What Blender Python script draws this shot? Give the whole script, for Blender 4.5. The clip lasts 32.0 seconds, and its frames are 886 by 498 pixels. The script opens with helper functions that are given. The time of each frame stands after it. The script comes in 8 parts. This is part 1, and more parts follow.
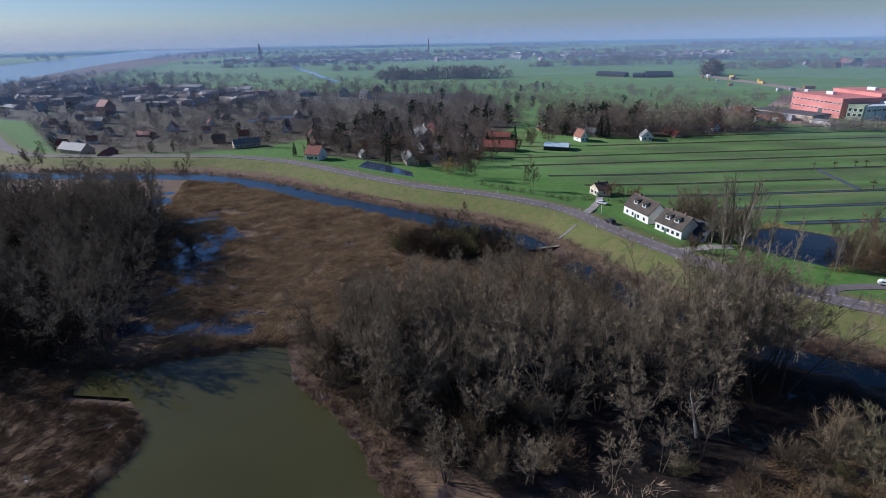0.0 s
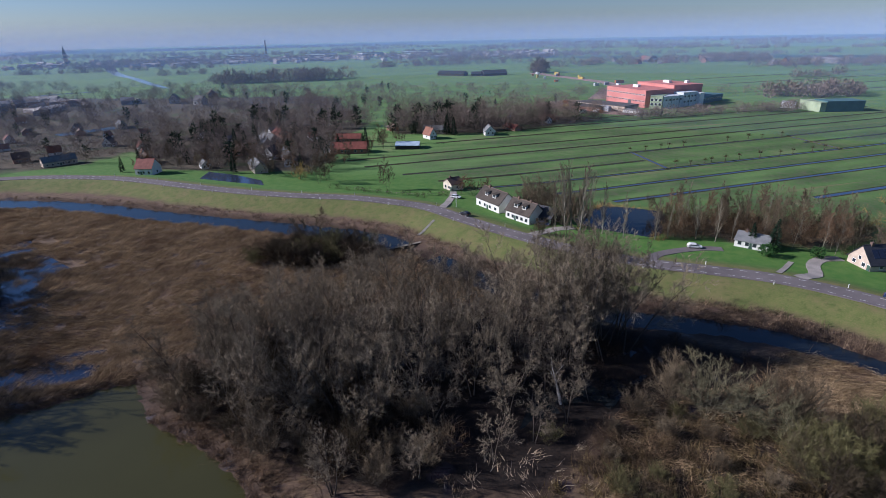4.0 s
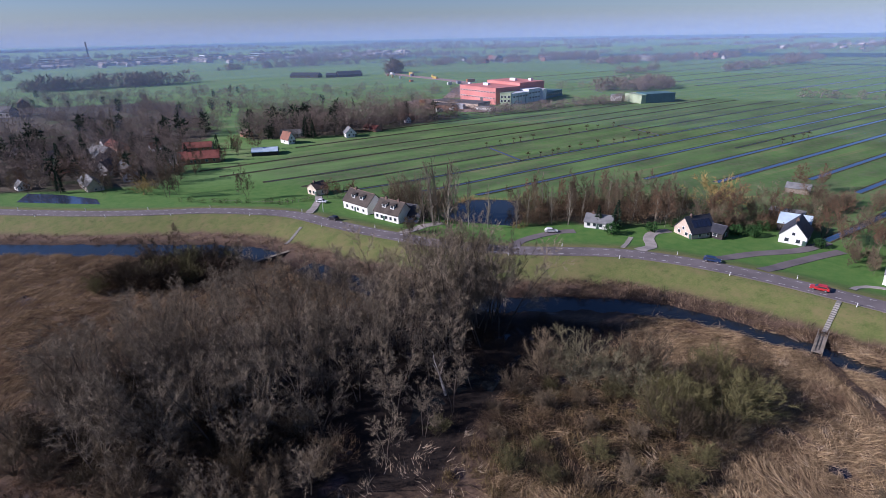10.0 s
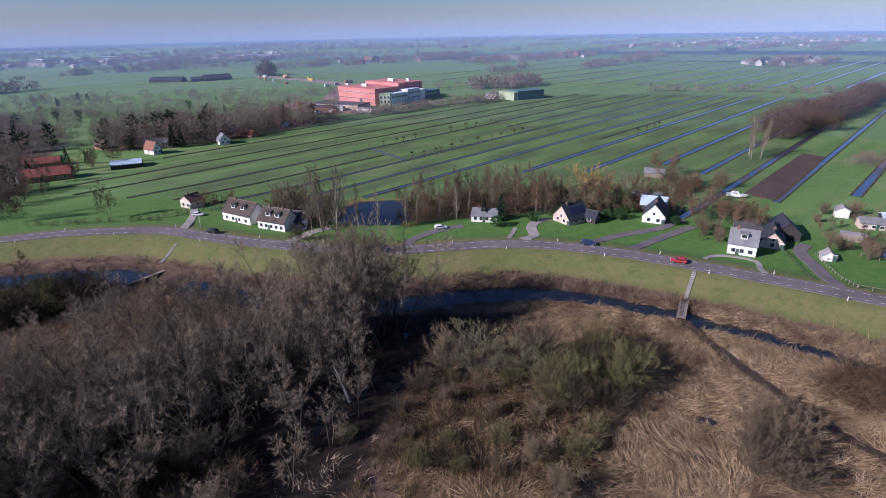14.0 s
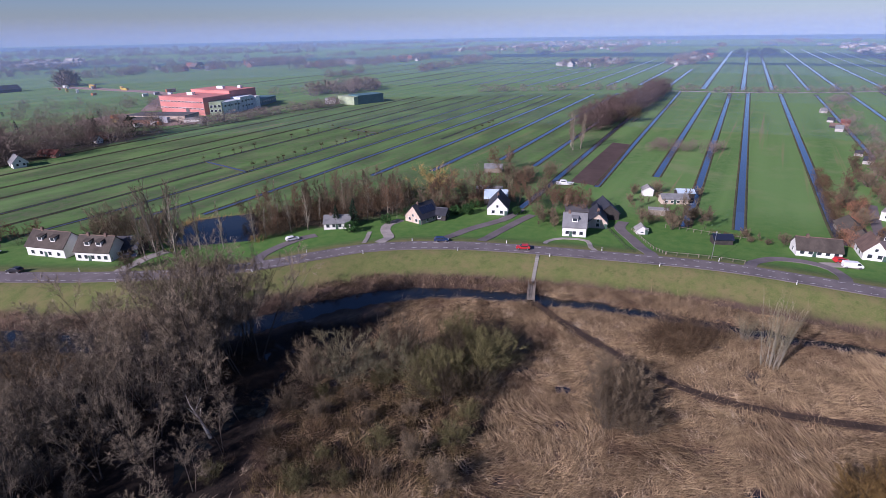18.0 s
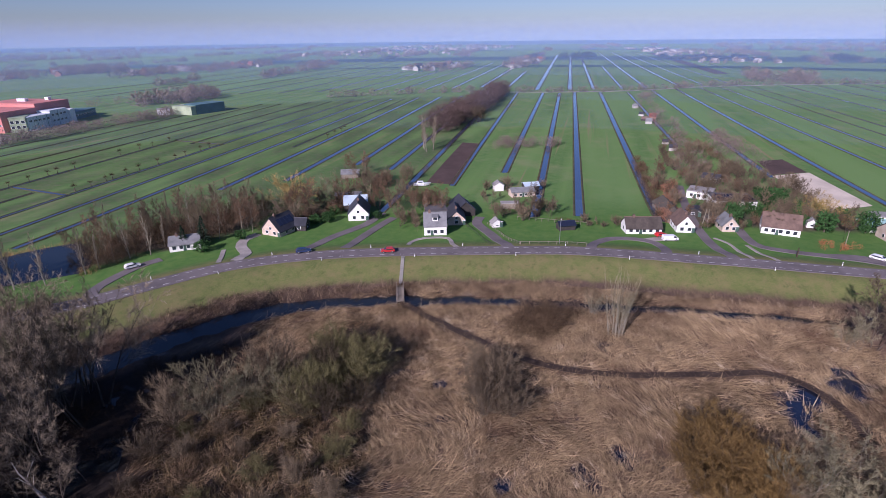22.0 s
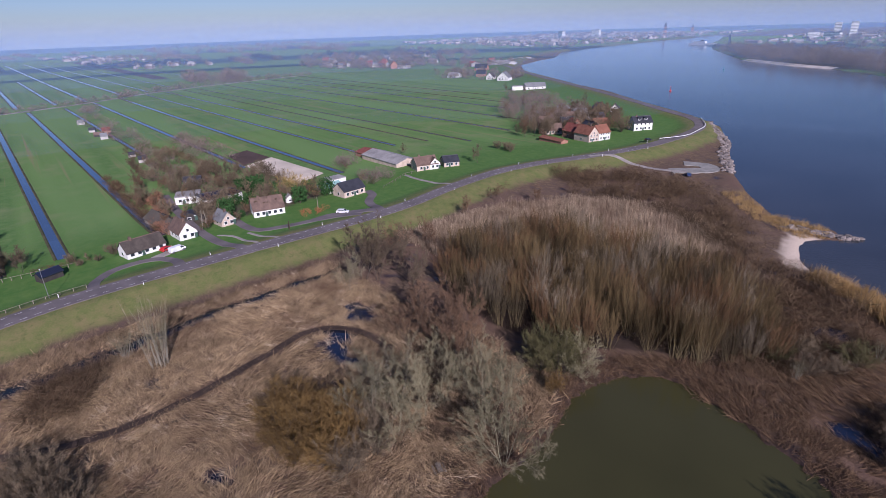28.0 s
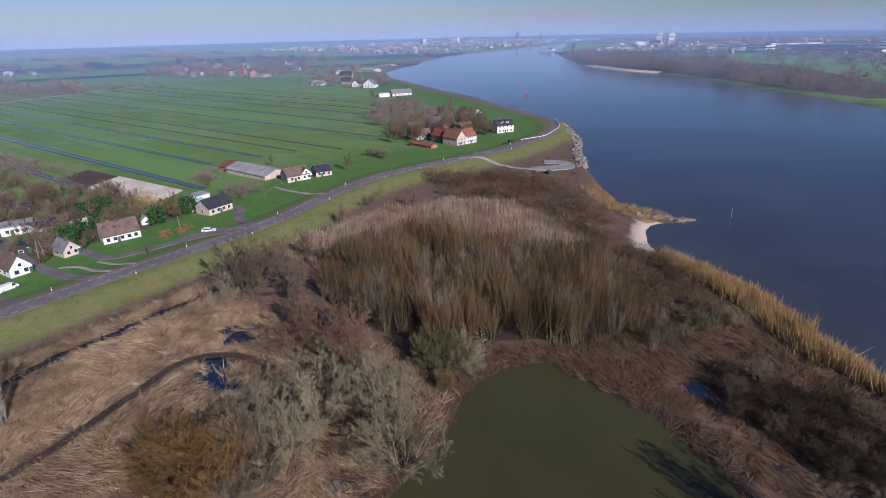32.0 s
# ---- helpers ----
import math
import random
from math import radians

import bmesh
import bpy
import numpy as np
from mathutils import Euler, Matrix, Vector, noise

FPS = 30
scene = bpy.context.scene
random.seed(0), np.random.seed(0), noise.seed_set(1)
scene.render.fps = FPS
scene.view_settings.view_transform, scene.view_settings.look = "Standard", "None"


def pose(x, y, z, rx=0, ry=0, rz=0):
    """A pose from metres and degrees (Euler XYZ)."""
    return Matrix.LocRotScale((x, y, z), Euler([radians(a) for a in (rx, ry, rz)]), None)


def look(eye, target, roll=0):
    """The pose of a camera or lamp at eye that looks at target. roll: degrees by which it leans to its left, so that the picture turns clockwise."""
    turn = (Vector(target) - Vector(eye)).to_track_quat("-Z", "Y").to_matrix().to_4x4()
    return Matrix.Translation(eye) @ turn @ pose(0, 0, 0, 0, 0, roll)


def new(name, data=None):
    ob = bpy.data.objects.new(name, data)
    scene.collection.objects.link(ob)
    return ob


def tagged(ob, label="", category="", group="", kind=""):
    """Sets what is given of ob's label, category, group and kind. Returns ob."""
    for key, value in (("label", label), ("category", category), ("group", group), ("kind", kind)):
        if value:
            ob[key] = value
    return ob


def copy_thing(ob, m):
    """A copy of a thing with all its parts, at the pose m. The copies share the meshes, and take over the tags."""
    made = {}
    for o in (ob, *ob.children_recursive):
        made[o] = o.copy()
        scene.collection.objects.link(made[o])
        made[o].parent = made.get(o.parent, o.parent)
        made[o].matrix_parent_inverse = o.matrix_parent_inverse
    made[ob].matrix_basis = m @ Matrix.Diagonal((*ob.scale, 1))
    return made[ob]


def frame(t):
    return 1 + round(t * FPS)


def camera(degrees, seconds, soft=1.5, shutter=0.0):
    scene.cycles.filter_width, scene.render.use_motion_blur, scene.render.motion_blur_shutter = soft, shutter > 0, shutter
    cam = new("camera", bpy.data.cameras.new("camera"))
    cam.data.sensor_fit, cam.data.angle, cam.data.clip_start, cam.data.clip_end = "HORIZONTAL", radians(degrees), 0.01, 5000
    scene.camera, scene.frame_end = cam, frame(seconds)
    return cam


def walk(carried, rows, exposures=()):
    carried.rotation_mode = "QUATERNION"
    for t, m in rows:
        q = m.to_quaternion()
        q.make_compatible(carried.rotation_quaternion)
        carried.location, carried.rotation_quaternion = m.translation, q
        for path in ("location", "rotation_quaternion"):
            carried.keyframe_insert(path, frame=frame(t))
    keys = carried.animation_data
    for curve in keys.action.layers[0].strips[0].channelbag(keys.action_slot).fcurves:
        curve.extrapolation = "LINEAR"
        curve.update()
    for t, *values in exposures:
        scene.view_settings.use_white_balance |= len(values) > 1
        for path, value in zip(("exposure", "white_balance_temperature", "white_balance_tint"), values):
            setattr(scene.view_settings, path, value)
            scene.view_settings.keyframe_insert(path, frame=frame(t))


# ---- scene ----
cam = camera(79.66, 32.0, soft=0.7)
# hovering drone, turning on the spot: seconds, yaw, pitch, roll
PATH = [
    (0.0, 0.71, -21.98, -1.12),
    (0.5, -0.30, -22.06, -0.72),
    (1.0, -2.26, -22.13, -0.78),
    (1.5, -4.19, -22.11, -0.85),
    (2.0, -6.48, -22.12, -0.91),
    (2.5, -8.85, -22.15, -0.94),
    (3.0, -11.54, -22.15, -1.09),
    (3.5, -13.44, -22.15, -1.16),
    (5.5, -20.99, -22.27, -1.19),
    (6.0, -23.04, -22.25, -1.22),
    (6.5, -24.43, -22.26, -1.19),
    (7.0, -25.21, -22.24, -1.13),
    (7.5, -26.19, -22.23, -1.09),
    (8.0, -27.46, -22.22, -1.11),
    (8.5, -28.13, -22.21, -1.04),
    (9.0, -28.61, -22.27, -1.08),
    (9.5, -29.02, -22.32, -1.07),
    (10.0, -29.99, -22.37, -1.06),
    (10.5, -31.96, -22.37, -1.11),
    (11.0, -33.97, -22.38, -1.18),
    (11.5, -35.27, -22.38, -1.17),
    (12.0, -36.39, -22.42, -1.20),
    (12.5, -37.32, -22.41, -1.13),
    (13.0, -38.78, -22.44, -1.15),
    (13.5, -40.27, -22.50, -1.09),
    (14.0, -42.52, -22.52, -1.06),
    (14.5, -45.24, -22.49, -1.01),
    (16.5, -53.27, -22.55, -0.95),
    (17.0, -55.58, -22.51, -0.96),
    (17.5, -57.52, -22.43, -0.92),
    (18.0, -59.17, -22.36, -0.88),
    (18.5, -60.39, -22.30, -0.89),
    (19.0, -61.53, -22.23, -1.11),
    (19.5, -62.83, -22.18, -0.67),
    (20.0, -64.19, -22.12, -0.56),
    (20.5, -65.60, -22.08, -0.57),
    (21.0, -67.99, -22.07, -0.49),
    (21.5, -70.66, -22.08, -0.56),
    (22.0, -74.83, -22.09, -0.65),
    (22.5, -79.07, -22.10, -0.76),
    (23.0, -83.77, -22.09, -0.91),
    (23.5, -88.82, -22.11, -1.10),
    (24.0, -94.06, -22.15, -1.35),
    (24.5, -98.66, -22.18, -1.53),
    (25.0, -104.47, -22.30, -1.79),
    (25.5, -110.40, -22.40, -1.86),
    (26.0, -116.23, -22.44, -1.77),
    (26.5, -120.05, -22.61, -1.96),
    (28.5, -129.26, -22.70, -1.77),
    (29.0, -130.01, -22.64, -1.72),
    (29.5, -130.54, -22.58, -1.57),
    (30.0, -132.72, -22.52, -1.50),
    (30.5, -135.72, -22.55, -1.52),
    (31.0, -137.62, -22.49, -1.47),
    (31.5, -139.82, -22.48, -1.34),
    (32.0, -141.73, -22.43, -1.39),
]
EYE = (0.0, 0.0, 65.0)
walk(cam, [(t, pose(*EYE) @ pose(0, 0, 0, 90 + p, 0, y) @ pose(0, 0, 0, 0, 0, r)) for t, y, p, r in PATH],
     exposures=[(0.0, -0.14, 5000, 17), (6.0, -0.06, 5050, 24), (13.0, 0.02, 5100, 31), (19.0, -0.04, 5150, 35), (23.0, -0.1, 5150, 37), (26.0, -0.2, 5100, 36), (32.0, -0.2, 5100, 27)])

# ---- sky and sun ----
SUN_TURN, SUN_HIGH = radians(-72), radians(27)
world = bpy.data.worlds.new("sky")
scene.world = world
world.use_nodes = True
wn = world.node_tree.nodes
sky = wn.new("ShaderNodeTexSky")
sky.sky_type, sky.sun_disc = "NISHITA", False
sky.sun_elevation, sky.sun_rotation = SUN_HIGH, SUN_TURN
sky.altitude, sky.air_density, sky.dust_density, sky.ozone_density = 0.0, 1.0, 0.3, 4.0
wn["Background"].inputs["Strength"].default_value = 0.07
world.node_tree.links.new(sky.outputs[0], wn["Background"].inputs["Color"])
sun = new("sun", bpy.data.lights.new("sun", "SUN"))
sun.data.energy, sun.data.angle, sun.data.color = 7.3, radians(0.6), (1.0, 0.86, 0.66)
SUN_WAY = Vector((math.sin(SUN_TURN) * math.cos(SUN_HIGH), math.cos(SUN_TURN) * math.cos(SUN_HIGH), math.sin(SUN_HIGH)))
sun.matrix_world = look(SUN_WAY * 300, (0, 0, 0))


# ---- materials ----
def shader(name):
    m = bpy.data.materials.new(name)
    m.use_nodes = True
    return m, m.node_tree.nodes, m.node_tree.links, m.node_tree.nodes["Principled BSDF"]


def noise_node(n, l, scale, detail=4.0, rough=0.6, squash=None, turn=0.0):
    """Noise by place in the world, so that grain keeps its real size."""
    geo = n.new("ShaderNodeNewGeometry")
    tex = n.new("ShaderNodeTexNoise")
    tex.inputs["Scale"].default_value, tex.inputs["Detail"].default_value, tex.inputs["Roughness"].default_value = scale, detail, rough
    if squash:
        mp = n.new("ShaderNodeMapping")
        mp.inputs["Rotation"].default_value, mp.inputs["Scale"].default_value = (0, 0, turn), squash
        l.new(geo.outputs["Position"], mp.inputs["Vector"])
        l.new(mp.outputs[0], tex.inputs["Vector"])
    else:
        l.new(geo.outputs["Position"], tex.inputs["Vector"])
    return tex.outputs["Fac"]


def ramp(n, l, fac, lo, hi):
    mr = n.new("ShaderNodeMapRange")
    mr.inputs["From Min"].default_value, mr.inputs["From Max"].default_value = lo, hi
    l.new(fac, mr.inputs["Value"])
    return mr.outputs[0]


def mix(n, l, fac, a, b, mode="MIX"):
    mx = n.new("ShaderNodeMix")
    mx.data_type, mx.blend_type = "RGBA", mode
    for sock, v in ((mx.inputs["Factor"], fac), (mx.inputs["A"], a), (mx.inputs["B"], b)):
        if isinstance(v, tuple):
            sock.default_value = (*v, 1) if len(v) == 3 else v
        elif isinstance(v, float):
            sock.default_value = v
        else:
            l.new(v, sock)
    return mx.outputs["Result"]


def surface(name, a, b, scale=3.0, coarse=0.2, rough=0.85, bump=0.3, metal=0.0, vary=0.0, spec=0.3, dirt=None, depth=0.05):
    """A plain surface: two tones by fine and coarse noise, some dirt, fine relief; vary shifts tone from object to object."""
    m, n, l, p = shader(name)
    fine, big = noise_node(n, l, scale), noise_node(n, l, coarse, 3.0)
    col = mix(n, l, ramp(n, l, fine, 0.3, 0.7), a, b)
    col = mix(n, l, ramp(n, l, big, 0.35, 0.75), col, dirt if dirt else tuple(0.72 * v for v in a))
    if vary:
        info = n.new("ShaderNodeObjectInfo")
        hs = n.new("ShaderNodeHueSaturation")
        l.new(col, hs.inputs["Color"])
        mr = n.new("ShaderNodeMapRange")
        mr.inputs["To Min"].default_value, mr.inputs["To Max"].default_value = 1 - vary, 1 + vary
        l.new(info.outputs["Random"], mr.inputs["Value"])
        l.new(mr.outputs[0], hs.inputs["Value"])
        col = hs.outputs[0]
    l.new(col, p.inputs["Base Color"])
    p.inputs["Roughness"].default_value, p.inputs["Metallic"].default_value = rough, metal
    p.inputs["Specular IOR Level"].default_value = spec
    if bump:
        bp = n.new("ShaderNodeBump")
        bp.inputs["Strength"].default_value, bp.inputs["Distance"].default_value = bump, depth
        l.new(fine, bp.inputs["Height"])
        l.new(bp.outputs[0], p.inputs["Normal"])
    return m


def water_surface(name, deep, rough, wave, strength, ior=1.33):
    m, n, l, p = shader(name)
    big = noise_node(n, l, 0.02, 3.0)
    l.new(mix(n, l, ramp(n, l, big, 0.35, 0.65), deep, tuple(0.75 * v for v in deep)), p.inputs["Base Color"])
    p.inputs["Roughness"].default_value, p.inputs["IOR"].default_value = rough, ior
    bp = n.new("ShaderNodeBump")
    bp.inputs["Strength"].default_value, bp.inputs["Distance"].default_value = strength, 0.08
    l.new(noise_node(n, l, wave, 3.0, 0.6), bp.inputs["Height"])
    l.new(bp.outputs[0], p.inputs["Normal"])
    return m


WATER = water_surface("river_water", (0.05, 0.056, 0.066), 0.12, 0.9, 0.5)
POND = water_surface("pond_water", (0.052, 0.05, 0.018), 0.06, 1.2, 0.06)
# blue base colour and raised ior imitate reflected sky
DITCH = water_surface("ditch_water", (0.042, 0.056, 0.09), 0.05, 1.5, 0.08, 2.1)
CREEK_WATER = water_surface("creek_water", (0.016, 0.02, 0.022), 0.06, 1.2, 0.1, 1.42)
ASPHALT = surface("asphalt", (0.15, 0.13, 0.128), (0.185, 0.16, 0.158), 6.0, 0.15, 0.9, 0.2, depth=0.01)
PAINT = surface("road_paint", (0.7, 0.7, 0.68), (0.55, 0.55, 0.53), 8.0, 0.5, 0.7, 0.0)
BANK = surface("ditch_bank", (0.05, 0.058, 0.022), (0.125, 0.1, 0.05), 0.8, 0.15, 0.95, 0.6)
BANK_DARK = surface("bare_soil", (0.075, 0.048, 0.04), (0.1, 0.068, 0.055), 1.0, 0.08, 0.95, 0.6)


# ---- meshes ----
class Shape:
    """Vertices and faces of one part."""

    def __init__(self):
        self.v, self.f = [], []

    def add(self, verts, faces):
        k = len(self.v)
        self.v.extend(verts)
        self.f.extend(tuple(i + k for i in f) for f in faces)
        return self

    def box(self, x0, y0, z0, x1, y1, z1):
        return self.add([(x0, y0, z0), (x1, y0, z0), (x1, y1, z0), (x0, y1, z0), (x0, y0, z1), (x1, y0, z1), (x1, y1, z1), (x0, y1, z1)],
                        [(0, 3, 2, 1), (4, 5, 6, 7), (0, 1, 5, 4), (1, 2, 6, 5), (2, 3, 7, 6), (3, 0, 4, 7)])

    def prism(self, outline, axis, a, b):
        """An outline in the other two axes, drawn out along axis from a to b."""
        put = {"x": lambda u, w, t: (t, u, w), "y": lambda u, w, t: (u, t, w), "z": lambda u, w, t: (u, w, t)}[axis]
        k = len(outline)
        return self.add([put(u, w, a) for u, w in outline] + [put(u, w, b) for u, w in outline],
                        [tuple(range(k)), tuple(range(2 * k - 1, k - 1, -1))] + [(i, i + k, (i + 1) % k + k, (i + 1) % k) for i in range(k)])

    def tube(self, points, radii, sides=6, cap=True):
        k0 = len(self.v)
        for i, (q, r) in enumerate(zip(points, radii)):
            way = Vector(points[min(i + 1, len(points) - 1)]) - Vector(points[max(i - 1, 0)])
            side = way.orthogonal().normalized()
            up = way.cross(side).normalized()
            for s in range(sides):
                t = 2 * math.pi * s / sides
                self.v.append(tuple(Vector(q) + r * (math.cos(t) * side + math.sin(t) * up)))
        for i in range(len(points) - 1):
            for s in range(sides):
                a, b = k0 + i * sides + s, k0 + i * sides + (s + 1) % sides
                self.f.append((a, b, b + sides, a + sides))
        if cap:
            self.f.append(tuple(k0 + len(points) * sides - sides + s for s in range(sides)))
        return self

    def mesh(self, name, material, smooth=False):
        me = bpy.data.meshes.new(name)
        me.from_pydata(self.v, [], self.f)
        if smooth:
            me.shade_smooth()
        me.materials.append(material)
        me.update()
        return me


def tidy(me):
    bm = bmesh.new()
    bm.from_mesh(me)
    bmesh.ops.recalc_face_normals(bm, faces=bm.faces)
    bm.to_mesh(me)
    bm.free()
    return me


def part(name, shape, material, parent, label="", smooth=False):
    """One mesh object under a thing or a part."""
    ob = new(name, tidy(shape.mesh(name, material, smooth)) if isinstance(shape, Shape) else shape)
    ob.parent = parent
    return tagged(ob, label)


def thing(name, m, label, category, group="", kind=""):
    ob = new(name)
    ob.matrix_world = m
    return tagged(ob, label, category, group, kind)


def single(name, shape, material, label, category, kind="", group="", smooth=False):
    """A thing of one mesh, laid in world places."""
    return tagged(new(name, shape.mesh(name, material, smooth) if isinstance(shape, Shape) else shape), label, category, group, kind)

# ---- the lie of the land ----
ROAD = [(-1500, 5200), (-960, 2300), (-740, 1280), (-590, 800), (-420, 470), (-330, 385), (-276, 330), (-245, 309), (-215, 302), (-174, 298.5),
        (-124, 294), (-88, 280), (-67, 266), (-46, 249), (-23, 232), (-2, 219), (18, 209), (34, 197), (45, 186), (53, 170), (61, 155), (68.5, 143),
        (76, 132), (90, 117), (103, 107.5), (116, 97.5), (125, 86), (132, 73), (137, 60), (141, 47)]
ROAD_SOUTH = [(145, 33), (149, 18), (152.5, 3), (154, -15), (154.5, -35), (155, -53), (155, -72), (155.5, -90), (158, -109), (163.5, -130),
              (167, -150), (168.5, -168), (165.5, -190), (160, -209), (155, -231), (152, -250), (151.5, -273), (154, -305), (161, -328), (177, -349),
              (207, -368), (248, -395), (308, -432), (382, -474), (480, -530), (640, -635), (760, -790), (870, -980), (950, -1300), (1060, -2000), (1250, -5200)]
# river: its near bank, then the bank beyond
BANK_NEAR = [(-1800, 5200), (-1500, 3800), (-1285, 2748), (-1161, 2165), (-1020, 1634), (-857, 1183), (-660, 700), (-420, 340), (-220, 180), (-140, 110), (-118, 40), (-70, -60), (-14.5, -117),
             (-3, -128.5), (10, -143), (26, -153), (38, -157), (42.5, -160), (46, -164.5), (48.5, -170), (50.5, -176), (51, -182), (48, -187), (43.5, -190.5), (48, -198), (67, -199), (85, -220), (102, -245),
             (120, -280), (140, -318), (160, -352), (195, -383), (270, -430), (333, -473), (396, -505), (466, -547), (576, -611), (660, -690),
             (715, -800), (741, -873), (870, -1049), (927, -1235), (1015, -1690), (1035, -2148)]
BANK_FAR = [(900, -1900), (720, -1450), (630, -1285), (560, -1169), (400, -927), (315, -859), (248, -825), (210, -787), (124, -699), (62, -634),
            (14, -585), (-12, -551), (-150, -430), (-420, -160), (-700, 200), (-1120, 800), (-1330, 1450), (-1420, 1880), (-1731, 2710), (-2050, 3800), (-2500, 5200)]
POND_EDGE = [(-37, 103), (-42, 104), (-50, 101), (-61, 98), (-68, 95), (-78, 96), (-76, 90), (-77, 84), (-61, 82), (-55, 76), (-54, 70), (-56, 62),
             (-60, 40), (-45, 0), (-22, -45), (-2, -66), (4, -75), (13.5, -81), (25, -84.5), (32, -86), (38, -87.5), (43, -86), (47, -81), (49, -74.5),
             (50, -68), (47, -61), (45, -54), (44, -41), (30, -15), (10, 25), (-8, 58), (-12, 64), (-16, 72), (-21, 79), (-32, 90)]
CREEK_A = [(-330, 300), (-270, 280), (-217, 271), (-189, 269), (-158, 267), (-128, 264), (-100, 252), (-76, 237), (-57, 223), (-36, 209), (-18, 198), (0, 186), (14, 177), (23, 169), (29, 160)]
CREEK_B = [(36, 147), (46, 127), (57, 112), (71, 97.5), (79, 92.5), (88, 87.5), (97, 80.5), (105, 71.5), (111, 60.5), (117, 44), (119.7, 30), (122.8, 16.5),
           (124.5, 3.7), (125, -6), (126.5, -14), (128.5, -25), (129, -37), (130, -49), (130.3, -60)]
ROAD_LINE = np.array(ROAD + ROAD_SOUTH, float)
RIVER_LOOP = np.array(BANK_NEAR + BANK_FAR, float)


def line_gap(px, py, line, closed=False):
    """Distance to a line and the side of it (+ left), for many places at once."""
    pts = np.vstack([line, line[:1]]) if closed else line
    best, side, along = np.full(px.shape, 1e9), np.ones(px.shape), np.zeros(px.shape)
    s = 0.0
    for (ax, ay), (bx, by) in zip(pts[:-1], pts[1:]):
        dx, dy = bx - ax, by - ay
        k = math.hypot(dx, dy)
        u = np.clip(((px - ax) * dx + (py - ay) * dy) / (k * k), 0, 1)
        d = np.hypot(px - ax - u * dx, py - ay - u * dy)
        near = d < best
        best = np.where(near, d, best)
        side = np.where(near, np.sign(dx * (py - ay) - dy * (px - ax)), side)
        along = np.where(near, s + u * k, along)
        s += k
    return best, side, along


def inside(px, py, loop):
    hit = np.zeros(px.shape, bool)
    for (ax, ay), (bx, by) in zip(loop, np.roll(loop, -1, axis=0)):
        with np.errstate(divide="ignore", invalid="ignore"):
            cross = ((ay > py) != (by > py)) & (px < (bx - ax) * (py - ay) / (by - ay) + ax)
        hit ^= cross
    return hit


def rough_noise(px, py, size, seed=0, octaves=3):
    """Value noise by sines of turned waves: cheap and smooth."""
    rng = np.random.RandomState(seed)
    out, amp, tot = np.zeros(px.shape), 1.0, 0.0
    for o in range(octaves):
        for _ in range(4):
            a, ph = rng.uniform(0, 2 * math.pi), rng.uniform(0, 2 * math.pi)
            k = 2 * math.pi / (size / 2 ** o) * rng.uniform(0.7, 1.3)
            out += amp * np.sin((px * math.cos(a) + py * math.sin(a)) * k + ph + 1.7 * np.sin((py * math.cos(a) - px * math.sin(a)) * k * 0.6 + ph))
        tot += 4 * amp
        amp *= 0.5
    return out / tot * 1.8


# small floods among the reeds: place and reach
PUDDLES = [(99, -45, 6, 4), (92, -41, 6, 3), (103, -55, 5, 4), (13.5, -94, 5, 3), (9, -86, 6, 2), (25.8, -128, 3, 4), (68.5, -3, 2.5, 2), (73, -10, 2, 2.5), (100, 46, 3, 4), (76, -24, 2.5, 2), (62, 8, 2.5, 2), (84, 24, 2.5, 2)]


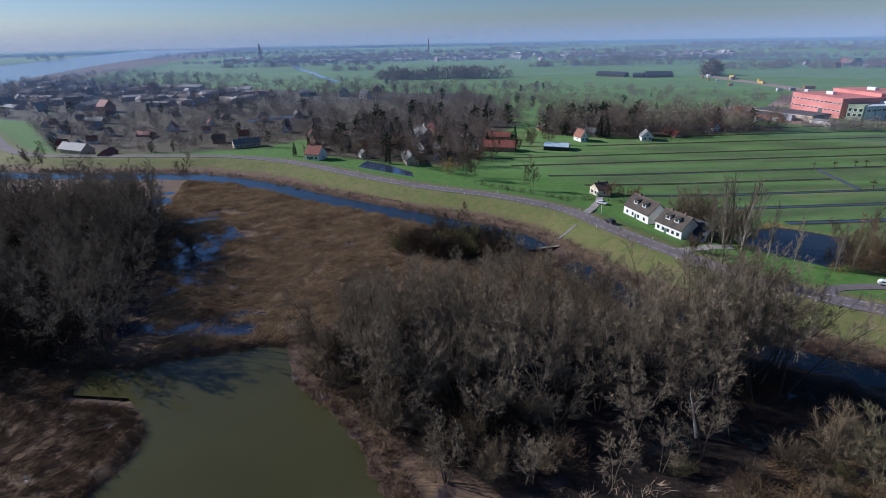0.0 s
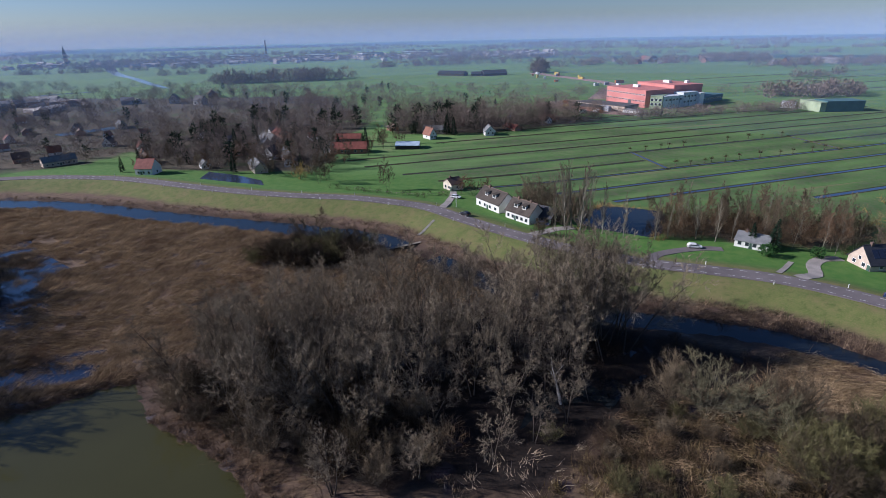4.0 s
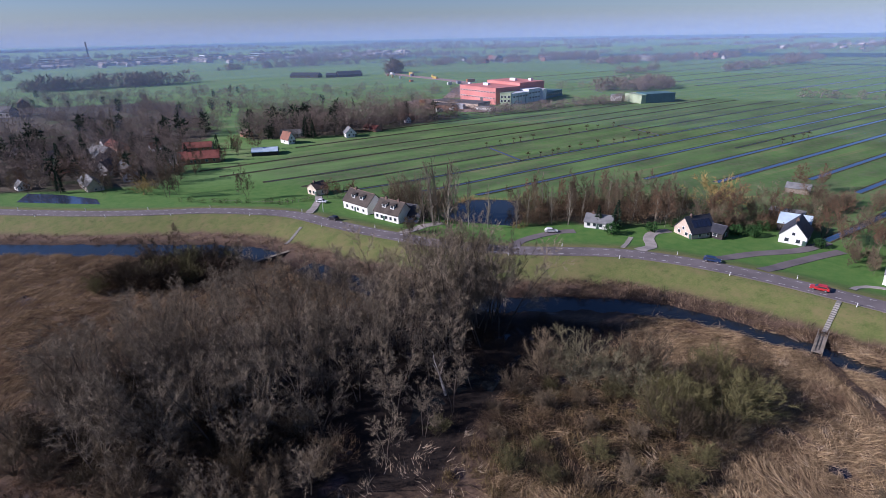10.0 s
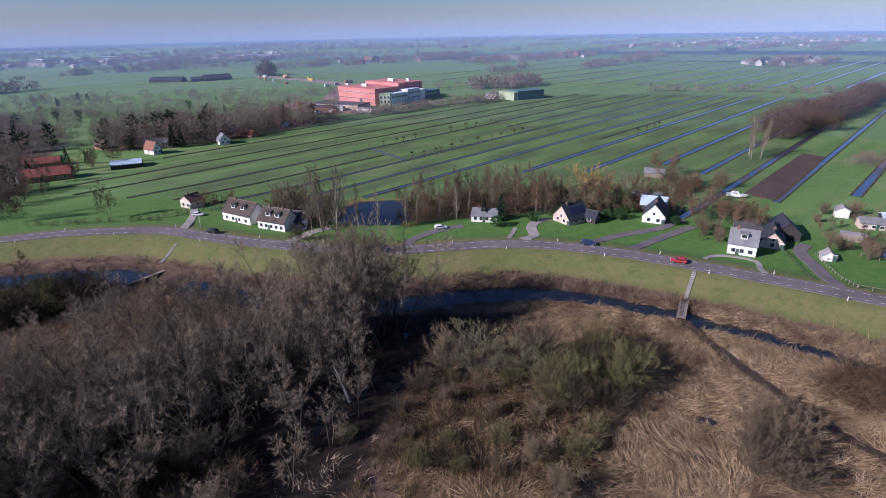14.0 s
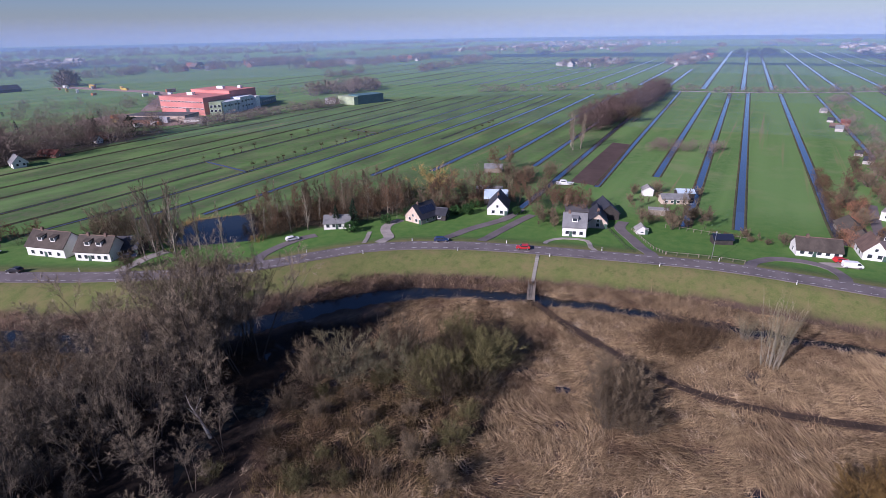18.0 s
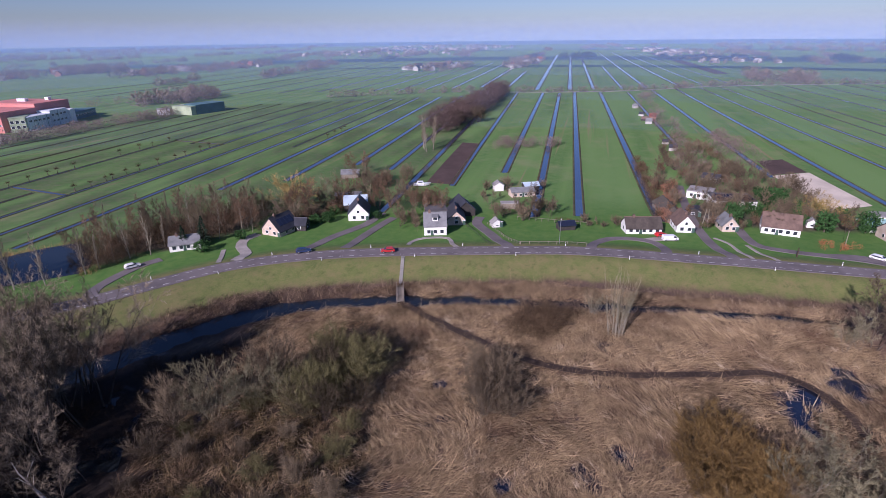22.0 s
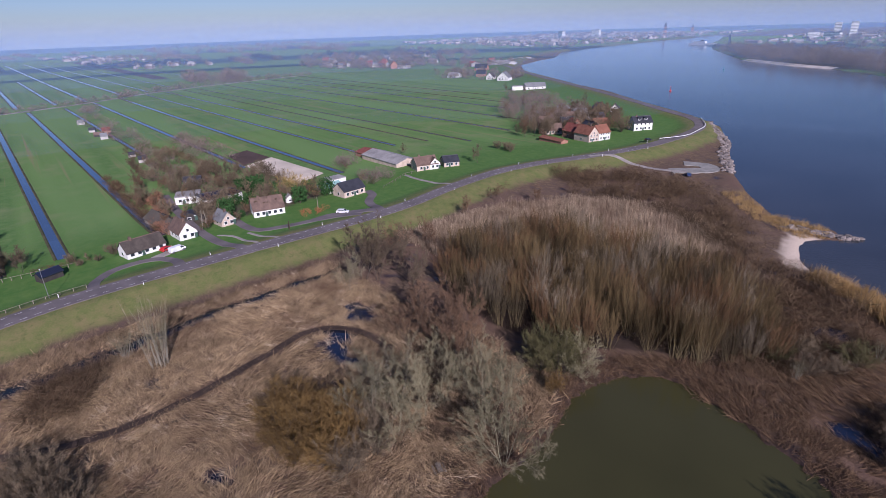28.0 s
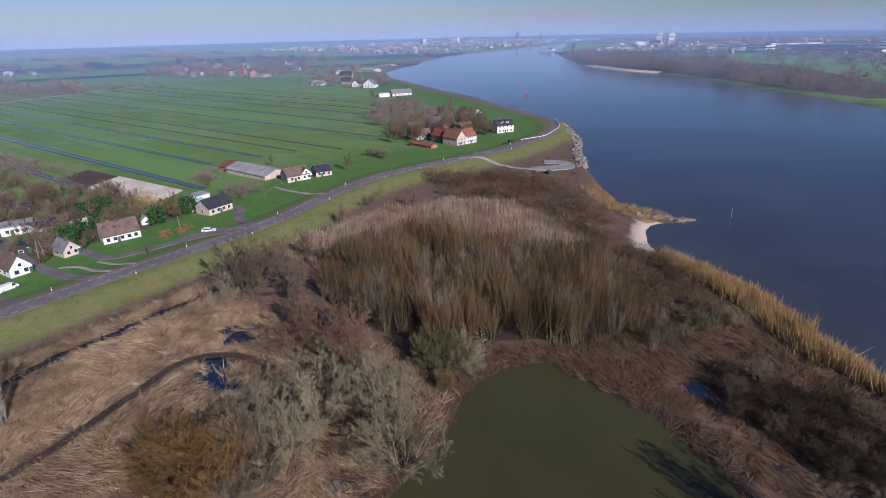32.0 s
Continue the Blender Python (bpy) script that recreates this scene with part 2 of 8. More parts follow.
def land(px, py):
    """Height and zones of the ground for arrays of places."""
    px, py = np.asarray(px, float), np.asarray(py, float)
    d, side, _ = line_gap(px, py, ROAD_LINE)
    polder = side > 0
    h_in = np.interp(d, [0, 4.8, 12, 30, 70], [4, 4, 2.6, 2.0, 0.8])
    h_out = np.interp(d, [0, 4.8, 14, 22, 40], [4, 4, 1.0, 0.5, 0.36])
    low = rough_noise(px, py, 34, 3) * 0.28 + rough_noise(px, py, 9, 5) * 0.16
    wet = np.exp(-(((px + 88) / 17) ** 2 + ((py - 162) / 46) ** 2)) + 0.9 * np.exp(-(((px + 58) / 22) ** 2 + ((py - 111.5) / 3.5) ** 2)) + 0.8 * np.exp(-(((px - 52) / 18) ** 2 + ((py - 74) / 6) ** 2))
    h_out = h_out + np.where(d > 15, np.clip((d - 15) / 12, 0, 1) * (low - 0.34 * wet), 0)
    for a, b, u, v in PUDDLES:
        h_out = h_out - 0.36 * np.exp(-(((px - a) / u) ** 2 + ((py - b) / v) ** 2))
    z = np.where(polder, h_in, h_out)
    # the river and what lies beyond it
    loop = inside(px, py, RIVER_LOOP)
    near, _, _ = line_gap(px, py, np.array(BANK_NEAR, float))
    far, _, _ = line_gap(px, py, np.array(BANK_FAR, float))
    beyond = ~loop & (far < near) & ~polder
    z = np.where(beyond, np.interp(far, [0, 3, 12, 40], [0.0, 1.2, 2.4, 1.6]), z)
    shore = np.minimum(near, far)
    z = np.where(loop, -np.interp(shore, [0, 2, 25, 60], [0, 0.35, 1.6, 2.5]), z)
    z = np.where(~loop & ~beyond & ~polder & (near < 6), np.minimum(z, 0.05 + near * 0.14 + 0 * z), z)
    # the pond and the creek
    pond = inside(px, py, np.array(POND_EDGE, float))
    pd, _, _ = line_gap(px, py, np.array(POND_EDGE, float), True)
    pn = rough_noise(px, py, 7, 8) * 1.2
    pz = np.where(pond, -(pd + pn) * 0.22, 0.12 + (pd + pn) * 0.2)
    z = np.where(~polder & (pond | (pd < 3.5)), np.where(pond, np.maximum(pz, -1.5), np.minimum(pz, z + 0.3)), z)
    creek = np.full(px.shape, 1e9)
    for line, w0, w1 in ((CREEK_A, 5.6, 5.0), (CREEK_B, 4.6, 1.6)):
        cd, _, al = line_gap(px, py, np.array(line, float))
        full = float(np.hypot(*np.diff(np.array(line, float), axis=0).T).sum())
        creek = np.minimum(creek, cd - (w0 + (w1 - w0) * al / full) - rough_noise(px, py, 11, 4) * 0.9)
    z = np.where(~polder & (creek < 3), np.where(creek < 0, np.maximum(creek * 0.35, -1.2), np.minimum(z, 0.05 + creek * 0.25)), z)
    return z, d, polder, loop, beyond, pond, pd, creek, shore


def high(x, y):
    return float(land(np.array([x]), np.array([y]))[0][0])


# one sheet of ground, in rings that widen outwards to the horizon
ang = np.radians(np.concatenate([np.arange(-60, 200, 0.45), np.arange(200, 300, 2.5)]))
rad = np.concatenate([[8, 20, 32, 42, 50], 55 * np.exp(np.arange(0, 4.5, 0.0115))])
rad = np.append(rad[rad < 4890], 4890)
gx, gy = np.meshgrid(rad, ang, indexing="ij")
gx, gy = gx * np.sin(gy), gx * np.cos(gy)
px, py = gx.ravel(), gy.ravel()
gz, g_d, g_polder, g_loop, g_beyond, g_pond, g_pd, g_creek, g_shore = land(px, py)
gz = gz + np.where(g_polder, 0, rough_noise(px, py, 2.7, 9, 1) * 0.05)
nr, na = len(rad), len(ang)
ii, jj = np.meshgrid(np.arange(nr - 1), np.arange(na), indexing="ij")
quads = np.stack([ii * na + jj, ii * na + (jj + 1) % na, (ii + 1) * na + (jj + 1) % na, (ii + 1) * na + jj], -1).reshape(-1, 4)[:, ::-1]
ground_mesh = bpy.data.meshes.new("ground")
ground_mesh.vertices.add(len(px))
ground_mesh.vertices.foreach_set("co", np.stack([px, py, gz], -1).astype(np.float32).ravel())
ground_mesh.loops.add(quads.size)
ground_mesh.loops.foreach_set("vertex_index", quads.astype(np.int32).ravel())
ground_mesh.polygons.add(len(quads))
ground_mesh.polygons.foreach_set("loop_start", np.arange(0, quads.size, 4, dtype=np.int32))
ground_mesh.polygons.foreach_set("loop_total", np.full(len(quads), 4, dtype=np.int32))
ground_mesh.update(calc_edges=True)
ground_mesh.shade_smooth()


def zone(name, values):
    at = ground_mesh.attributes.new(name, "FLOAT", "POINT")
    at.data.foreach_set("value", np.clip(values, 0, 1).astype(np.float32))


# dark wood floor, stretched east past the trees where their shade should lie
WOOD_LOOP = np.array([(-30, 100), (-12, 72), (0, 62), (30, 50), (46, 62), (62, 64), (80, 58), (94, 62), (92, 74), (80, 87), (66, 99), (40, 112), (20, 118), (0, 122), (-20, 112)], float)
zone("field", np.where(g_polder | g_beyond, np.clip((g_d - 40) / 30, 0, 1) + g_beyond, 0))
zone("dike", np.where(g_polder, 1 - np.clip((g_d - 5) / 6, 0, 1), np.clip((15.5 + rough_noise(px, py, 9, 6) * 1.5 - g_d) / 2.5, 0, 1)))
zone("yard", np.where(g_polder, 1, 0))
wd, _, _ = line_gap(px, py, WOOD_LOOP, True)
OSIER_LOOP = [(104, -80), (86, -74), (72, -76), (62, -80), (48, -92), (34, -98), (28, -106), (38, -122), (58, -136), (84, -130), (108, -122), (116, -98)]
od, _, _ = line_gap(px, py, np.array(OSIER_LOOP, float), True)
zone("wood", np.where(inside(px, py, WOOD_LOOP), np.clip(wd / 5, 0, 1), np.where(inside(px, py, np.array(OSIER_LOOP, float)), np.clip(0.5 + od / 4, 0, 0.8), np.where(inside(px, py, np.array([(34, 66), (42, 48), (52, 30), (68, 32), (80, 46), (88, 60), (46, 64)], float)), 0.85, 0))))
def bareness(x, y):
    """Where the reed mat is open and wet: low values."""
    pools = [(-88, 162, 18, 46), (-88, 150, 14, 30), (-58, 111, 22, 4), (-58, 111, 22, 4)] + PUDDLES + PUDDLES
    return rough_noise(x, y, 12, 21, 4) + 0.12 - sum(0.32 * np.exp(-((x - a) / u) ** 2 - ((y - b) / v) ** 2) for a, b, u, v in pools)


zone("wet", np.where(g_polder | g_beyond | (g_d < 20), 0, np.clip((-0.52 - bareness(px, py)) / 0.25, 0, 1)))
GARDENS = [[(0, -590), (62, -645), (210, -795), (320, -870), (402, -935), (565, -1180), (720, -1455), (500, -1500), (100, -1000), (-60, -660)], [(-75, 300), (-40, 285), (6, 268), (22, 300), (30, 350), (60, 420), (0, 470), (-70, 450), (-100, 370)], [(62, 365), (100, 348), (150, 345), (200, 356), (236, 366), (226, 388), (200, 404), (130, 420), (80, 430)],
           [(-240, 318), (-160, 310), (-110, 330), (-90, 380), (-60, 460), (60, 440), (40, 640), (-150, 700), (-420, 830), (-760, 1000), (-640, 700), (-400, 480), (-360, 460)],
           [(110, 132), (124, 128), (134, 120), (145, 114), (160, 110), (182, 120), (170, 140), (140, 150), (122, 158)], [(190, -26), (200, -24), (216, -56), (212, -88), (196, -96), (192, -74), (194, -50)]]
garden = np.zeros(px.shape)
for loop in GARDENS:
    arr = np.array(loop, float)
    gd, _, _ = line_gap(px, py, arr, True)
    garden = np.maximum(garden, np.where(inside(px, py, arr), np.clip(gd / 4 + rough_noise(px, py, 25, 41) * 0.8, 0, 1), 0))
zone("garden", garden)
MARSH = np.array([(60, 190), (190, 62), (620, 62), (560, 260), (430, 380), (120, 350), (40, 290)], float)
md, _, _ = line_gap(px, py, MARSH, True)
zone("marsh", np.where(inside(px, py, MARSH), np.clip(md / 25, 0, 1) * np.clip(0.6 + 0.7 * rough_noise(px / 5, py, 22, 47), 0.15, 1), 0))
zone("sand", np.clip(1.2 - line_gap(px, py, np.array([(45, -162), (48.5, -169), (51, -176), (51.5, -183)], float))[0] / (4.2 + 1.2 * rough_noise(px, py, 5, 71)), 0, 1) * 2.5)
zone("mud", np.where(g_polder | g_beyond, 0, np.clip(1.3 - np.abs(np.minimum(g_creek, np.where(g_pond, -g_pd, g_pd))) / 3.0, 0, 1)))


def ground_surface():
    m, n, l, p = shader("ground")

    def zone_of(name):
        at = n.new("ShaderNodeAttribute")
        at.attribute_name = name
        return at.outputs["Fac"]

    fine, mid, big = noise_node(n, l, 2.5, 5.0, 0.7), noise_node(n, l, 0.35), noise_node(n, l, 0.045, 3.0)
    streak = noise_node(n, l, 1.0, 5.0, 0.75, (0.5, 2.2, 1.0), 0.6)
    strips = noise_node(n, l, 1.0, 2.0, 0.5, (0.004, 0.11, 0.0), radians(-2.8))
    reed = mix(n, l, ramp(n, l, streak, 0.35, 0.68), (0.06, 0.039, 0.024), (0.22, 0.152, 0.085))
    reed = mix(n, l, ramp(n, l, mid, 0.42, 0.7), reed, (0.105, 0.068, 0.05))
    reed = mix(n, l, ramp(n, l, big, 0.5, 0.72), reed, (0.13, 0.08, 0.055))
    grass = mix(n, l, ramp(n, l, strips, 0.35, 0.65), (0.068, 0.155, 0.03), (0.125, 0.225, 0.052))
    grass = mix(n, l, ramp(n, l, mid, 0.35, 0.75), grass, (0.12, 0.195, 0.052))
    grass = mix(n, l, ramp(n, l, big, 0.5, 0.75), grass, (0.18, 0.215, 0.085))
    edges = noise_node(n, l, 1.0, 3.0, 0.6, (0.0035, 0.2, 0.0), radians(-2.4))
    grass = mix(n, l, ramp(n, l, edges, 0.6, 0.7), grass, (0.21, 0.18, 0.085))
    wide = noise_node(n, l, 1.0, 2.0, 0.5, (0.0025, 0.03, 0.0), radians(-2.6))
    grass = mix(n, l, ramp(n, l, wide, 0.5, 0.62), grass, (0.13, 0.225, 0.06))
    lawn = mix(n, l, ramp(n, l, mid, 0.35, 0.7), (0.06, 0.145, 0.021), (0.1, 0.178, 0.034))
    dike = mix(n, l, ramp(n, l, mid, 0.3, 0.7), (0.08, 0.112, 0.024), (0.14, 0.15, 0.043))
    dike = mix(n, l, ramp(n, l, fine, 0.45, 0.8), dike, (0.185, 0.165, 0.07))
    dike = mix(n, l, ramp(n, l, noise_node(n, l, 0.16, 5.0, 0.7), 0.45, 0.7), dike, (0.17, 0.145, 0.06))
    dike = mix(n, l, ramp(n, l, noise_node(n, l, 0.5, 4.0, 0.7), 0.55, 0.75), dike, (0.07, 0.095, 0.022))
    # leaf litter, darkened to near-black to carry shade under the trees
    shaded_litter = mix(n, l, ramp(n, l, fine, 0.4, 0.75), (0.008, 0.006, 0.005), (0.035, 0.022, 0.014))
    mud = mix(n, l, ramp(n, l, fine, 0.35, 0.7), (0.028, 0.018, 0.013), (0.085, 0.052, 0.034))
    sand = mix(n, l, ramp(n, l, fine, 0.3, 0.7), (0.5, 0.4, 0.3), (0.6, 0.5, 0.38))
    col = mix(n, l, zone_of("wood"), reed, shaded_litter)
    col = mix(n, l, zone_of("mud"), col, mud)
    wet = zone_of("wet")
    col = mix(n, l, wet, col, (0.035, 0.026, 0.028))
    mr = n.new("ShaderNodeMapRange")
    mr.inputs["To Min"].default_value, mr.inputs["To Max"].default_value = 0.95, 0.22
    l.new(wet, mr.inputs["Value"])
    l.new(mr.outputs[0], p.inputs["Roughness"])
    col = mix(n, l, zone_of("yard"), col, lawn)
    col = mix(n, l, zone_of("field"), col, grass)
    col = mix(n, l, zone_of("marsh"), col, mix(n, l, ramp(n, l, mid, 0.4, 0.7), (0.055, 0.105, 0.026), (0.1, 0.105, 0.055)))
    soil = mix(n, l, ramp(n, l, mid, 0.35, 0.65), (0.05, 0.045, 0.028), (0.11, 0.085, 0.055))
    soil = mix(n, l, ramp(n, l, big, 0.55, 0.7), soil, (0.06, 0.085, 0.03))
    col = mix(n, l, zone_of("garden"), col, soil)
    col = mix(n, l, zone_of("dike"), col, dike)
    col = mix(n, l, zone_of("sand"), col, sand)
    l.new(col, p.inputs["Base Color"])
    p.inputs["Specular IOR Level"].default_value = 0.3
    bp = n.new("ShaderNodeBump")
    bp.inputs["Strength"].default_value, bp.inputs["Distance"].default_value = 0.5, 0.16
    l.new(fine, bp.inputs["Height"])
    l.new(bp.outputs[0], p.inputs["Normal"])
    return m


ground_mesh.materials.append(ground_surface())
tagged(new("ground", ground_mesh), "river foreland of flattened brown reed, grassy dike and flat green polder", "ground", kind="structure")


# ---- water ----
def sheet(name, loop, z, material, label, category="water"):
    return single(name, Shape().add([(x, y, z) for x, y in loop], [tuple(range(len(loop)))]), material, label, category, "structure")


def widened(loop, by):
    c = np.mean(np.array(loop, float), axis=0)
    return [(x + by * (x - c[0]) / math.hypot(x - c[0], y - c[1]), y + by * (y - c[1]) / math.hypot(x - c[0], y - c[1])) for x, y in loop]


def ribbon(line, half, z=0.0, lift=None, shape=None, step=None):
    """A flat band along a line; lift: lay it on the land that much above it."""
    pts = smooth_line(line, step) if step else [Vector((x, y)) for x, y in line]
    verts = []
    for i, q in enumerate(pts):
        way = (pts[min(i + 1, len(pts) - 1)] - pts[max(i - 1, 0)]).normalized()
        side = Vector((-way.y, way.x))
        w = half[0] + (half[1] - half[0]) * i / (len(pts) - 1) if isinstance(half, tuple) else half
        verts += [q + side * w, q - side * w]
    if lift is None:
        zs = [z] * len(verts)
    else:
        zs = land(np.array([v.x for v in verts]), np.array([v.y for v in verts]))[0] + lift
    out = shape or Shape()
    return out.add([(v.x, v.y, float(h)) for v, h in zip(verts, zs)], [(2 * i, 2 * i + 1, 2 * i + 3, 2 * i + 2) for i in range(len(pts) - 1)])


def smooth_line(line, step):
    """Points every step metres along a rounded line."""
    p = [Vector((x, y)) for x, y in line]
    p = [2 * p[0] - p[1]] + p + [2 * p[-1] - p[-2]]
    out = []
    for a, b, c, d in zip(p[:-3], p[1:-2], p[2:-1], p[3:]):
        k = max(1, int((c - b).length / step))
        for i in range(k):
            t = i / k
            out.append(0.5 * (2 * b + (c - a) * t + (2 * a - 5 * b + 4 * c - d) * t * t + (3 * b - a - 3 * c + d) * t ** 3))
    return out + [p[-2]]


sheet("river", BANK_NEAR[1:-1] + [(1060, -2300), (930, -2100)] + BANK_FAR[1:-1], 0.0, WATER, "broad river with wind-rippled blue-grey water", "river")
sheet("pond", widened(POND_EDGE, 4), 0.004, POND, "still murky olive-green pond among reeds and willows", "pond")
for line, w, lab in ((CREEK_A, 9.0, "still pale creek along the foot of the dike"), (CREEK_B, 8.0, "dark narrow creek between reed banks")):
    single("creek", ribbon(line, w, 0.002), CREEK_WATER, lab, "creek", "structure")

# part of the sky's reflection is put into this blue base colour
POOL = water_surface("flood_water", (0.014, 0.018, 0.034), 0.07, 1.6, 0.08, 1.85)
sheet("flood_pool", [(-128, 236), (-104, 222), (-82, 188), (-68, 170), (-66, 140), (-70, 122), (-36, 118), (-34, 112), (-60, 105.5), (-78, 107), (-92, 128), (-100, 152), (-110, 184), (-124, 208), (-138, 230)], 0.21, POOL, "shallow flood water standing between reed stubble", "pool")
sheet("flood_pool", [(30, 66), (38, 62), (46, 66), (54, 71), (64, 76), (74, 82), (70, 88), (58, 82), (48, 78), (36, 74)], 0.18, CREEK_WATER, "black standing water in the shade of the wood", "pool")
for k, (x, y, u, v) in enumerate(PUDDLES):
    sheet("flood_pool", [(x + 1.5 * u * math.cos(a), y + 1.5 * v * math.sin(a)) for a in np.linspace(0, 2 * math.pi, 17)[:-1]], 0.13 + 0.004 * k, POOL, "small flood pool between reeds, tinted blue as if reflecting sky", "pool")

# ---- the dike road ----
MAIN = [q for q in ROAD + ROAD_SOUTH if abs(q[0]) < 700 and abs(q[1]) < 700]


def slab(line, half, top, depth, step):
    """A paved band with thickness."""
    pts = smooth_line(line, step)
    verts, faces = [], []
    for i, q in enumerate(pts):
        way = (pts[min(i + 1, len(pts) - 1)] - pts[max(i - 1, 0)]).normalized()
        side = Vector((-way.y, way.x)) * half
        for s, z in ((side, top), (-side, top), (-side, top - depth), (side, top - depth)):
            verts.append((q.x + s.x, q.y + s.y, z))
    for i in range(len(pts) - 1):
        k = 4 * i
        faces += [(k, k + 1, k + 5, k + 4), (k + 1, k + 2, k + 6, k + 5), (k + 3, k, k + 4, k + 7)]
    return Shape().add(verts, faces)


single("road", slab(MAIN, 3.25, 4.14, 0.4, 4.0), ASPHALT, "purplish-grey asphalt road on the crest of the dike", "road", "structure")
dashes = Shape()
NEAR_ROAD = smooth_line([q for q in MAIN if q[0] > -130 and q[1] > -260], 1.5)
for i in range(0, len(NEAR_ROAD) - 1, 2):
    a, b = NEAR_ROAD[i], NEAR_ROAD[i + 1]
    way = (b - a).normalized()
    side = Vector((-way.y, way.x))
    for off in (-2.0, 2.0):
        q0, q1 = a + side * off, b + side * off
        s = side * 0.07
        dashes.add([(v.x, v.y, 4.146) for v in (q0 + s, q0 - s, q1 - s, q1 + s)], [(0, 1, 2, 3)])
single("road_marking", dashes, PAINT, "worn white dashes along both edges of the carriageway", "marking", "stuff")

# ---- polder ditches, all running the same way ----
DITCH_TURN = radians(2.8)


def uv(u, v):
    return (u * math.cos(DITCH_TURN) - v * math.sin(DITCH_TURN), u * math.sin(DITCH_TURN) + v * math.cos(DITCH_TURN))


def ditch(u0, v0, u1, v1, width, rim=0.7, high_rim=0.25):
    width, rim = width * 0.66, rim * 0.75 + width * 0.1
    k = max(2, int(abs(u1 - u0) / 25) + 1)
    line = [uv(u0 + (u1 - u0) * i / k, v0 + (v1 - v0) * i / k) for i in range(k + 1)]
    w = single("ditch", ribbon(line, width / 2, lift=0.07), DITCH, "straight polder ditch, the sky's blue tinted into its water", "ditch", "structure", "polder ditches")
    bank = Shape()
    for s in (-1, 1):
        a0 = [Vector(q) for q in line]
        way = (a0[-1] - a0[0]).normalized()
        side = Vector((-way.y, way.x)) * s
        strip = [[q + side * o for q in a0] for o in (width / 2 - 0.1, width / 2 + rim * 0.4, width / 2 + rim)]
        hs = land(np.array([q.x for q in a0]), np.array([q.y for q in a0]))[0]
        verts = [(q.x, q.y, float(h) + e) for row, e in zip(strip, (0.02, high_rim, 0.0)) for q, h in zip(row, hs)]
        m = len(a0)
        bank.add(verts, [(r * m + i, r * m + i + 1, (r + 1) * m + i + 1, (r + 1) * m + i) for r in (0, 1) for i in range(m - 1)])
    part("bank", bank.mesh("bank", BANK), BANK, w, "rough reedy ditch edge")


# south of the long garden lane
for v, u0, u1, w in ((25, 258, 640, 4.0), (7, 189, 640, 4.0), (-9.5, 193, 650, 4.2), (-38, 192, 650, 4.2), (-70, 345, 655, 3.0), (-99, 270, 690, 3.6),
                     (-128, 222, 705, 3.6), (-158, 205, 720, 2.6), (-184, 255, 730, 2.6), (-205, 250, 740, 1.2), (-222, 230, 740, 1.6), (-263, 236, 760, 2.6), (-300, 260, 770, 2.4),
                     (-335, 300, 780, 3.2), (-362, 330, 790, 2.0), (-392, 380, 800, 1.6)):
    ditch(u0, v, u1, v - (u1 - u0) * 0.01, w)
# north of it, the wet meadows
for v, u0, u1, w in ((65, 185, 640, 3.4), (46, 230, 640, 3.0), (83, 255, 600, 3.4), (104, 262, 600, 3.6), (125.5, 225, 585, 3.8), (147.5, 205, 575, 3.6), (160, 300, 560, 1.0), (172, 128, 560, 3.0),
                     (190, 104, 550, 2.6), (208, 84, 540, 2.2), (227, 72, 186, 1.4), (231, 300, 530, 1.6), (246, 60, 310, 1.8), (250, 310, 520, 1.6), (271, 46, 505, 1.5), (290, 40, 500, 1.4),
                     (318, 100, 480, 1.5), (340, 135, 470, 1.4), (362, 160, 460, 1.2)):
    ditch(u0, v, u1, v + (u1 - u0) * 0.01, w)
ditch(192, 246, 185, 209, 2.4)
ditch(309, 249, 302, 209, 2.2)
# beyond the cross lane
for v, u0, u1, w in ((30, 675, 1750, 7.0), (101, 700, 1250, 6.0), (68, 690, 1000, 5.0), (-9, 680, 1750, 6.0), (-37, 690, 1750, 5.0), (-71, 700, 1150, 4.0), (-100, 705, 1950, 5.0), (-143, 740, 1950, 5.0), (-175, 760, 1900, 3.0),
                     (135, 680, 1300, 4.0), (165, 660, 1300, 4.0), (195, 650, 1300, 3.0), (225, 640, 1300, 4.0), (255, 640, 1300, 3.0), (290, 620, 1300, 4.0), (330, 600, 1300, 3.0), (375, 590, 1300, 3.0),
                     (420, 560, 1400, 3.0), (470, 540, 1400, 3.0), (530, 540, 1400, 3.0), (600, 540, 1500, 3.0), (-212, 790, 1950, 2.5), (-290, 830, 2200, 3.0)):
    ditch(u0, v, u1, v - (u1 - u0) * 0.008, w, 1.2)

# ---- trees and shrubs ----
def bark(name, a, b, vary=0.18):
    return surface(name, a, b, 4.0, 0.5, 0.9, 0.0, vary=vary, spec=0.15)


BARK = bark("bark", (0.075, 0.062, 0.048), (0.125, 0.105, 0.082))
BARK_PALE = bark("pale_bark", (0.2, 0.18, 0.135), (0.29, 0.265, 0.2))
BARK_SILVER = bark("silver_bark", (0.24, 0.22, 0.135), (0.34, 0.31, 0.2))
ROD = bark("willow_rods", (0.13, 0.105, 0.05), (0.2, 0.162, 0.085), 0.3)
BARK_DARK = bark("dark_bark", (0.07, 0.055, 0.045), (0.11, 0.085, 0.065))
TWIG = bark("brown_twigs", (0.18, 0.145, 0.096), (0.275, 0.226, 0.155), 0.35)
TWIG_LIGHT = bark("light_brown_twigs", (0.13, 0.1, 0.062), (0.21, 0.165, 0.102), 0.3)
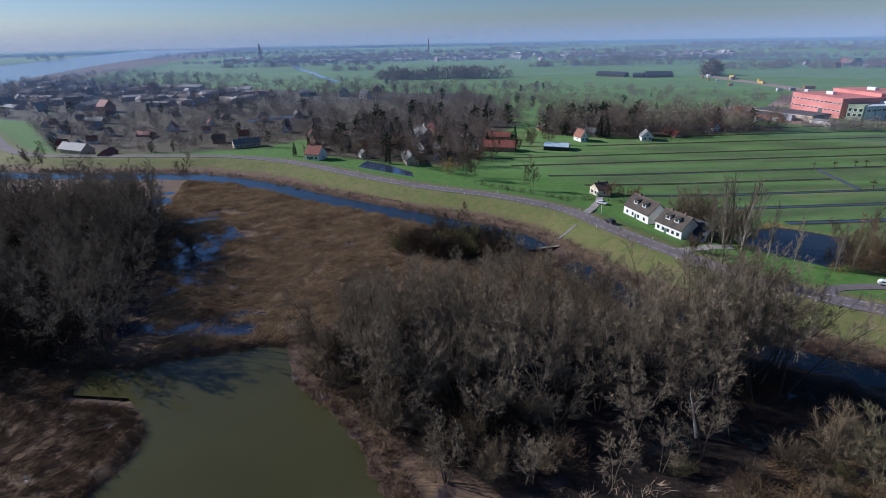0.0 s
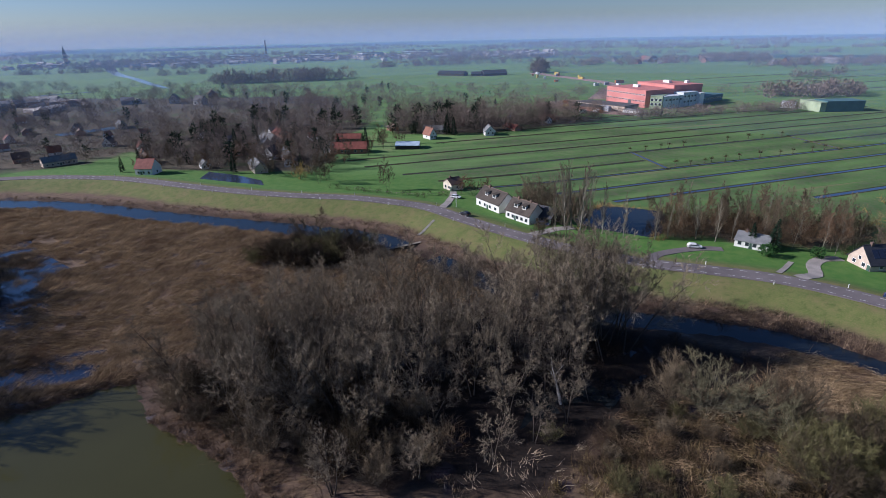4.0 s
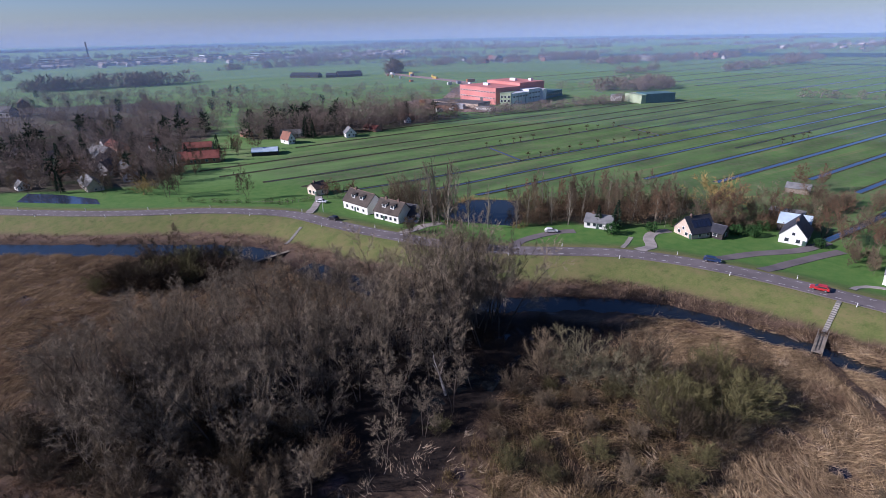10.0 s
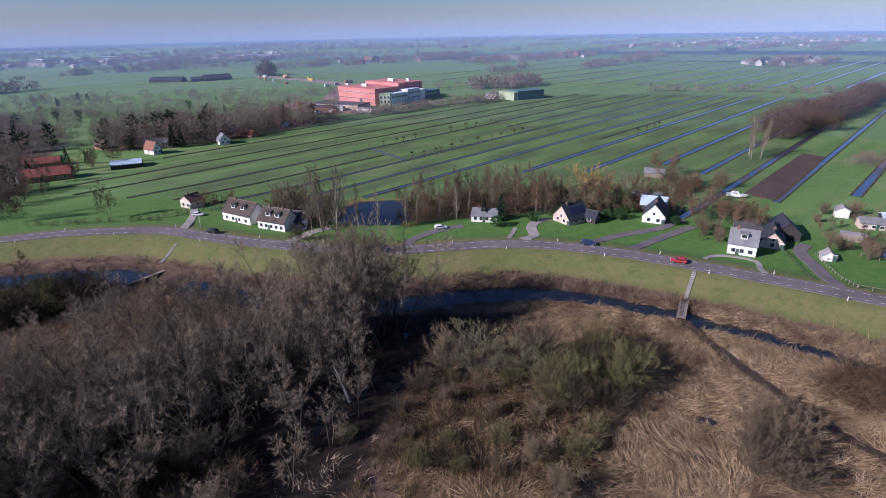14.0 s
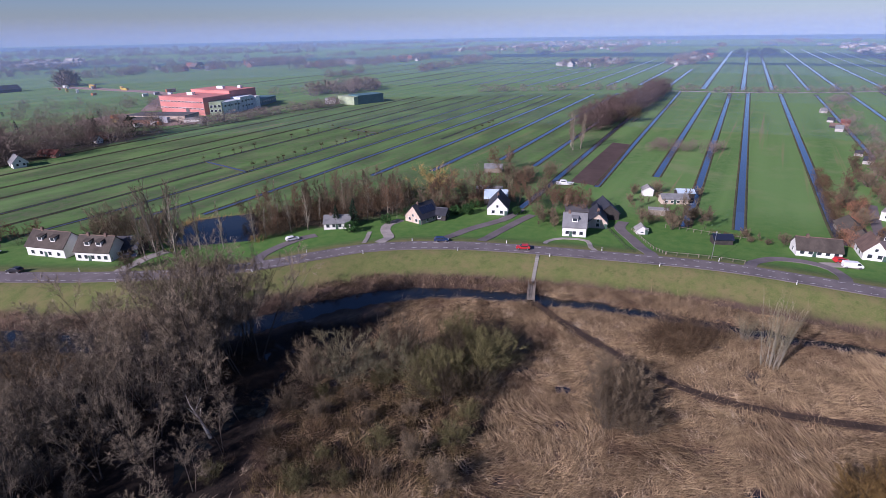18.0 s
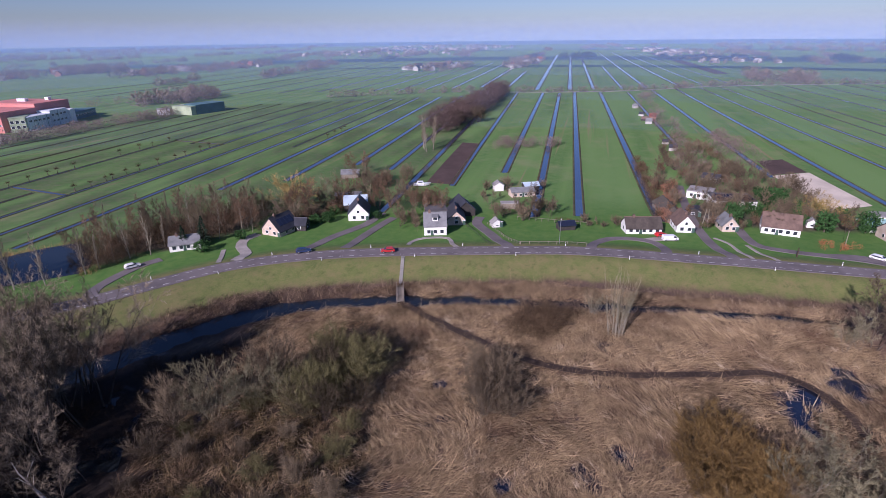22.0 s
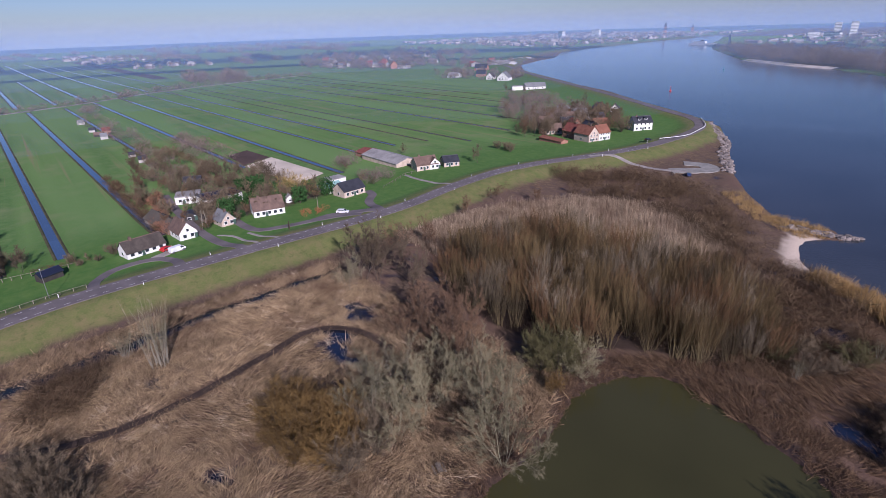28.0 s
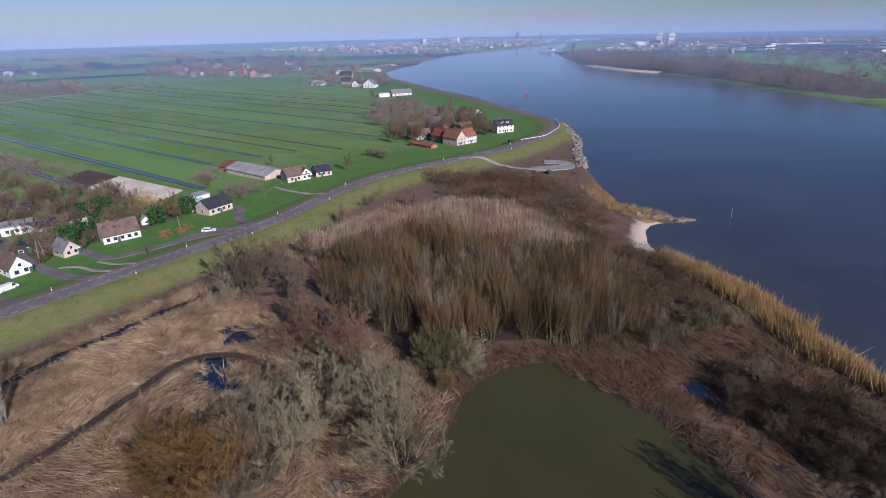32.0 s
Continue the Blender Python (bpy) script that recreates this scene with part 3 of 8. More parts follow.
TWIG_TAN = bark("tan_twigs", (0.19, 0.148, 0.1), (0.29, 0.23, 0.16), 0.25)
TWIG_DARK = bark("dark_twigs", (0.055, 0.043, 0.024), (0.095, 0.073, 0.043))
TWIG_SILVER = bark("silver_twigs", (0.165, 0.145, 0.08), (0.255, 0.23, 0.135), 0.35)
TWIG_OLIVE = bark("olive_twigs", (0.105, 0.095, 0.038), (0.175, 0.16, 0.068), 0.25)
TWIG_ORANGE = bark("orange_twigs", (0.14, 0.088, 0.028), (0.215, 0.14, 0.048), 0.3)
TWIG_YELLOW = bark("yellow_twigs", (0.33, 0.24, 0.08), (0.42, 0.31, 0.11))
TWIG_RED = bark("reddish_twigs", (0.145, 0.09, 0.052), (0.215, 0.138, 0.08))
TWIG_RUST = bark("rusty_twigs", (0.125, 0.07, 0.032), (0.185, 0.11, 0.052), 0.25)
TWIG_OSIER = bark("osier_twigs", (0.115, 0.08, 0.034), (0.18, 0.128, 0.057), 0.4)
NEEDLES = bark("needles", (0.018, 0.035, 0.02), (0.03, 0.055, 0.028))
LEAVES = bark("evergreen_leaves", (0.03, 0.075, 0.02), (0.05, 0.11, 0.03))


class Tree:
    """Grows limbs and twigs into two parts: trunk with limbs, and crown of twigs."""

    def __init__(self, seed, twig_width=0.07):
        self.rng = random.Random(seed)
        self.trunk, self.crown, self.w, self.reach = Shape(), Shape(), twig_width, 1.0

    def turn(self, way, angle):
        side = way.orthogonal().normalized()
        side.rotate(Matrix.Rotation(self.rng.uniform(0, 2 * math.pi), 3, way))
        return (way * math.cos(angle) + side * math.sin(angle)).normalized()

    def twig(self, p, way, length):
        r = self.rng
        side = way.cross(Vector((r.gauss(0, 1), r.gauss(0, 1), r.gauss(0, 1)))).normalized() * self.w * r.uniform(0.6, 1.3) * 0.5
        k = len(self.crown.v)
        e = p + way * length
        self.crown.v += [tuple(p - side), tuple(p + side), tuple(e)]
        self.crown.f.append((k, k + 1, k + 2))

    def grow(self, p, way, length, radius, level, kids, angle, ratio, twigs, up, bend=0.18, start=0.3):
        r = self.rng
        seg = 4 if level == 0 else 3
        pts, rr = [p], [radius]
        for i in range(seg):
            way = (way + Vector((r.gauss(0, bend), r.gauss(0, bend), r.gauss(0, bend) + up))).normalized()
            pts.append(pts[-1] + way * (length / seg))
            rr.append(radius * (1 - 0.8 * (i + 1) / seg))
        last = level >= len(kids)
        self.trunk.tube(pts, rr, 5 if level == 0 else 3, False)
        for k in range(twigs if last else kids[level]):
            t = start + (1 - start) * (k + r.random()) / max(1, twigs if last else kids[level])
            t = min(t, 0.999)
            i = int(t * seg)
            q = pts[i].lerp(pts[i + 1], t * seg - i)
            w = (pts[i + 1] - pts[i]).normalized()
            out = self.turn(w, angle[min(level, len(angle) - 1)] * r.uniform(0.6, 1.3))
            if last:
                self.twig(q, (out + Vector((0, 0, up))).normalized(), length * self.reach * r.uniform(0.3, 0.75))
            else:
                self.grow(q, out, length * ratio * (1.15 - 0.6 * t) * r.uniform(0.75, 1.2), max(0.018, rr[i] * 0.42), level + 1, kids, angle, ratio, twigs, up, bend, 0.2)

    def finish(self, name, label, category, bark_mat, twig_mat, group, rods=False):
        top = thing(name, Matrix(), label, category, group)
        for nm, shape, mat in (("trunk", self.trunk, bark_mat), ("crown", self.crown, twig_mat)):
            if shape.v:
                tagged(part(nm, shape.mesh(nm, mat), mat, top), kind="stuff" if rods and nm == "trunk" else "")
        return top


def forest_tree(seed, height=22.0, stems=2, group="bare trees of the wet wood"):
    t = Tree(seed, 0.05)
    for s in range(stems):
        a, tilt = 2 * math.pi * (s + t.rng.random()) / stems, t.rng.uniform(0.08, 0.36)
        way = Vector((math.cos(a) * math.sin(tilt), math.sin(a) * math.sin(tilt), math.cos(tilt)))
        t.grow(Vector((math.cos(a) * 0.5, math.sin(a) * 0.5, -0.3)), way, height * t.rng.uniform(0.8, 1.0), 0.2, 0, (12 if stems < 3 else 10, 7), (0.7, 0.8), 0.42, 24, 0.04, 0.08, 0.25)
    return t.finish("bare_tree", "tall leafless grey-brown tree with thin upright limbs", "tree", BARK, TWIG, group)


def shrub(seed, height, label, bark_mat, twig_mat, stems=16, lean=0.5, twigs=22, name="shrub", group="shrubs on the foreland", up=0.06, w=0.05, kids=(6,)):
    t = Tree(seed, w)
    for s in range(stems):
        a = 2 * math.pi * (s + t.rng.random()) / stems
        tilt = lean * t.rng.random() ** 0.7
        way = Vector((math.cos(a) * math.sin(tilt), math.sin(a) * math.sin(tilt), math.cos(tilt)))
        t.grow(Vector((math.cos(a), math.sin(a), 0)) * t.rng.uniform(0.1, 0.9) * height * 0.07 + Vector((0, 0, -0.2)), way, height * t.rng.uniform(0.7, 1.0), 0.02 + height * 0.0036, 0, kids, (0.6, 0.75), 0.45, twigs, up, 0.12, 0.15)
    return t.finish(name, label, "shrub" if name == "shrub" else "tree", bark_mat, twig_mat, group, stems > 5)


def osier(seed, height=15.0, stems=34, lean=0.42, twigs=46, label="dense coppiced willow with straight upright brown rods", rod=None, twig=None, group="coppiced osier bed"):
    t = Tree(seed, 0.05)
    t.reach = 0.42
    for s in range(stems):
        a, tilt = t.rng.uniform(0, 2 * math.pi), lean * t.rng.random()
        way = Vector((math.cos(a) * math.sin(tilt), math.sin(a) * math.sin(tilt), math.cos(tilt)))
        p = Vector((math.cos(a), math.sin(a), 0)) * t.rng.uniform(0.0, 2.2) + Vector((0, 0, -0.2))
        t.grow(p, way, height * t.rng.uniform(0.65, 1.0), 0.06, 0, (), (0.35,), 0.4, twigs, 0.03, 0.05, 0.3)
    return t.finish("osier_willow", label, "tree", rod or ROD, twig or TWIG_OSIER, group, True)


def column_poplar(seed, height, label="slender leafless poplar with upright branches", twig=None, group="slim poplars"):
    t = Tree(seed, 0.055)
    t.grow(Vector((0, 0, -0.3)), Vector((0, 0, 1)), height * 0.97, 0.24, 0, (30, 5), (0.45, 0.5), 0.26, 22, 0.12, 0.04, 0.1)
    return t.finish("poplar", label, "tree", BARK_PALE, twig or TWIG_TAN, group)


def conifer(seed, height):
    t = Tree(seed, 0.5)
    t.trunk.tube([(0, 0, -0.2), (0, 0, height)], [0.25, 0.04], 5)
    for k in range(420):
        u = (k + 0.5) / 420
        a, z = t.rng.uniform(0, 6.283), height * (0.08 + 0.92 * u)
        r = height * 0.2 * (1 - u) ** 0.8 * t.rng.uniform(0.75, 1.15) + 0.1
        q = Vector((math.cos(a) * r * 0.45, math.sin(a) * r * 0.45, z))
        t.twig(q, Vector((math.cos(a), math.sin(a), t.rng.uniform(-0.5, 0.15))).normalized(), r * 0.75 + 0.3)
    return t.finish("conifer", "dark evergreen conifer in a garden", "tree", BARK_DARK, NEEDLES, "conifers among the houses")


def leafy(seed, height, wide):
    t = Tree(seed, 0.45)
    t.trunk.tube([(0, 0, -0.2), (0, 0, height * 0.5)], [0.2, 0.1], 5)
    for k in range(700):
        d = Vector((t.rng.gauss(0, 1), t.rng.gauss(0, 1), t.rng.gauss(0, 1))).normalized()
        rr = t.rng.uniform(0.6, 1.0) * (1 + 0.25 * math.sin(3 * d.x + 5 * d.y + seed))
        q = Vector((d.x * wide * rr, d.y * wide * rr, max(0.0, height * 0.52 + d.z * height * 0.45 * rr)))
        t.twig(q, t.turn(d, 1.0), 0.55)
    return t.finish("evergreen_bush", "dense evergreen bush in a garden", "shrub", BARK_DARK, LEAVES, "evergreen garden bushes")


KINDS = {
    "forest": [forest_tree(s, h, k) for s, h, k in ((1, 21, 2), (2, 21, 3), (3, 21, 4), (4, 21, 2), (5, 21, 3), (6, 21, 1))],
    "brown": [shrub(20 + s, 8.0, "leafless brown willow shrub on reedy ground", BARK, TWIG_LIGHT, 22, 0.8, 28) for s in range(3)],
    "dark": [shrub(30 + s, 8.0, "dense dark leafless thicket shrub", BARK_DARK, TWIG_DARK, 22, 0.8, 26) for s in range(3)],
    "olive": [shrub(40 + s, 8.0, "olive-green willow shrub with fine twigs", BARK, TWIG_OLIVE, 24, 0.95, 30) for s in range(2)],
    "orange": [shrub(50 + s, 8.0, "rusty orange willow shrub on reedy ground", BARK, TWIG_ORANGE, 24, 0.8, 28) for s in range(2)],
    "yellow": [shrub(55 + s, 8.0, "weeping willow with yellow twigs", BARK, TWIG_YELLOW, 10, 0.8, 34, "willow", "garden willows", -0.06) for s in range(2)],
    "silver": [shrub(60 + s, 13.0, "grey-green willow with a dense mass of fine twigs", BARK_SILVER, TWIG_SILVER, 7, 0.85, 34, "willow", "silver willows by the pond", 0.05, 0.04, (9, 5)) for s in range(4)],
    "slim": [shrub(66 + s, 12.0, "slender willow with pale limbs", BARK_PALE, TWIG_SILVER, 3, 0.3, 26, "willow", "slender willows in the reeds", 0.05, 0.036, (9, 5)) for s in range(2)],
    "red": [shrub(70 + s, 14.0, "leafless tree with reddish-brown twigs", BARK, TWIG_RED, 4, 0.35, 28, "tree", "reddish trees", 0.06, 0.042, (10, 6)) for s in range(3)],
    "osier": [osier(80 + s, twig=m) for s, m in enumerate((TWIG_OSIER, TWIG_DARK, TWIG_OSIER, TWIG, TWIG_RUST, TWIG_OSIER))],
    "fan": [osier(86 + s, 15.0, 34, 0.3, 26, "old willow fanning out in many pale upright stems", BARK_PALE, TWIG_SILVER, "fan-shaped willows by the creek") for s in range(2)],
    "poplar": [column_poplar(90 + s, 18.0) for s in range(3)],
    "garden": [shrub(100 + s, 12.0, "leafless brown tree with a fine crown", BARK, TWIG_LIGHT, 2, 0.3, 30, "tree", "bare trees by the houses", 0.05, 0.04, (12, 7)) for s in range(4)],
    "pale": [shrub(110 + s, 13.0, "birch with a pale trunk and fine brown twigs", BARK_PALE, TWIG_RED, 1, 0.1, 28, "birch", "garden birches", 0.03, 0.04, (16, 7)) for s in range(2)],
    "conifer": [conifer(120 + s, 13.0) for s in range(2)],
    "leafy": [leafy(130 + s, 5.0, 2.4) for s in range(2)],
}
BASE = {"forest": 21.0, "brown": 8.0, "dark": 8.0, "olive": 8.0, "orange": 8.0, "yellow": 8.0, "silver": 13.0, "slim": 12.0, "red": 14.0, "osier": 15.0, "fan": 15.0, "poplar": 18.0,
        "garden": 12.0, "pale": 13.0, "conifer": 13.0, "leafy": 5.0}
PIECES = {o.name: list(o.children) for v in KINDS.values() for o in v}
SPARE = {k: list(v) for k, v in KINDS.items()}
wood_rng = random.Random(77)


def plant(kind, x, y, height, wide=1.0, z=None):
    """A tree or shrub of a kind, on the land, of about that height."""
    k = height / BASE[kind]
    m = pose(x, y, high(x, y) if z is None else z, wood_rng.uniform(-3, 3), wood_rng.uniform(-3, 3), wood_rng.uniform(0, 360)) @ Matrix.Diagonal((k * wide, k * wide, k, 1))
    if SPARE[kind]:
        ob = SPARE[kind].pop(0)
        ob.matrix_basis = m
        return ob
    src = wood_rng.choice(KINDS[kind])
    made = src.copy()
    scene.collection.objects.link(made)
    made.matrix_basis = m
    for piece in PIECES[src.name]:
        twin = piece.copy()
        scene.collection.objects.link(twin)
        twin.parent = made
    return made


def thicket(kinds, loop, spacing, low, tall, seed, wide=1.0, limit=400):
    """Plants spread over a stretch of land, no two closer than the spacing."""
    rng = random.Random(seed)
    arr = np.array(loop, float)
    (x0, y0), (x1, y1) = arr.min(0), arr.max(0)
    tries = np.array([(rng.uniform(x0, x1), rng.uniform(y0, y1)) for _ in range(limit * 8)])
    spots = []
    for x, y in tries[inside(tries[:, 0], tries[:, 1], arr)]:
        if len(spots) < limit and all((x - a) ** 2 + (y - b) ** 2 > spacing ** 2 for a, b in spots):
            spots.append((float(x), float(y)))
    heights = land(*np.array(spots).T)[0]
    for (x, y), z in zip(spots, heights):
        plant(rng.choice(kinds), x, y, rng.uniform(low, tall), wide, float(z))
    return spots


def spread(kinds, cx, cy, rx, ry, spacing, low, tall, seed, wide=1.0):
    return thicket(kinds, [(cx + rx * math.cos(a), cy + ry * math.sin(a)) for a in np.linspace(0, 6.28, 13)[:-1]], spacing, low, tall, seed, wide)



def sliver_plant(seed, count, wide, long, lean, crown_low, width, stems=6):
    """A cheap plant of unit height: stems and many thin twigs, as bare triangles."""
    rng = np.random.RandomState(seed)
    tri = []
    for k in range(stems):
        a, t = rng.uniform(0, 6.283), lean * rng.rand()
        d = np.array([math.cos(a) * math.sin(t), math.sin(a) * math.sin(t), math.cos(t)])
        side = np.array([-math.sin(a), math.cos(a), 0]) * width
        tri.append([-side, side, d * rng.uniform(0.8, 1.0)])
    for k in range(count):
        a, r, z = rng.uniform(0, 6.283), wide * math.sqrt(rng.rand()), crown_low + (1 - crown_low) * rng.rand()
        r *= math.sqrt(max(0.05, 1 - (2 * (z - crown_low) / (1 - crown_low) - 0.9) ** 2 * 0.8))
        q = np.array([math.cos(a) * r, math.sin(a) * r, z * rng.uniform(0.85, 1.0)])
        d = np.array([math.cos(a) * 0.6, math.sin(a) * 0.6, 0.5]) + rng.normal(0, 0.45, 3)
        d *= long * rng.uniform(0.5, 1.2) / np.linalg.norm(d)
        side = np.cross(d, rng.normal(0, 1, 3))
        side *= width * rng.uniform(0.6, 1.4) / np.linalg.norm(side)
        tri.append([q - side, q + side, q + d])
    return np.array(tri)


def joined(name, spots, plants, sizes, material, label, category, seed, wide=1.0, turns=None):
    """Many plants joined into one mesh: spots (x, y, z), one size each."""
    rng = np.random.RandomState(seed)
    blocks = []
    for i, ((x, y, z), h) in enumerate(zip(spots, sizes)):
        tri = plants[rng.randint(len(plants))]
        a = rng.uniform(0, 6.283) if turns is None else turns[i]
        ca, sa, k = math.cos(a), math.sin(a), h * wide * rng.uniform(0.8, 1.25)
        out = np.empty_like(tri)
        out[..., 0] = (tri[..., 0] * ca - tri[..., 1] * sa) * k + x
        out[..., 1] = (tri[..., 0] * sa + tri[..., 1] * ca) * k + y
        out[..., 2] = tri[..., 2] * h + z
        blocks.append(out)
    co = np.concatenate(blocks).reshape(-1, 3).astype(np.float32)
    n = len(co) // 3
    me = bpy.data.meshes.new(name)
    me.vertices.add(3 * n)
    me.vertices.foreach_set("co", co.ravel())
    me.loops.add(3 * n)
    me.loops.foreach_set("vertex_index", np.arange(3 * n, dtype=np.int32))
    me.polygons.add(n)
    me.polygons.foreach_set("loop_start", np.arange(0, 3 * n, 3, dtype=np.int32))
    me.polygons.foreach_set("loop_total", np.full(n, 3, dtype=np.int32))
    me.update(calc_edges=True)
    me.materials.append(material)
    return tagged(new(name, me), label, category, kind="stuff")


def scatter(loop, count, seed, dry=0.0):
    """Random places inside a loop, on land above the water."""
    rng = np.random.RandomState(seed)
    arr = np.array(loop, float)
    lo, hi = arr.min(0), arr.max(0)
    q = rng.uniform(lo, hi, (int(count * 2.6), 2))
    q = q[inside(q[:, 0], q[:, 1], arr)][:count]
    z = land(q[:, 0], q[:, 1])[0]
    keep = z > dry
    return np.column_stack([q, z])[keep]


def tone(name, a, b, patch=None, thin=0.0):
    """Twigs whose tone shifts from piece to piece of the joined mesh."""
    m, n, l, p = shader(name)
    geo = n.new("ShaderNodeNewGeometry")
    col = mix(n, l, ramp(n, l, noise_node(n, l, 0.15), 0.42, 1.0), mix(n, l, geo.outputs["Random Per Island"], a, b), tuple(0.7 * v for v in a))
    if patch:
        col = mix(n, l, ramp(n, l, noise_node(n, l, 0.07, 4.0), 0.5, 0.78), col, patch)
    l.new(col, p.inputs["Base Color"])
    p.inputs["Roughness"].default_value, p.inputs["Specular IOR Level"].default_value = 0.95, 0.1
    if thin:
        back, both = n.new("ShaderNodeBsdfTranslucent"), n.new("ShaderNodeMixShader")
        both.inputs["Fac"].default_value = thin
        l.new(col, back.inputs["Color"])
        l.new(p.outputs[0], both.inputs[1])
        l.new(back.outputs[0], both.inputs[2])
        l.new(both.outputs[0], n["Material Output"].inputs["Surface"])
    return m


BRUSH = [sliver_plant(s, 150, 0.75, 0.5, 0.9, 0.05, 0.009, 10) for s in range(5)]
FAR_TREE = [sliver_plant(20 + s, 260, 0.36, 0.2, 0.12, 0.12, 0.0055, 3) for s in range(5)]
FAR_BUSH = [sliver_plant(40 + s, 130, 0.75, 0.38, 0.9, 0.05, 0.014, 3) for s in range(4)]
FAR_CLUMP = [sliver_plant(80 + s, 110, 0.75, 0.42, 0.9, 0.02, 0.034, 3) for s in range(4)]
FAR_FIR = [sliver_plant(60 + s, 120, 0.2, 0.2, 0.05, 0.1, 0.03, 2) for s in range(3)]
BRUSH_BROWN = tone("brushwood", (0.06, 0.04, 0.024), (0.165, 0.115, 0.064))
# near-black twigs; below the wood and willows their colour also stands for shade
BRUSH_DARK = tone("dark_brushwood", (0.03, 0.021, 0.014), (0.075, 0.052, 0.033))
FAR_WOOD = tone("far_woods", (0.13, 0.105, 0.088), (0.26, 0.205, 0.165))
FAR_GREEN = tone("far_firs", (0.02, 0.035, 0.022), (0.045, 0.06, 0.035))


def brush(loop, count, low, tall, material, label, seed, plants=None, wide=1.0, name="brushwood", category="shrubs"):
    spots = scatter(loop, count, seed)
    return joined(name, spots, plants or BRUSH, np.random.RandomState(seed + 1).uniform(low, tall, len(spots)), material, label, category, seed + 2, wide)


# the wet wood on the foreland
TREE_LOOP = [(-30, 100), (-16, 82), (4, 78), (30, 76), (48, 80), (62, 84), (62, 97), (40, 112), (20, 118), (0, 122), (-20, 112)]
thicket(["forest"], TREE_LOOP, 5.0, 14, 20, 1)
thicket(["forest"], [(-16, 81), (-12, 72), (0, 62), (24, 58), (44, 68), (54, 76), (46, 79), (30, 75), (4, 77)], 8.0, 9, 14, 101)
# scrub kept this dark to fill in the shadow the thin trees miss
brush([(62, 98), (48, 70), (62, 66), (80, 60), (93, 63), (91, 73), (79, 86)], 150, 0.8, 2.4, BRUSH_DARK, "low tangled scrub, darkened for the wood's shade", 12)
for x, y, h in ((58, 91, 27), (61, 88, 25), (55, 95, 26), (52, 90, 24), (63, 84, 23), (50, 97, 24), (57, 82, 21), (45, 104, 22), (60, 95, 24), (54, 86, 23), (65, 90, 21), (47, 92, 23), (50, 84, 22), (42, 98, 21)):
    plant("forest", x, y, h, 0.9)
WOOD_WEST = [(-36, 104), (-28, 92), (-14, 76), (-4, 66), (8, 60), (20, 66), (10, 90), (0, 112), (-20, 116)]
thicket(["dark", "brown", "brown"], WOOD_WEST, 5.6, 4.0, 7.5, 2, 1.0)
# undergrowth colour deepens the shade between the trunks
brush(TREE_LOOP, 260, 1.0, 2.6, BRUSH_DARK, "tangled undergrowth of the wet wood, darkened for its shade", 3)
brush(WOOD_WEST, 120, 2.0, 4.5, BRUSH_BROWN, "tangled dark thicket at the pond's edge", 4)
# shrubs at its sunny edge
for kind, x, y, h in (("silver", 64, 61, 13), ("silver", 69, 57, 10), ("brown", 76.5, 55, 11), ("silver", 72, 53, 9), ("olive", 74, 49, 7), ("brown", 61, 66, 10)):
    plant(kind, x, y, h, 0.8)
spread(["olive", "olive", "dark"], 79, 43, 11, 8, 4.8, 6.0, 9, 4)
EDGE = [(34, 64), (42, 48), (52, 30), (68, 32), (78, 46), (70, 58), (54, 66)]
thicket(["brown", "olive", "olive"], EDGE, 6.0, 3.0, 6.0, 5, 0.9)
brush(EDGE, 80, 1.2, 3.0, BRUSH_BROWN, "waist-high brown brushwood and bramble", 6)
spread(["brown", "dark", "brown"], 83, 13, 9, 6, 4.4, 4.5, 7.5, 6)
brush([(104, 14), (118, 12), (120, -2), (108, 2)], 40, 3, 4.5, BRUSH_BROWN, "reddish-brown brushwood beside the creek", 7)
brush([(90, 62), (104, 50), (113, 38), (108, 34), (90, 50)], 24, 1.5, 3.2, BRUSH_BROWN, "low brown brushwood beside the creek", 8)
brush([(58, 124), (72, 104), (90, 96), (104, 86), (116, 66), (124, 40), (131, 10), (135, -40), (138, -60), (134, -60), (131, -20), (126, 20), (118, 45), (110, 66), (96, 84), (76, 98), (60, 116)], 700, 0.9, 2.0, BRUSH_BROWN, "brown reed and bramble fringe under the dike", 9)
brush([(-220, 284), (-128, 274), (-90, 256), (-50, 230), (-10, 204), (24, 182), (44, 160), (52, 136), (46, 136), (34, 160), (18, 178), (-14, 200), (-56, 228), (-96, 254), (-130, 268), (-220, 276)], 520, 0.9, 1.8, BRUSH_BROWN, "brown reed fringe along the creek", 10)
plant("fan", 112.4, -10.4, 15.5, 0.85)
plant("fan", 121, -5, 6.5, 1.3)
spread(["orange", "orange", "olive"], 72, -25, 8, 6, 4.2, 5.5, 8.0, 9)
spread(["orange", "brown"], 65, -29, 6, 5, 4.2, 5.0, 7.5, 10)
for x, y, h, w in ((61.8, -36.5, 11.5, 0.9), (63.5, -44.5, 13, 0.72), (55, -51, 15, 0.8), (45.6, -46.3, 13.5, 0.9), (57.5, -58, 11, 0.7), (70, -53, 11, 0.7)):
    plant("silver", x, y, h, w)
# dark twigs fill the gaps between the willows in place of shade
brush([(50, -38), (66, -31), (76, -40), (74, -56), (58, -62), (49, -56), (48, -44)], 120, 0.8, 2.4, BRUSH_DARK, "dark brushwood added as shade under the silver willows", 20)
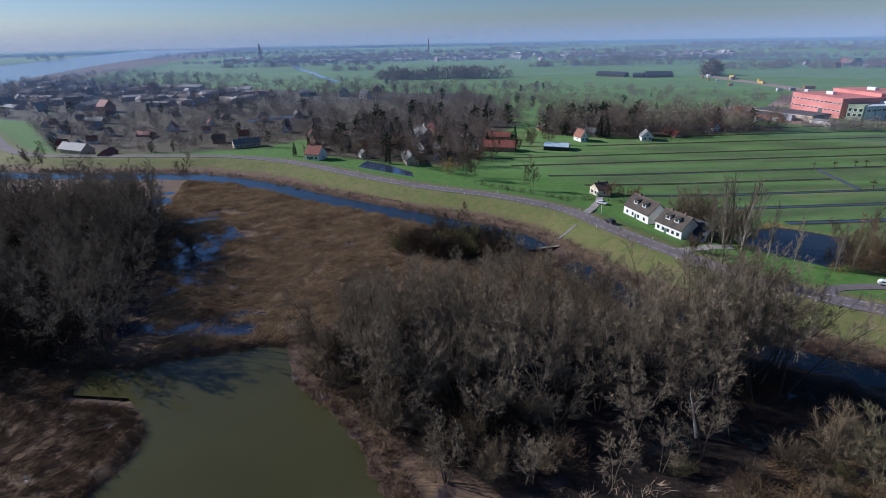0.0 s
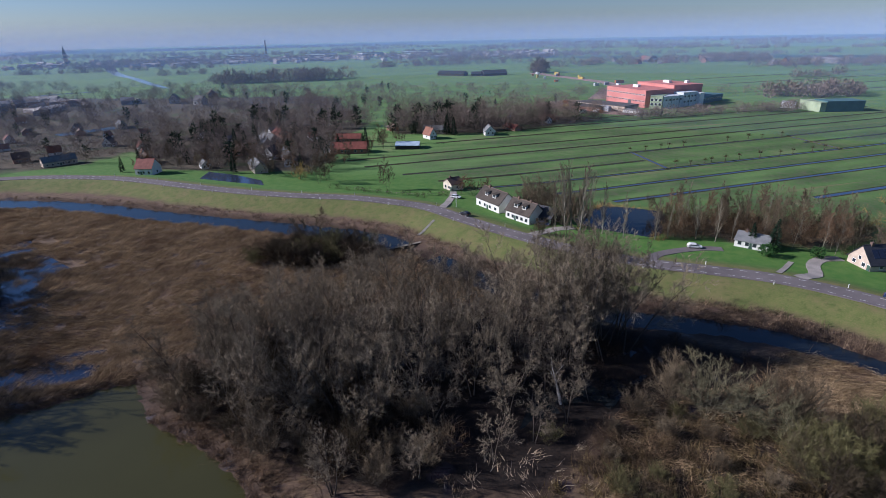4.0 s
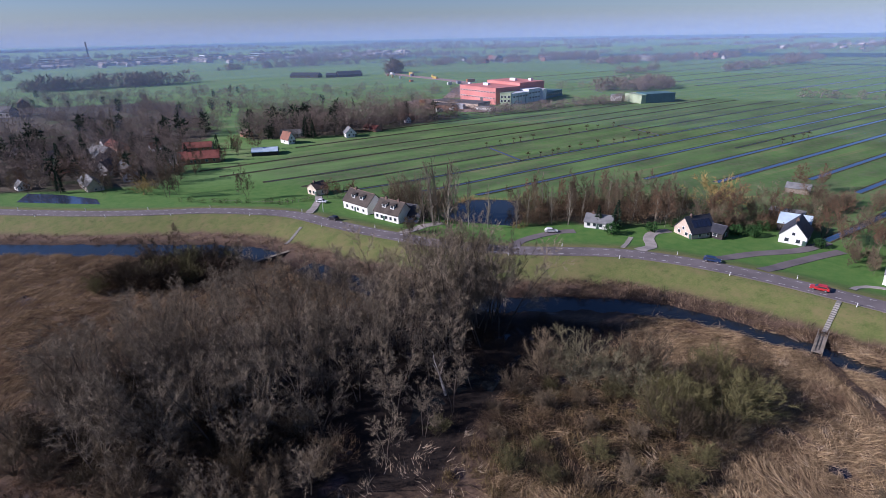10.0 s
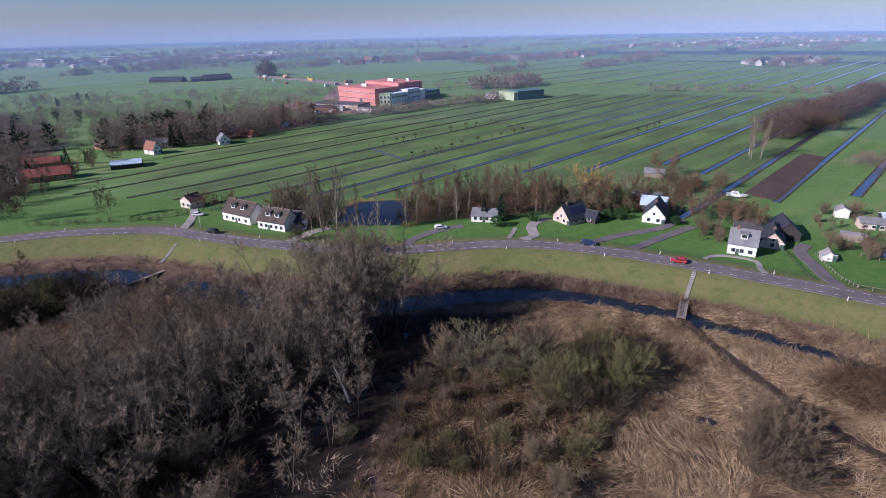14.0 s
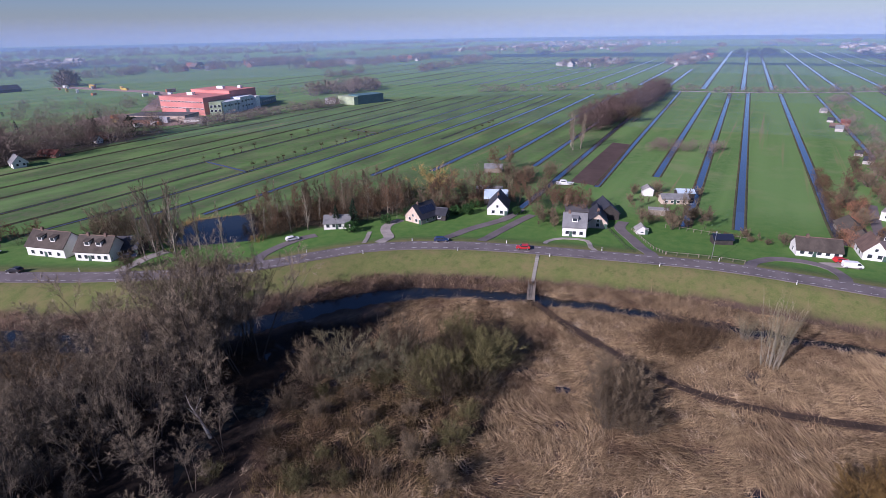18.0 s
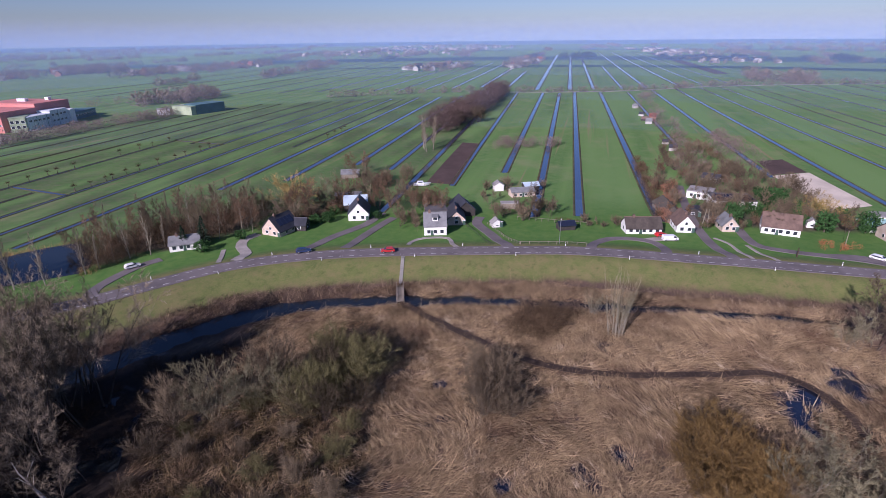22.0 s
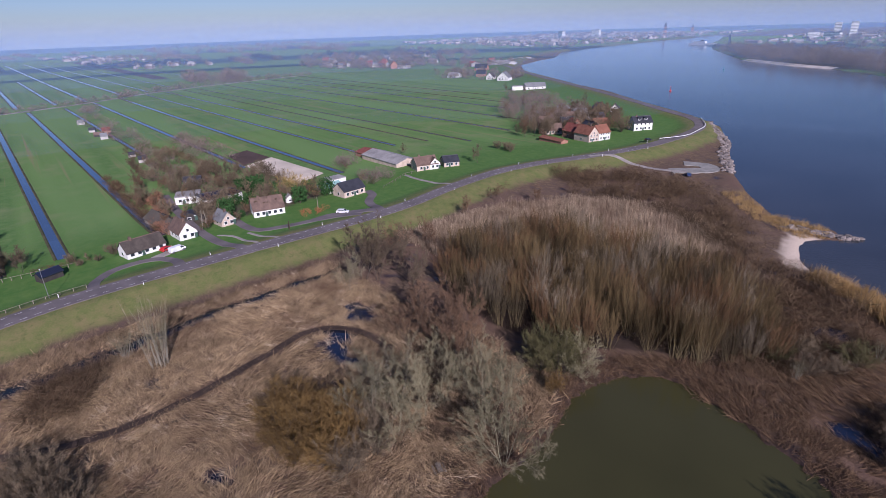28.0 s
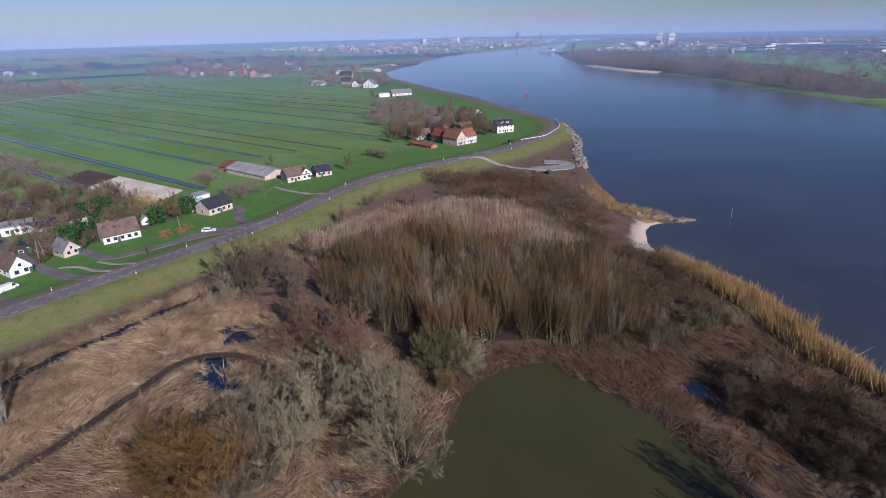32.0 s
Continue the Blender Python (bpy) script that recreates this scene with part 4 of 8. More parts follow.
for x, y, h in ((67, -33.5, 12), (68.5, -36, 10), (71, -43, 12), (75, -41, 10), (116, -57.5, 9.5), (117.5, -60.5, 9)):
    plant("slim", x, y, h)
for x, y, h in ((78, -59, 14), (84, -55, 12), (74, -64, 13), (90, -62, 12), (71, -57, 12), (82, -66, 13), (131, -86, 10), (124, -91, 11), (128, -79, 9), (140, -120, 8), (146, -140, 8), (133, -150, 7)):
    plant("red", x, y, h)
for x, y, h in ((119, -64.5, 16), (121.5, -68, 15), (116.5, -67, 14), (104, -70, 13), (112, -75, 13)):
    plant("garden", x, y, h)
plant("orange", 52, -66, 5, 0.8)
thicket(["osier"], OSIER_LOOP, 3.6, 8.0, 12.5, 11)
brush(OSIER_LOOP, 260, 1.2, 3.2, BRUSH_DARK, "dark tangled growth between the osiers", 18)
spread(["olive", "silver"], 56, -73, 6, 4, 3.8, 6, 8.5, 12)
brush([(155, -187), (130, -212), (103, -214), (68, -182), (55, -160), (62, -150), (82, -168), (107, -176), (129, -168)], 240, 2.5, 5.5, BRUSH_BROWN, "dense leafless scrub behind the river beach", 13)
brush([(30, -98), (46, -96), (60, -84), (66, -140), (60, -150), (44, -156), (30, -150), (20, -130)], 150, 2.5, 5, BRUSH_BROWN, "brown brushwood between the osiers and the river", 14)
SPIT = [(12, -97), (8, -105), (-6, -106), (-26, -92), (-24, -78), (-4, -86), (8, -91)]
thicket(["dark", "dark", "brown"], SPIT, 4.6, 3, 5.5, 14, 0.9)
brush(SPIT, 170, 1.2, 3.2, BRUSH_DARK, "dark tangled brushwood on the spit", 15)
for kind, x, y, h in (("brown", 24, -107, 5), ("olive", 19, -117, 5.5), ("fan", 16.5, -122, 5), ("brown", 27, -114, 4.5), ("olive", 30, -108, 4.5), ("brown", 21, -111, 4), ("silver", 13, -124, 5), ("fan", 25, -104, 4.5)):
    plant(kind, x, y, h)
brush([(26, -96), (36, -104), (34, -126), (26, -134), (14, -128), (20, -106)], 110, 0.8, 2.2, BRUSH_BROWN, "low brown bramble on the spit", 19)
# tall trees on the near bank, seen by their shade on the pond
for x, y, h in ((-15, -63, 16), (-19, -58, 15), (-12, -67, 13)):
    plant("forest", x, y, h)
# the island bush and the wood to the north
spread(["dark", "dark", "olive"], 2, 160, 20, 9, 5.0, 5, 8.5, 16)
brush([(-18, 164), (-4, 151), (14, 149), (22, 156), (8, 168), (-8, 172)], 60, 3, 6, BRUSH_DARK, "dense dark thicket beside the creek", 16)
plant("garden", 3, 167, 13)
plant("garden", -2, 169, 10)
plant("garden", -129, 255, 13)
NORTH = [(-72, 99), (-84, 125), (-94, 150), (-104, 175), (-118, 198), (-152, 220), (-195, 200), (-180, 140), (-140, 105), (-105, 96)]
thicket(["forest"], NORTH, 7.0, 16, 24, 17)
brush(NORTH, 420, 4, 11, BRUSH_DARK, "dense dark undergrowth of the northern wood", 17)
plant("dark", -85, 162, 7)
plant("garden", -222, 285, 14)
plant("garden", -230, 288, 12)
# the dead trunk
dead = Tree(500, 0.1)
dead.grow(Vector((0, 0, -0.2)), Vector((-0.25, 0.1, 1)).normalized(), 9.5, 0.32, 0, (4,), (0.9,), 0.35, 5, -0.02, 0.05, 0.5)
dead_tree = dead.finish("dead_tree", "broken dead trunk, bleached white", "tree", surface("bleached_wood", (0.5, 0.47, 0.42), (0.62, 0.58, 0.52), 5.0), BARK_PALE, "")
dead_tree.matrix_world = pose(41.8, 72.5, high(41.8, 72.5))

# ---- along the dike and in the polder gardens ----
for kind, spots in {
    "garden": [(88, 174, 10), (92, 180, 9), (187, 70, 11), (191, 66, 10), (36, 220, 13), (8, 243, 14), (12, 247, 12), (-15, 265, 11), (187, 15, 10), (189, 10, 8), (251, -45, 12), (270, -35, 9),
               (262, -52, 9), (244, -52, 8), (235, -60, 9), (270, -68, 8), (260, -86, 6), (240, -80, 7), (204, -91, 8), (196, -115, 5), (200, -111, 6), (241, -162, 6), (193, -173, 9), (307, -324, 11), (292, -340, 11), (274, -363, 11),
               (262, -330, 10), (402, -399, 9), (370, -395, 9), (340, -372, 10), (300, -300, 9), (230, -120, 5), (215, -75, 8), (222, -68, 8), (208, -52, 7), (205, -45, 7)],
    "red": [(170, 99, 15), (168, 104, 13), (185, 76, 14), (186, 57, 10), (190, 54, 9.5), (188, 60, 9), (68, 202, 8.5), (64, 205, 8), (72, 199, 8), (181, 68, 9), (214, -60, 7), (236, -30, 6), (244, -31, 6)],
    "pale": [(146, 110, 14), (149, 108, 13.5), (152, 112, 13), (141, 115, 14), (233, 108, 12), (236, 102, 11), (240, 105, 12), (236, 111, 11), (228, 104, 10)],
    "yellow": [(183, 112, 16), (0, 255, 8.5), (211, -86, 9), (215, -82, 9), (207, -88, 8)],
    "poplar": [(86, 157, 21), (88, 149, 22), (84, 152, 20), (90, 154, 21), (87, 153, 22), (92, 150, 19), (82, 155, 17), (94, 145, 16), (98, 139, 14), (107, 135, 14), (303, 93, 20), (301, 87, 19), (297, 90, 20), (306, 88, 18), (308, 95, 19), (-10, 415, 21), (-14, 418, 20), (120, 132, 13), (124, 128, 14)],
    "conifer": [(135, 117, 10), (-61, 398, 11), (-35, 339, 14), (-40, 335, 13), (-30, 344, 12), (12, 412, 9), (131, 121, 8), (-24, 350, 15), (-48, 350, 13), (-52, 356, 12), (99, 350, 14), (103, 346, 12), (180, 470, 8)],
    "leafy": [(229, -75, 7), (225, -72, 6), (222, -78, 5), (166, 88, 4), (163, 92, 3.5), (159, 96, 3), (232, -70, 6), (175, 90, 3.5), (174, 72, 3), (207, -63, 3), (129, 113, 4), (142, 108, 3.5)],
    "brown": [(395, 96, 12), (414, 82, 13), (214, 88, 7), (208, 92, 6), (220, 90, 6), (200, -203, 5), (206, -206, 4.5), (212, -205, 4.5), (78, 126, 6), (83, 121, 5), (73, 148, 5)],
}.items():
    for (x, y, h), z in zip(spots, land(*np.array(spots, float)[:, :2].T)[0]):
        plant(kind, x, y, h, 1.0 if kind != "leafy" else 1.2, float(z))
# belts of trees
thicket(["garden", "brown", "red"], [(150, 108), (165, 105), (178, 97), (190, 94), (192, 84), (185, 77), (176, 89), (165, 92), (156, 101)], 4.4, 3, 9, 120, 0.9)
thicket(["red", "pale"], [(180, 50), (184, 64), (192, 64), (196, 54), (188, 48)], 3.6, 8, 11, 121, 0.8)
thicket(["brown", "garden"], [(176, 30), (186, 28), (204, 22), (200, 10), (190, 12), (186, 22)], 5.5, 2.5, 6, 122)
thicket(["brown", "garden", "leafy", "red"], [(184, -53), (196, -55), (212, -67), (212, -90), (200, -96), (192, -74), (190, -58)], 5.0, 2.5, 6, 123)
thicket(["brown", "red"], [(186, -40), (192, -43), (196, -58), (190, -57), (187, -46)], 4.0, 2, 5, 124)
thicket(["garden", "brown"], [(228, -86), (262, -60), (280, -70), (270, -84), (240, -88)], 6.5, 4, 8, 125)
thicket(["brown", "dark"], [(205, -262), (228, -268), (226, -284), (206, -282)], 6, 4, 8, 126)
thicket(["garden", "garden", "slim", "pale", "poplar"], [(108, 134), (124, 131), (134, 122), (145, 116), (160, 112), (182, 122), (170, 140), (140, 150), (122, 160), (116, 146)], 5.0, 8, 15, 20, 0.75)


brush([(108, 134), (124, 131), (134, 122), (145, 116), (160, 112), (182, 122), (170, 140), (140, 150), (122, 160), (116, 146)], 230, 1.5, 5.0, BRUSH_BROWN, "brown undergrowth of the tree belt", 21)
brush([(150, 110), (166, 107), (190, 99), (198, 88), (190, 78), (176, 88), (160, 100)], 90, 1.2, 3.5, BRUSH_BROWN, "brown garden undergrowth behind the houses", 22)
# gardens and orchards behind the houses
thicket(["garden", "pale", "red", "slim"], [(152, 112), (166, 108), (190, 101), (198, 90), (198, 84), (186, 90), (170, 97), (158, 105)], 5.2, 7, 13, 137, 0.85)
thicket(["garden", "brown", "red"], [(196, 62), (232, 78), (236, 112), (212, 114), (200, 104), (204, 84)], 8.5, 4, 9, 138, 0.9)
thicket(["garden", "brown"], [(162, 52), (176, 58), (182, 64), (176, 66), (164, 60)], 4.5, 3, 7, 139, 0.8)
thicket(["garden", "brown", "red"], [(200, -32), (240, -32), (310, -40), (352, -44), (346, -62), (300, -66), (255, -68), (214, -66), (206, -50)], 7.6, 3.5, 8.0, 130)
thicket(["garden", "brown", "leafy", "red"], [(194, -40), (212, -44), (214, -92), (196, -96), (193, -72)], 5.4, 3.5, 8, 131, 0.9)
thicket(["garden", "brown"], [(182, 20), (200, 14), (224, 14), (244, 16), (240, 22), (222, 44), (196, 36), (186, 30)], 6.5, 2.5, 6, 132, 0.9)
thicket(["garden", "slim", "brown"], [(82, 154), (92, 148), (94, 160), (90, 186), (84, 190), (82, 172)], 4.2, 7, 14, 133, 0.8)
thicket(["brown", "garden"], [(186, 2), (188, -4), (186, -22), (182, -14), (182, -2)], 4.0, 2, 3.5, 134)
thicket(["garden", "red", "brown", "garden"], [(230, -236), (272, -300), (256, -344), (226, -334), (190, -296), (192, -272), (214, -246)], 6.2, 5, 11, 135, 0.9)
thicket(["garden", "garden", "red", "conifer"], [(-90, 300), (-40, 280), (8, 262), (30, 290), (70, 330), (60, 345), (0, 330), (-80, 330)], 9.0, 6, 13, 136, 0.9)
for loop, count, seed in (([(302, -24), (260, -26), (198, -28), (198, -32), (260, -31), (302, -29)], 150, 140), ([(372, -52), (350, -66), (308, -68), (275, -71), (275, -75), (308, -73), (350, -71), (374, -56)], 150, 141)):
    brush(loop, count, 1.2, 3.0, BRUSH_BROWN, "rough brown hedge along a garden ditch", seed, None, 0.8, "hedge", "hedge")


def woods(loop, count, low, tall, seed, label, fir=0.0, plants=None, wide=1.0):
    brush(loop, count, low, tall, FAR_WOOD, label, seed, plants or FAR_TREE, wide, "woodland", "woodland")
    if fir:
        brush(loop, int(count * fir), low, tall, FAR_GREEN, "dark firs among bare trees", seed + 50, FAR_FIR, 1.0, "firs", "woodland")


brush([(355, 112), (358, 92), (520, 86), (630, 92), (630, 106), (520, 106)], 230, 9, 17, tone("copse_twigs", (0.07, 0.05, 0.045), (0.16, 0.115, 0.1)), "dark leafless copse along a polder ditch", 21, FAR_TREE, 1.1, "woodland", "woodland")
woods([(246, -42), (300, -44), (380, -48), (440, -50), (440, -62), (360, -62), (250, -60)], 40, 3, 6, 22, "leafless hedge trees along the garden lane", 0, FAR_BUSH)
woods([(430, -40), (640, -46), (640, -66), (440, -58)], 35, 3, 6, 23, "leafless hedge trees along the garden lane", 0, FAR_BUSH)
woods([(285, -66), (390, -76), (390, -92), (300, -90)], 50, 3, 5.5, 24, "brown hedge between two meadows", 0, FAR_BUSH)
thicket(["brown", "garden"], [(195, -48), (215, -45), (250, -50), (275, -70), (262, -92), (225, -62)], 7.5, 4, 8, 25)
woods([(225, -255), (300, -290), (370, -370), (330, -380), (250, -330), (205, -285)], 230, 5, 11, 26, "leafless trees round the hamlet at the bend")
woods([(310, 52), (332, 52), (336, 12), (322, 12)], 50, 4, 6, 27, "row of leafless pollard trees", 0, FAR_TREE, 1.2)
woods([(196, -112), (206, -110), (212, -124), (200, -128)], 14, 3, 5, 28, "leafless garden brushwood", 0, BRUSH)
woods([(238, -120), (252, -128), (258, -140), (238, -136)], 14, 3, 5, 29, "leafless brushwood beside the barn", 0, BRUSH)
woods([(-20, 470), (60, 520), (240, 500), (420, 430), (470, 470), (300, 600), (80, 720), (-160, 760), (-120, 640)], 260, 4, 9, 36, "scattered hedges and trees between small meadows", 0.03, FAR_BUSH, 0.8)
woods([(-420, 830), (-150, 700), (100, 640), (140, 700), (-100, 820), (-380, 1000), (-700, 1250), (-760, 1000)], 420, 5, 11, 37, "leafless trees of the far village", 0.05, FAR_BUSH, 0.8)
# woods round the village to the north and along its long strip
woods([(-75, 300), (-40, 285), (6, 268), (22, 300), (30, 350), (60, 420), (0, 470), (-70, 450), (-100, 370)], 260, 7, 16, 30, "leafless trees among the village gardens", 0.15)
woods([(62, 365), (100, 348), (150, 345), (200, 356), (236, 366), (226, 388), (200, 404), (130, 420), (80, 430)], 240, 8, 18, 31, "leafless trees along the village strip", 0.08)
woods([(-240, 318), (-160, 310), (-110, 330), (-90, 380), (-100, 520), (-250, 560), (-360, 460)], 430, 5, 11, 32, "leafless trees between village houses", 0.06)
woods([(-100, 480), (60, 440), (40, 640), (-150, 700), (-420, 830), (-760, 1000), (-640, 700), (-400, 480), (-250, 560)], 620, 6, 13, 33, "broad belt of leafless village trees", 0.08, FAR_BUSH, 0.6)
woods([(30, 440), (130, 430), (220, 420), (250, 470), (160, 520), (60, 600), (10, 600)], 150, 7, 12, 34, "leafless trees between small meadows", 0.05)
woods([(230, 360), (300, 352), (380, 345), (420, 350), (420, 362), (330, 372), (250, 385)], 120, 4, 8, 35, "low leafless belt beside the works", 0, FAR_BUSH)
pollard = Tree(900, 0.05)
pollard.grow(Vector((0, 0, -0.2)), Vector((0, 0, 1)), 1.9, 0.3, 0, (), (0.5,), 0.4, 0, 0, 0.03)
for k in range(150):
    d = Vector((pollard.rng.gauss(0, 1), pollard.rng.gauss(0, 1), abs(pollard.rng.gauss(0.6, 0.8)))).normalized()
    pollard.twig(Vector((0, 0, 1.9)) + d * 0.3, d, pollard.rng.uniform(1.2, 2.2))
pollard = pollard.finish("pollard_willow", "knotty pollard willow beside a meadow ditch", "tree", BARK_DARK, TWIG_DARK, "pollard willows in the meadow")
spots = [uv(u + (k * 37 % 5), v) for k, (u, v) in enumerate([(193 + 8.5 * i, 250) for i in range(5)] + [(192 + 7 * i, 212) for i in range(5)] + [(232 + 12 * i, 212) for i in range(6)] + [(262 + 14 * i, 252) for i in range(4)] + [(335 + 10 * i, 152) for i in range(4)])]
for k, ((x, y), z) in enumerate(zip(spots, land(*np.array(spots).T)[0])):
    m = pose(x, y, float(z), 0, 0, 77 * k) @ Matrix.Scale(0.8 + 0.07 * (k % 6), 4)
    if k == 0:
        pollard.matrix_basis = m
        continue
    made = pollard.copy()
    scene.collection.objects.link(made)
    made.matrix_basis = m
    for piece in pollard.children:
        t = piece.copy()
        scene.collection.objects.link(t)
        t.parent = made
# lanes and villages far out
LANE = [(486, 400), (524, 306), (595, 200), (639, 108), (657, -29), (700, -120), (736, -175), (776, -302), (796, -417)]
lane_xy = [uv(*q) for q in LANE]
lane_spots = np.array([(q.x + random.Random(i).uniform(-4, 4), q.y + random.Random(i + 9).uniform(-4, 4), 0.8) for i, q in enumerate(smooth_line(lane_xy, 7.0))])
joined("lane_trees", lane_spots[24:], FAR_CLUMP, np.random.RandomState(4).uniform(3, 8, len(lane_spots)), FAR_WOOD, "leafless trees and bushes along a farm lane", "trees", 41)
for k, (x, y, rx, ry, count, tall) in enumerate(((1100, 300, 130, 70, 70, 9), (1320, 150, 260, 40, 110, 10), (1560, 46, 60, 50, 30, 14), (720, 1000, 260, 90, 130, 11), (1000, 780, 240, 90, 110, 10), (880, 930, 60, 60, 50, 14),
                                                 (100, 1700, 700, 260, 330, 12), (600, 1450, 340, 160, 170, 11), (-8, 879, 110, 22, 60, 16), (396, 838, 7, 7, 9, 19), (1150, 600, 60, 40, 30, 12),
                                                 (950, -540, 190, 90, 130, 10), (1180, -760, 260, 200, 200, 11), (780, -660, 140, 70, 70, 9), (560, -500, 90, 50, 40, 9), (1700, -300, 500, 120, 150, 9),
                                                 (2300, 700, 900, 300, 220, 12), (1700, 2200, 1100, 500, 260, 12), (-900, 2400, 900, 500, 260, 12), (2600, -900, 900, 400, 220, 12), (500, 430, 60, 30, 40, 12), (870, -250, 90, 40, 40, 12))):
    woods([(x + rx * math.cos(a), y + ry * math.sin(a)) for a in np.linspace(0, 6.28, 13)[:-1]], count, tall * 0.6, tall * 1.15, 300 + k, "far leafless trees round distant farms", 0, FAR_CLUMP, 0.9)
# hedgerows and farm belts towards the horizon
belt_rng = random.Random(71)
for k in range(26):
    a, r = math.radians(belt_rng.uniform(-14, 150)), belt_rng.uniform(1150, 3300)
    x, y, long = r * math.sin(a), r * math.cos(a), belt_rng.uniform(60, 260)
    if inside(np.array([x]), np.array([y]), RIVER_LOOP)[0]:
        continue
    woods([(x - long, y - 12), (x + long, y - 8), (x + long, y + 14), (x - long, y + 10)], int(long / 4), 6, 11, 400 + k, "far hedgerow trees on the horizon", 0, FAR_CLUMP, 0.9)
for k in range(10):
    plant("poplar", 336 - 7.4 * k, -965 + 9.6 * k, 19 + k % 3, 1.3)
for k in range(60):
    a, r = math.radians(belt_rng.uniform(-20, 125)), belt_rng.uniform(900, 3600)
    x, y, long = r * math.sin(a), r * math.cos(a), belt_rng.uniform(40, 200) * (0.6 + r / 2500)
    if inside(np.array([x, x - long, x + long]), np.array([y, y, y]), RIVER_LOOP).any():
        continue
    tilt = belt_rng.uniform(-0.15, 0.15)
    woods([(x - long, y - 14 - long * tilt), (x + long, y - 10 + long * tilt), (x + long, y + 18 + long * tilt), (x - long, y + 12 - long * tilt)], int(long / 3), 5, 12, 500 + k, "far hedgerow trees on the horizon", 0, FAR_CLUMP, 0.9)
# across the river
woods([(20, -596), (62, -640), (124, -705), (210, -793), (250, -832), (320, -866), (402, -934), (470, -1030), (565, -1175), (640, -1300), (600, -1330), (420, -1080), (300, -930), (180, -840), (80, -740), (0, -640)], 420, 7, 17, 65, "dense bare riverside trees above the other bank", 0, FAR_TREE, 1.5)
woods([(510, -1100), (420, -985), (300, -885), (220, -830), (150, -760), (110, -770), (200, -880), (330, -1000), (480, -1180)], 260, 10, 20, 64, "dense leafless trees along the other bank", 0, FAR_TREE, 1.3)
woods([(20, -600), (80, -660), (240, -840), (330, -880), (420, -960), (560, -1200), (500, -1300), (240, -1000), (60, -800), (-60, -640)], 420, 8, 20, 61, "leafless riverside woods on the other bank", 0, FAR_TREE, 1.2)
woods([(-60, -640), (60, -800), (300, -1100), (900, -2600), (0, -2600), (-500, -900)], 520, 8, 15, 62, "leafless woods and gardens behind the other bank", 0, FAR_CLUMP, 1.0)
woods([(1080, -2200), (1060, -1700), (980, -1300), (900, -1100), (1300, -1100), (2200, -1900), (2300, -3000)], 420, 7, 13, 63, "leafless trees of a far riverside town", 0, FAR_CLUMP, 1.0)

# ---- reed beds ----
def reed_blades(seed, count, lean):
    """A tuft of dry reed of unit height: thin blades leaning about one way."""
    rng = np.random.RandomState(seed)
    tri = []
    for k in range(count):
        a, t = rng.normal(0, 0.45), np.clip(rng.normal(lean, 0.22), 0.02, 1.5)
        d = np.array([math.cos(a) * math.sin(t), math.sin(a) * math.sin(t), math.cos(t)]) * rng.uniform(0.6, 1.2)
        q = np.array([*rng.normal(0, 0.34, 2), 0.0])
        side = np.cross(d, rng.normal(0, 1, 3))
        side *= rng.uniform(0.012, 0.028) / np.linalg.norm(side)
        tri.append([q - side, q + side, q + d])
    return np.array(tri)


REED = tone("dry_reed", (0.118, 0.078, 0.046), (0.6, 0.45, 0.255), (0.108, 0.064, 0.042), 0.2)
REED_NORTH = tone("pale_reed", (0.115, 0.078, 0.046), (0.46, 0.34, 0.2), (0.105, 0.065, 0.04), 0.34)
REED_GOLD = tone("golden_reed", (0.34, 0.225, 0.09), (0.5, 0.35, 0.15), None, 0.3)
REED_PALE = tone("bleached_reed", (0.15, 0.105, 0.068), (0.58, 0.46, 0.31), (0.14, 0.088, 0.058), 0.2)
REED_DARK = tone("trampled_reed", (0.055, 0.034, 0.02), (0.22, 0.145, 0.08))
WALK = [(115, 42.2), (109, 33.8), (105, 25.8), (101, 18), (97.6, 11), (95.6, 4), (95.4, -4), (96.4, -12), (98.4, -21), (101, -31), (103, -37), (103, -43), (99.5, -47.6), (93.7, -50), (87, -50.5)]
FLAT = [reed_blades(s, 13, 1.15) for s in range(8)]
UPRIGHT = [reed_blades(20 + s, 11, 0.3) for s in range(8)]


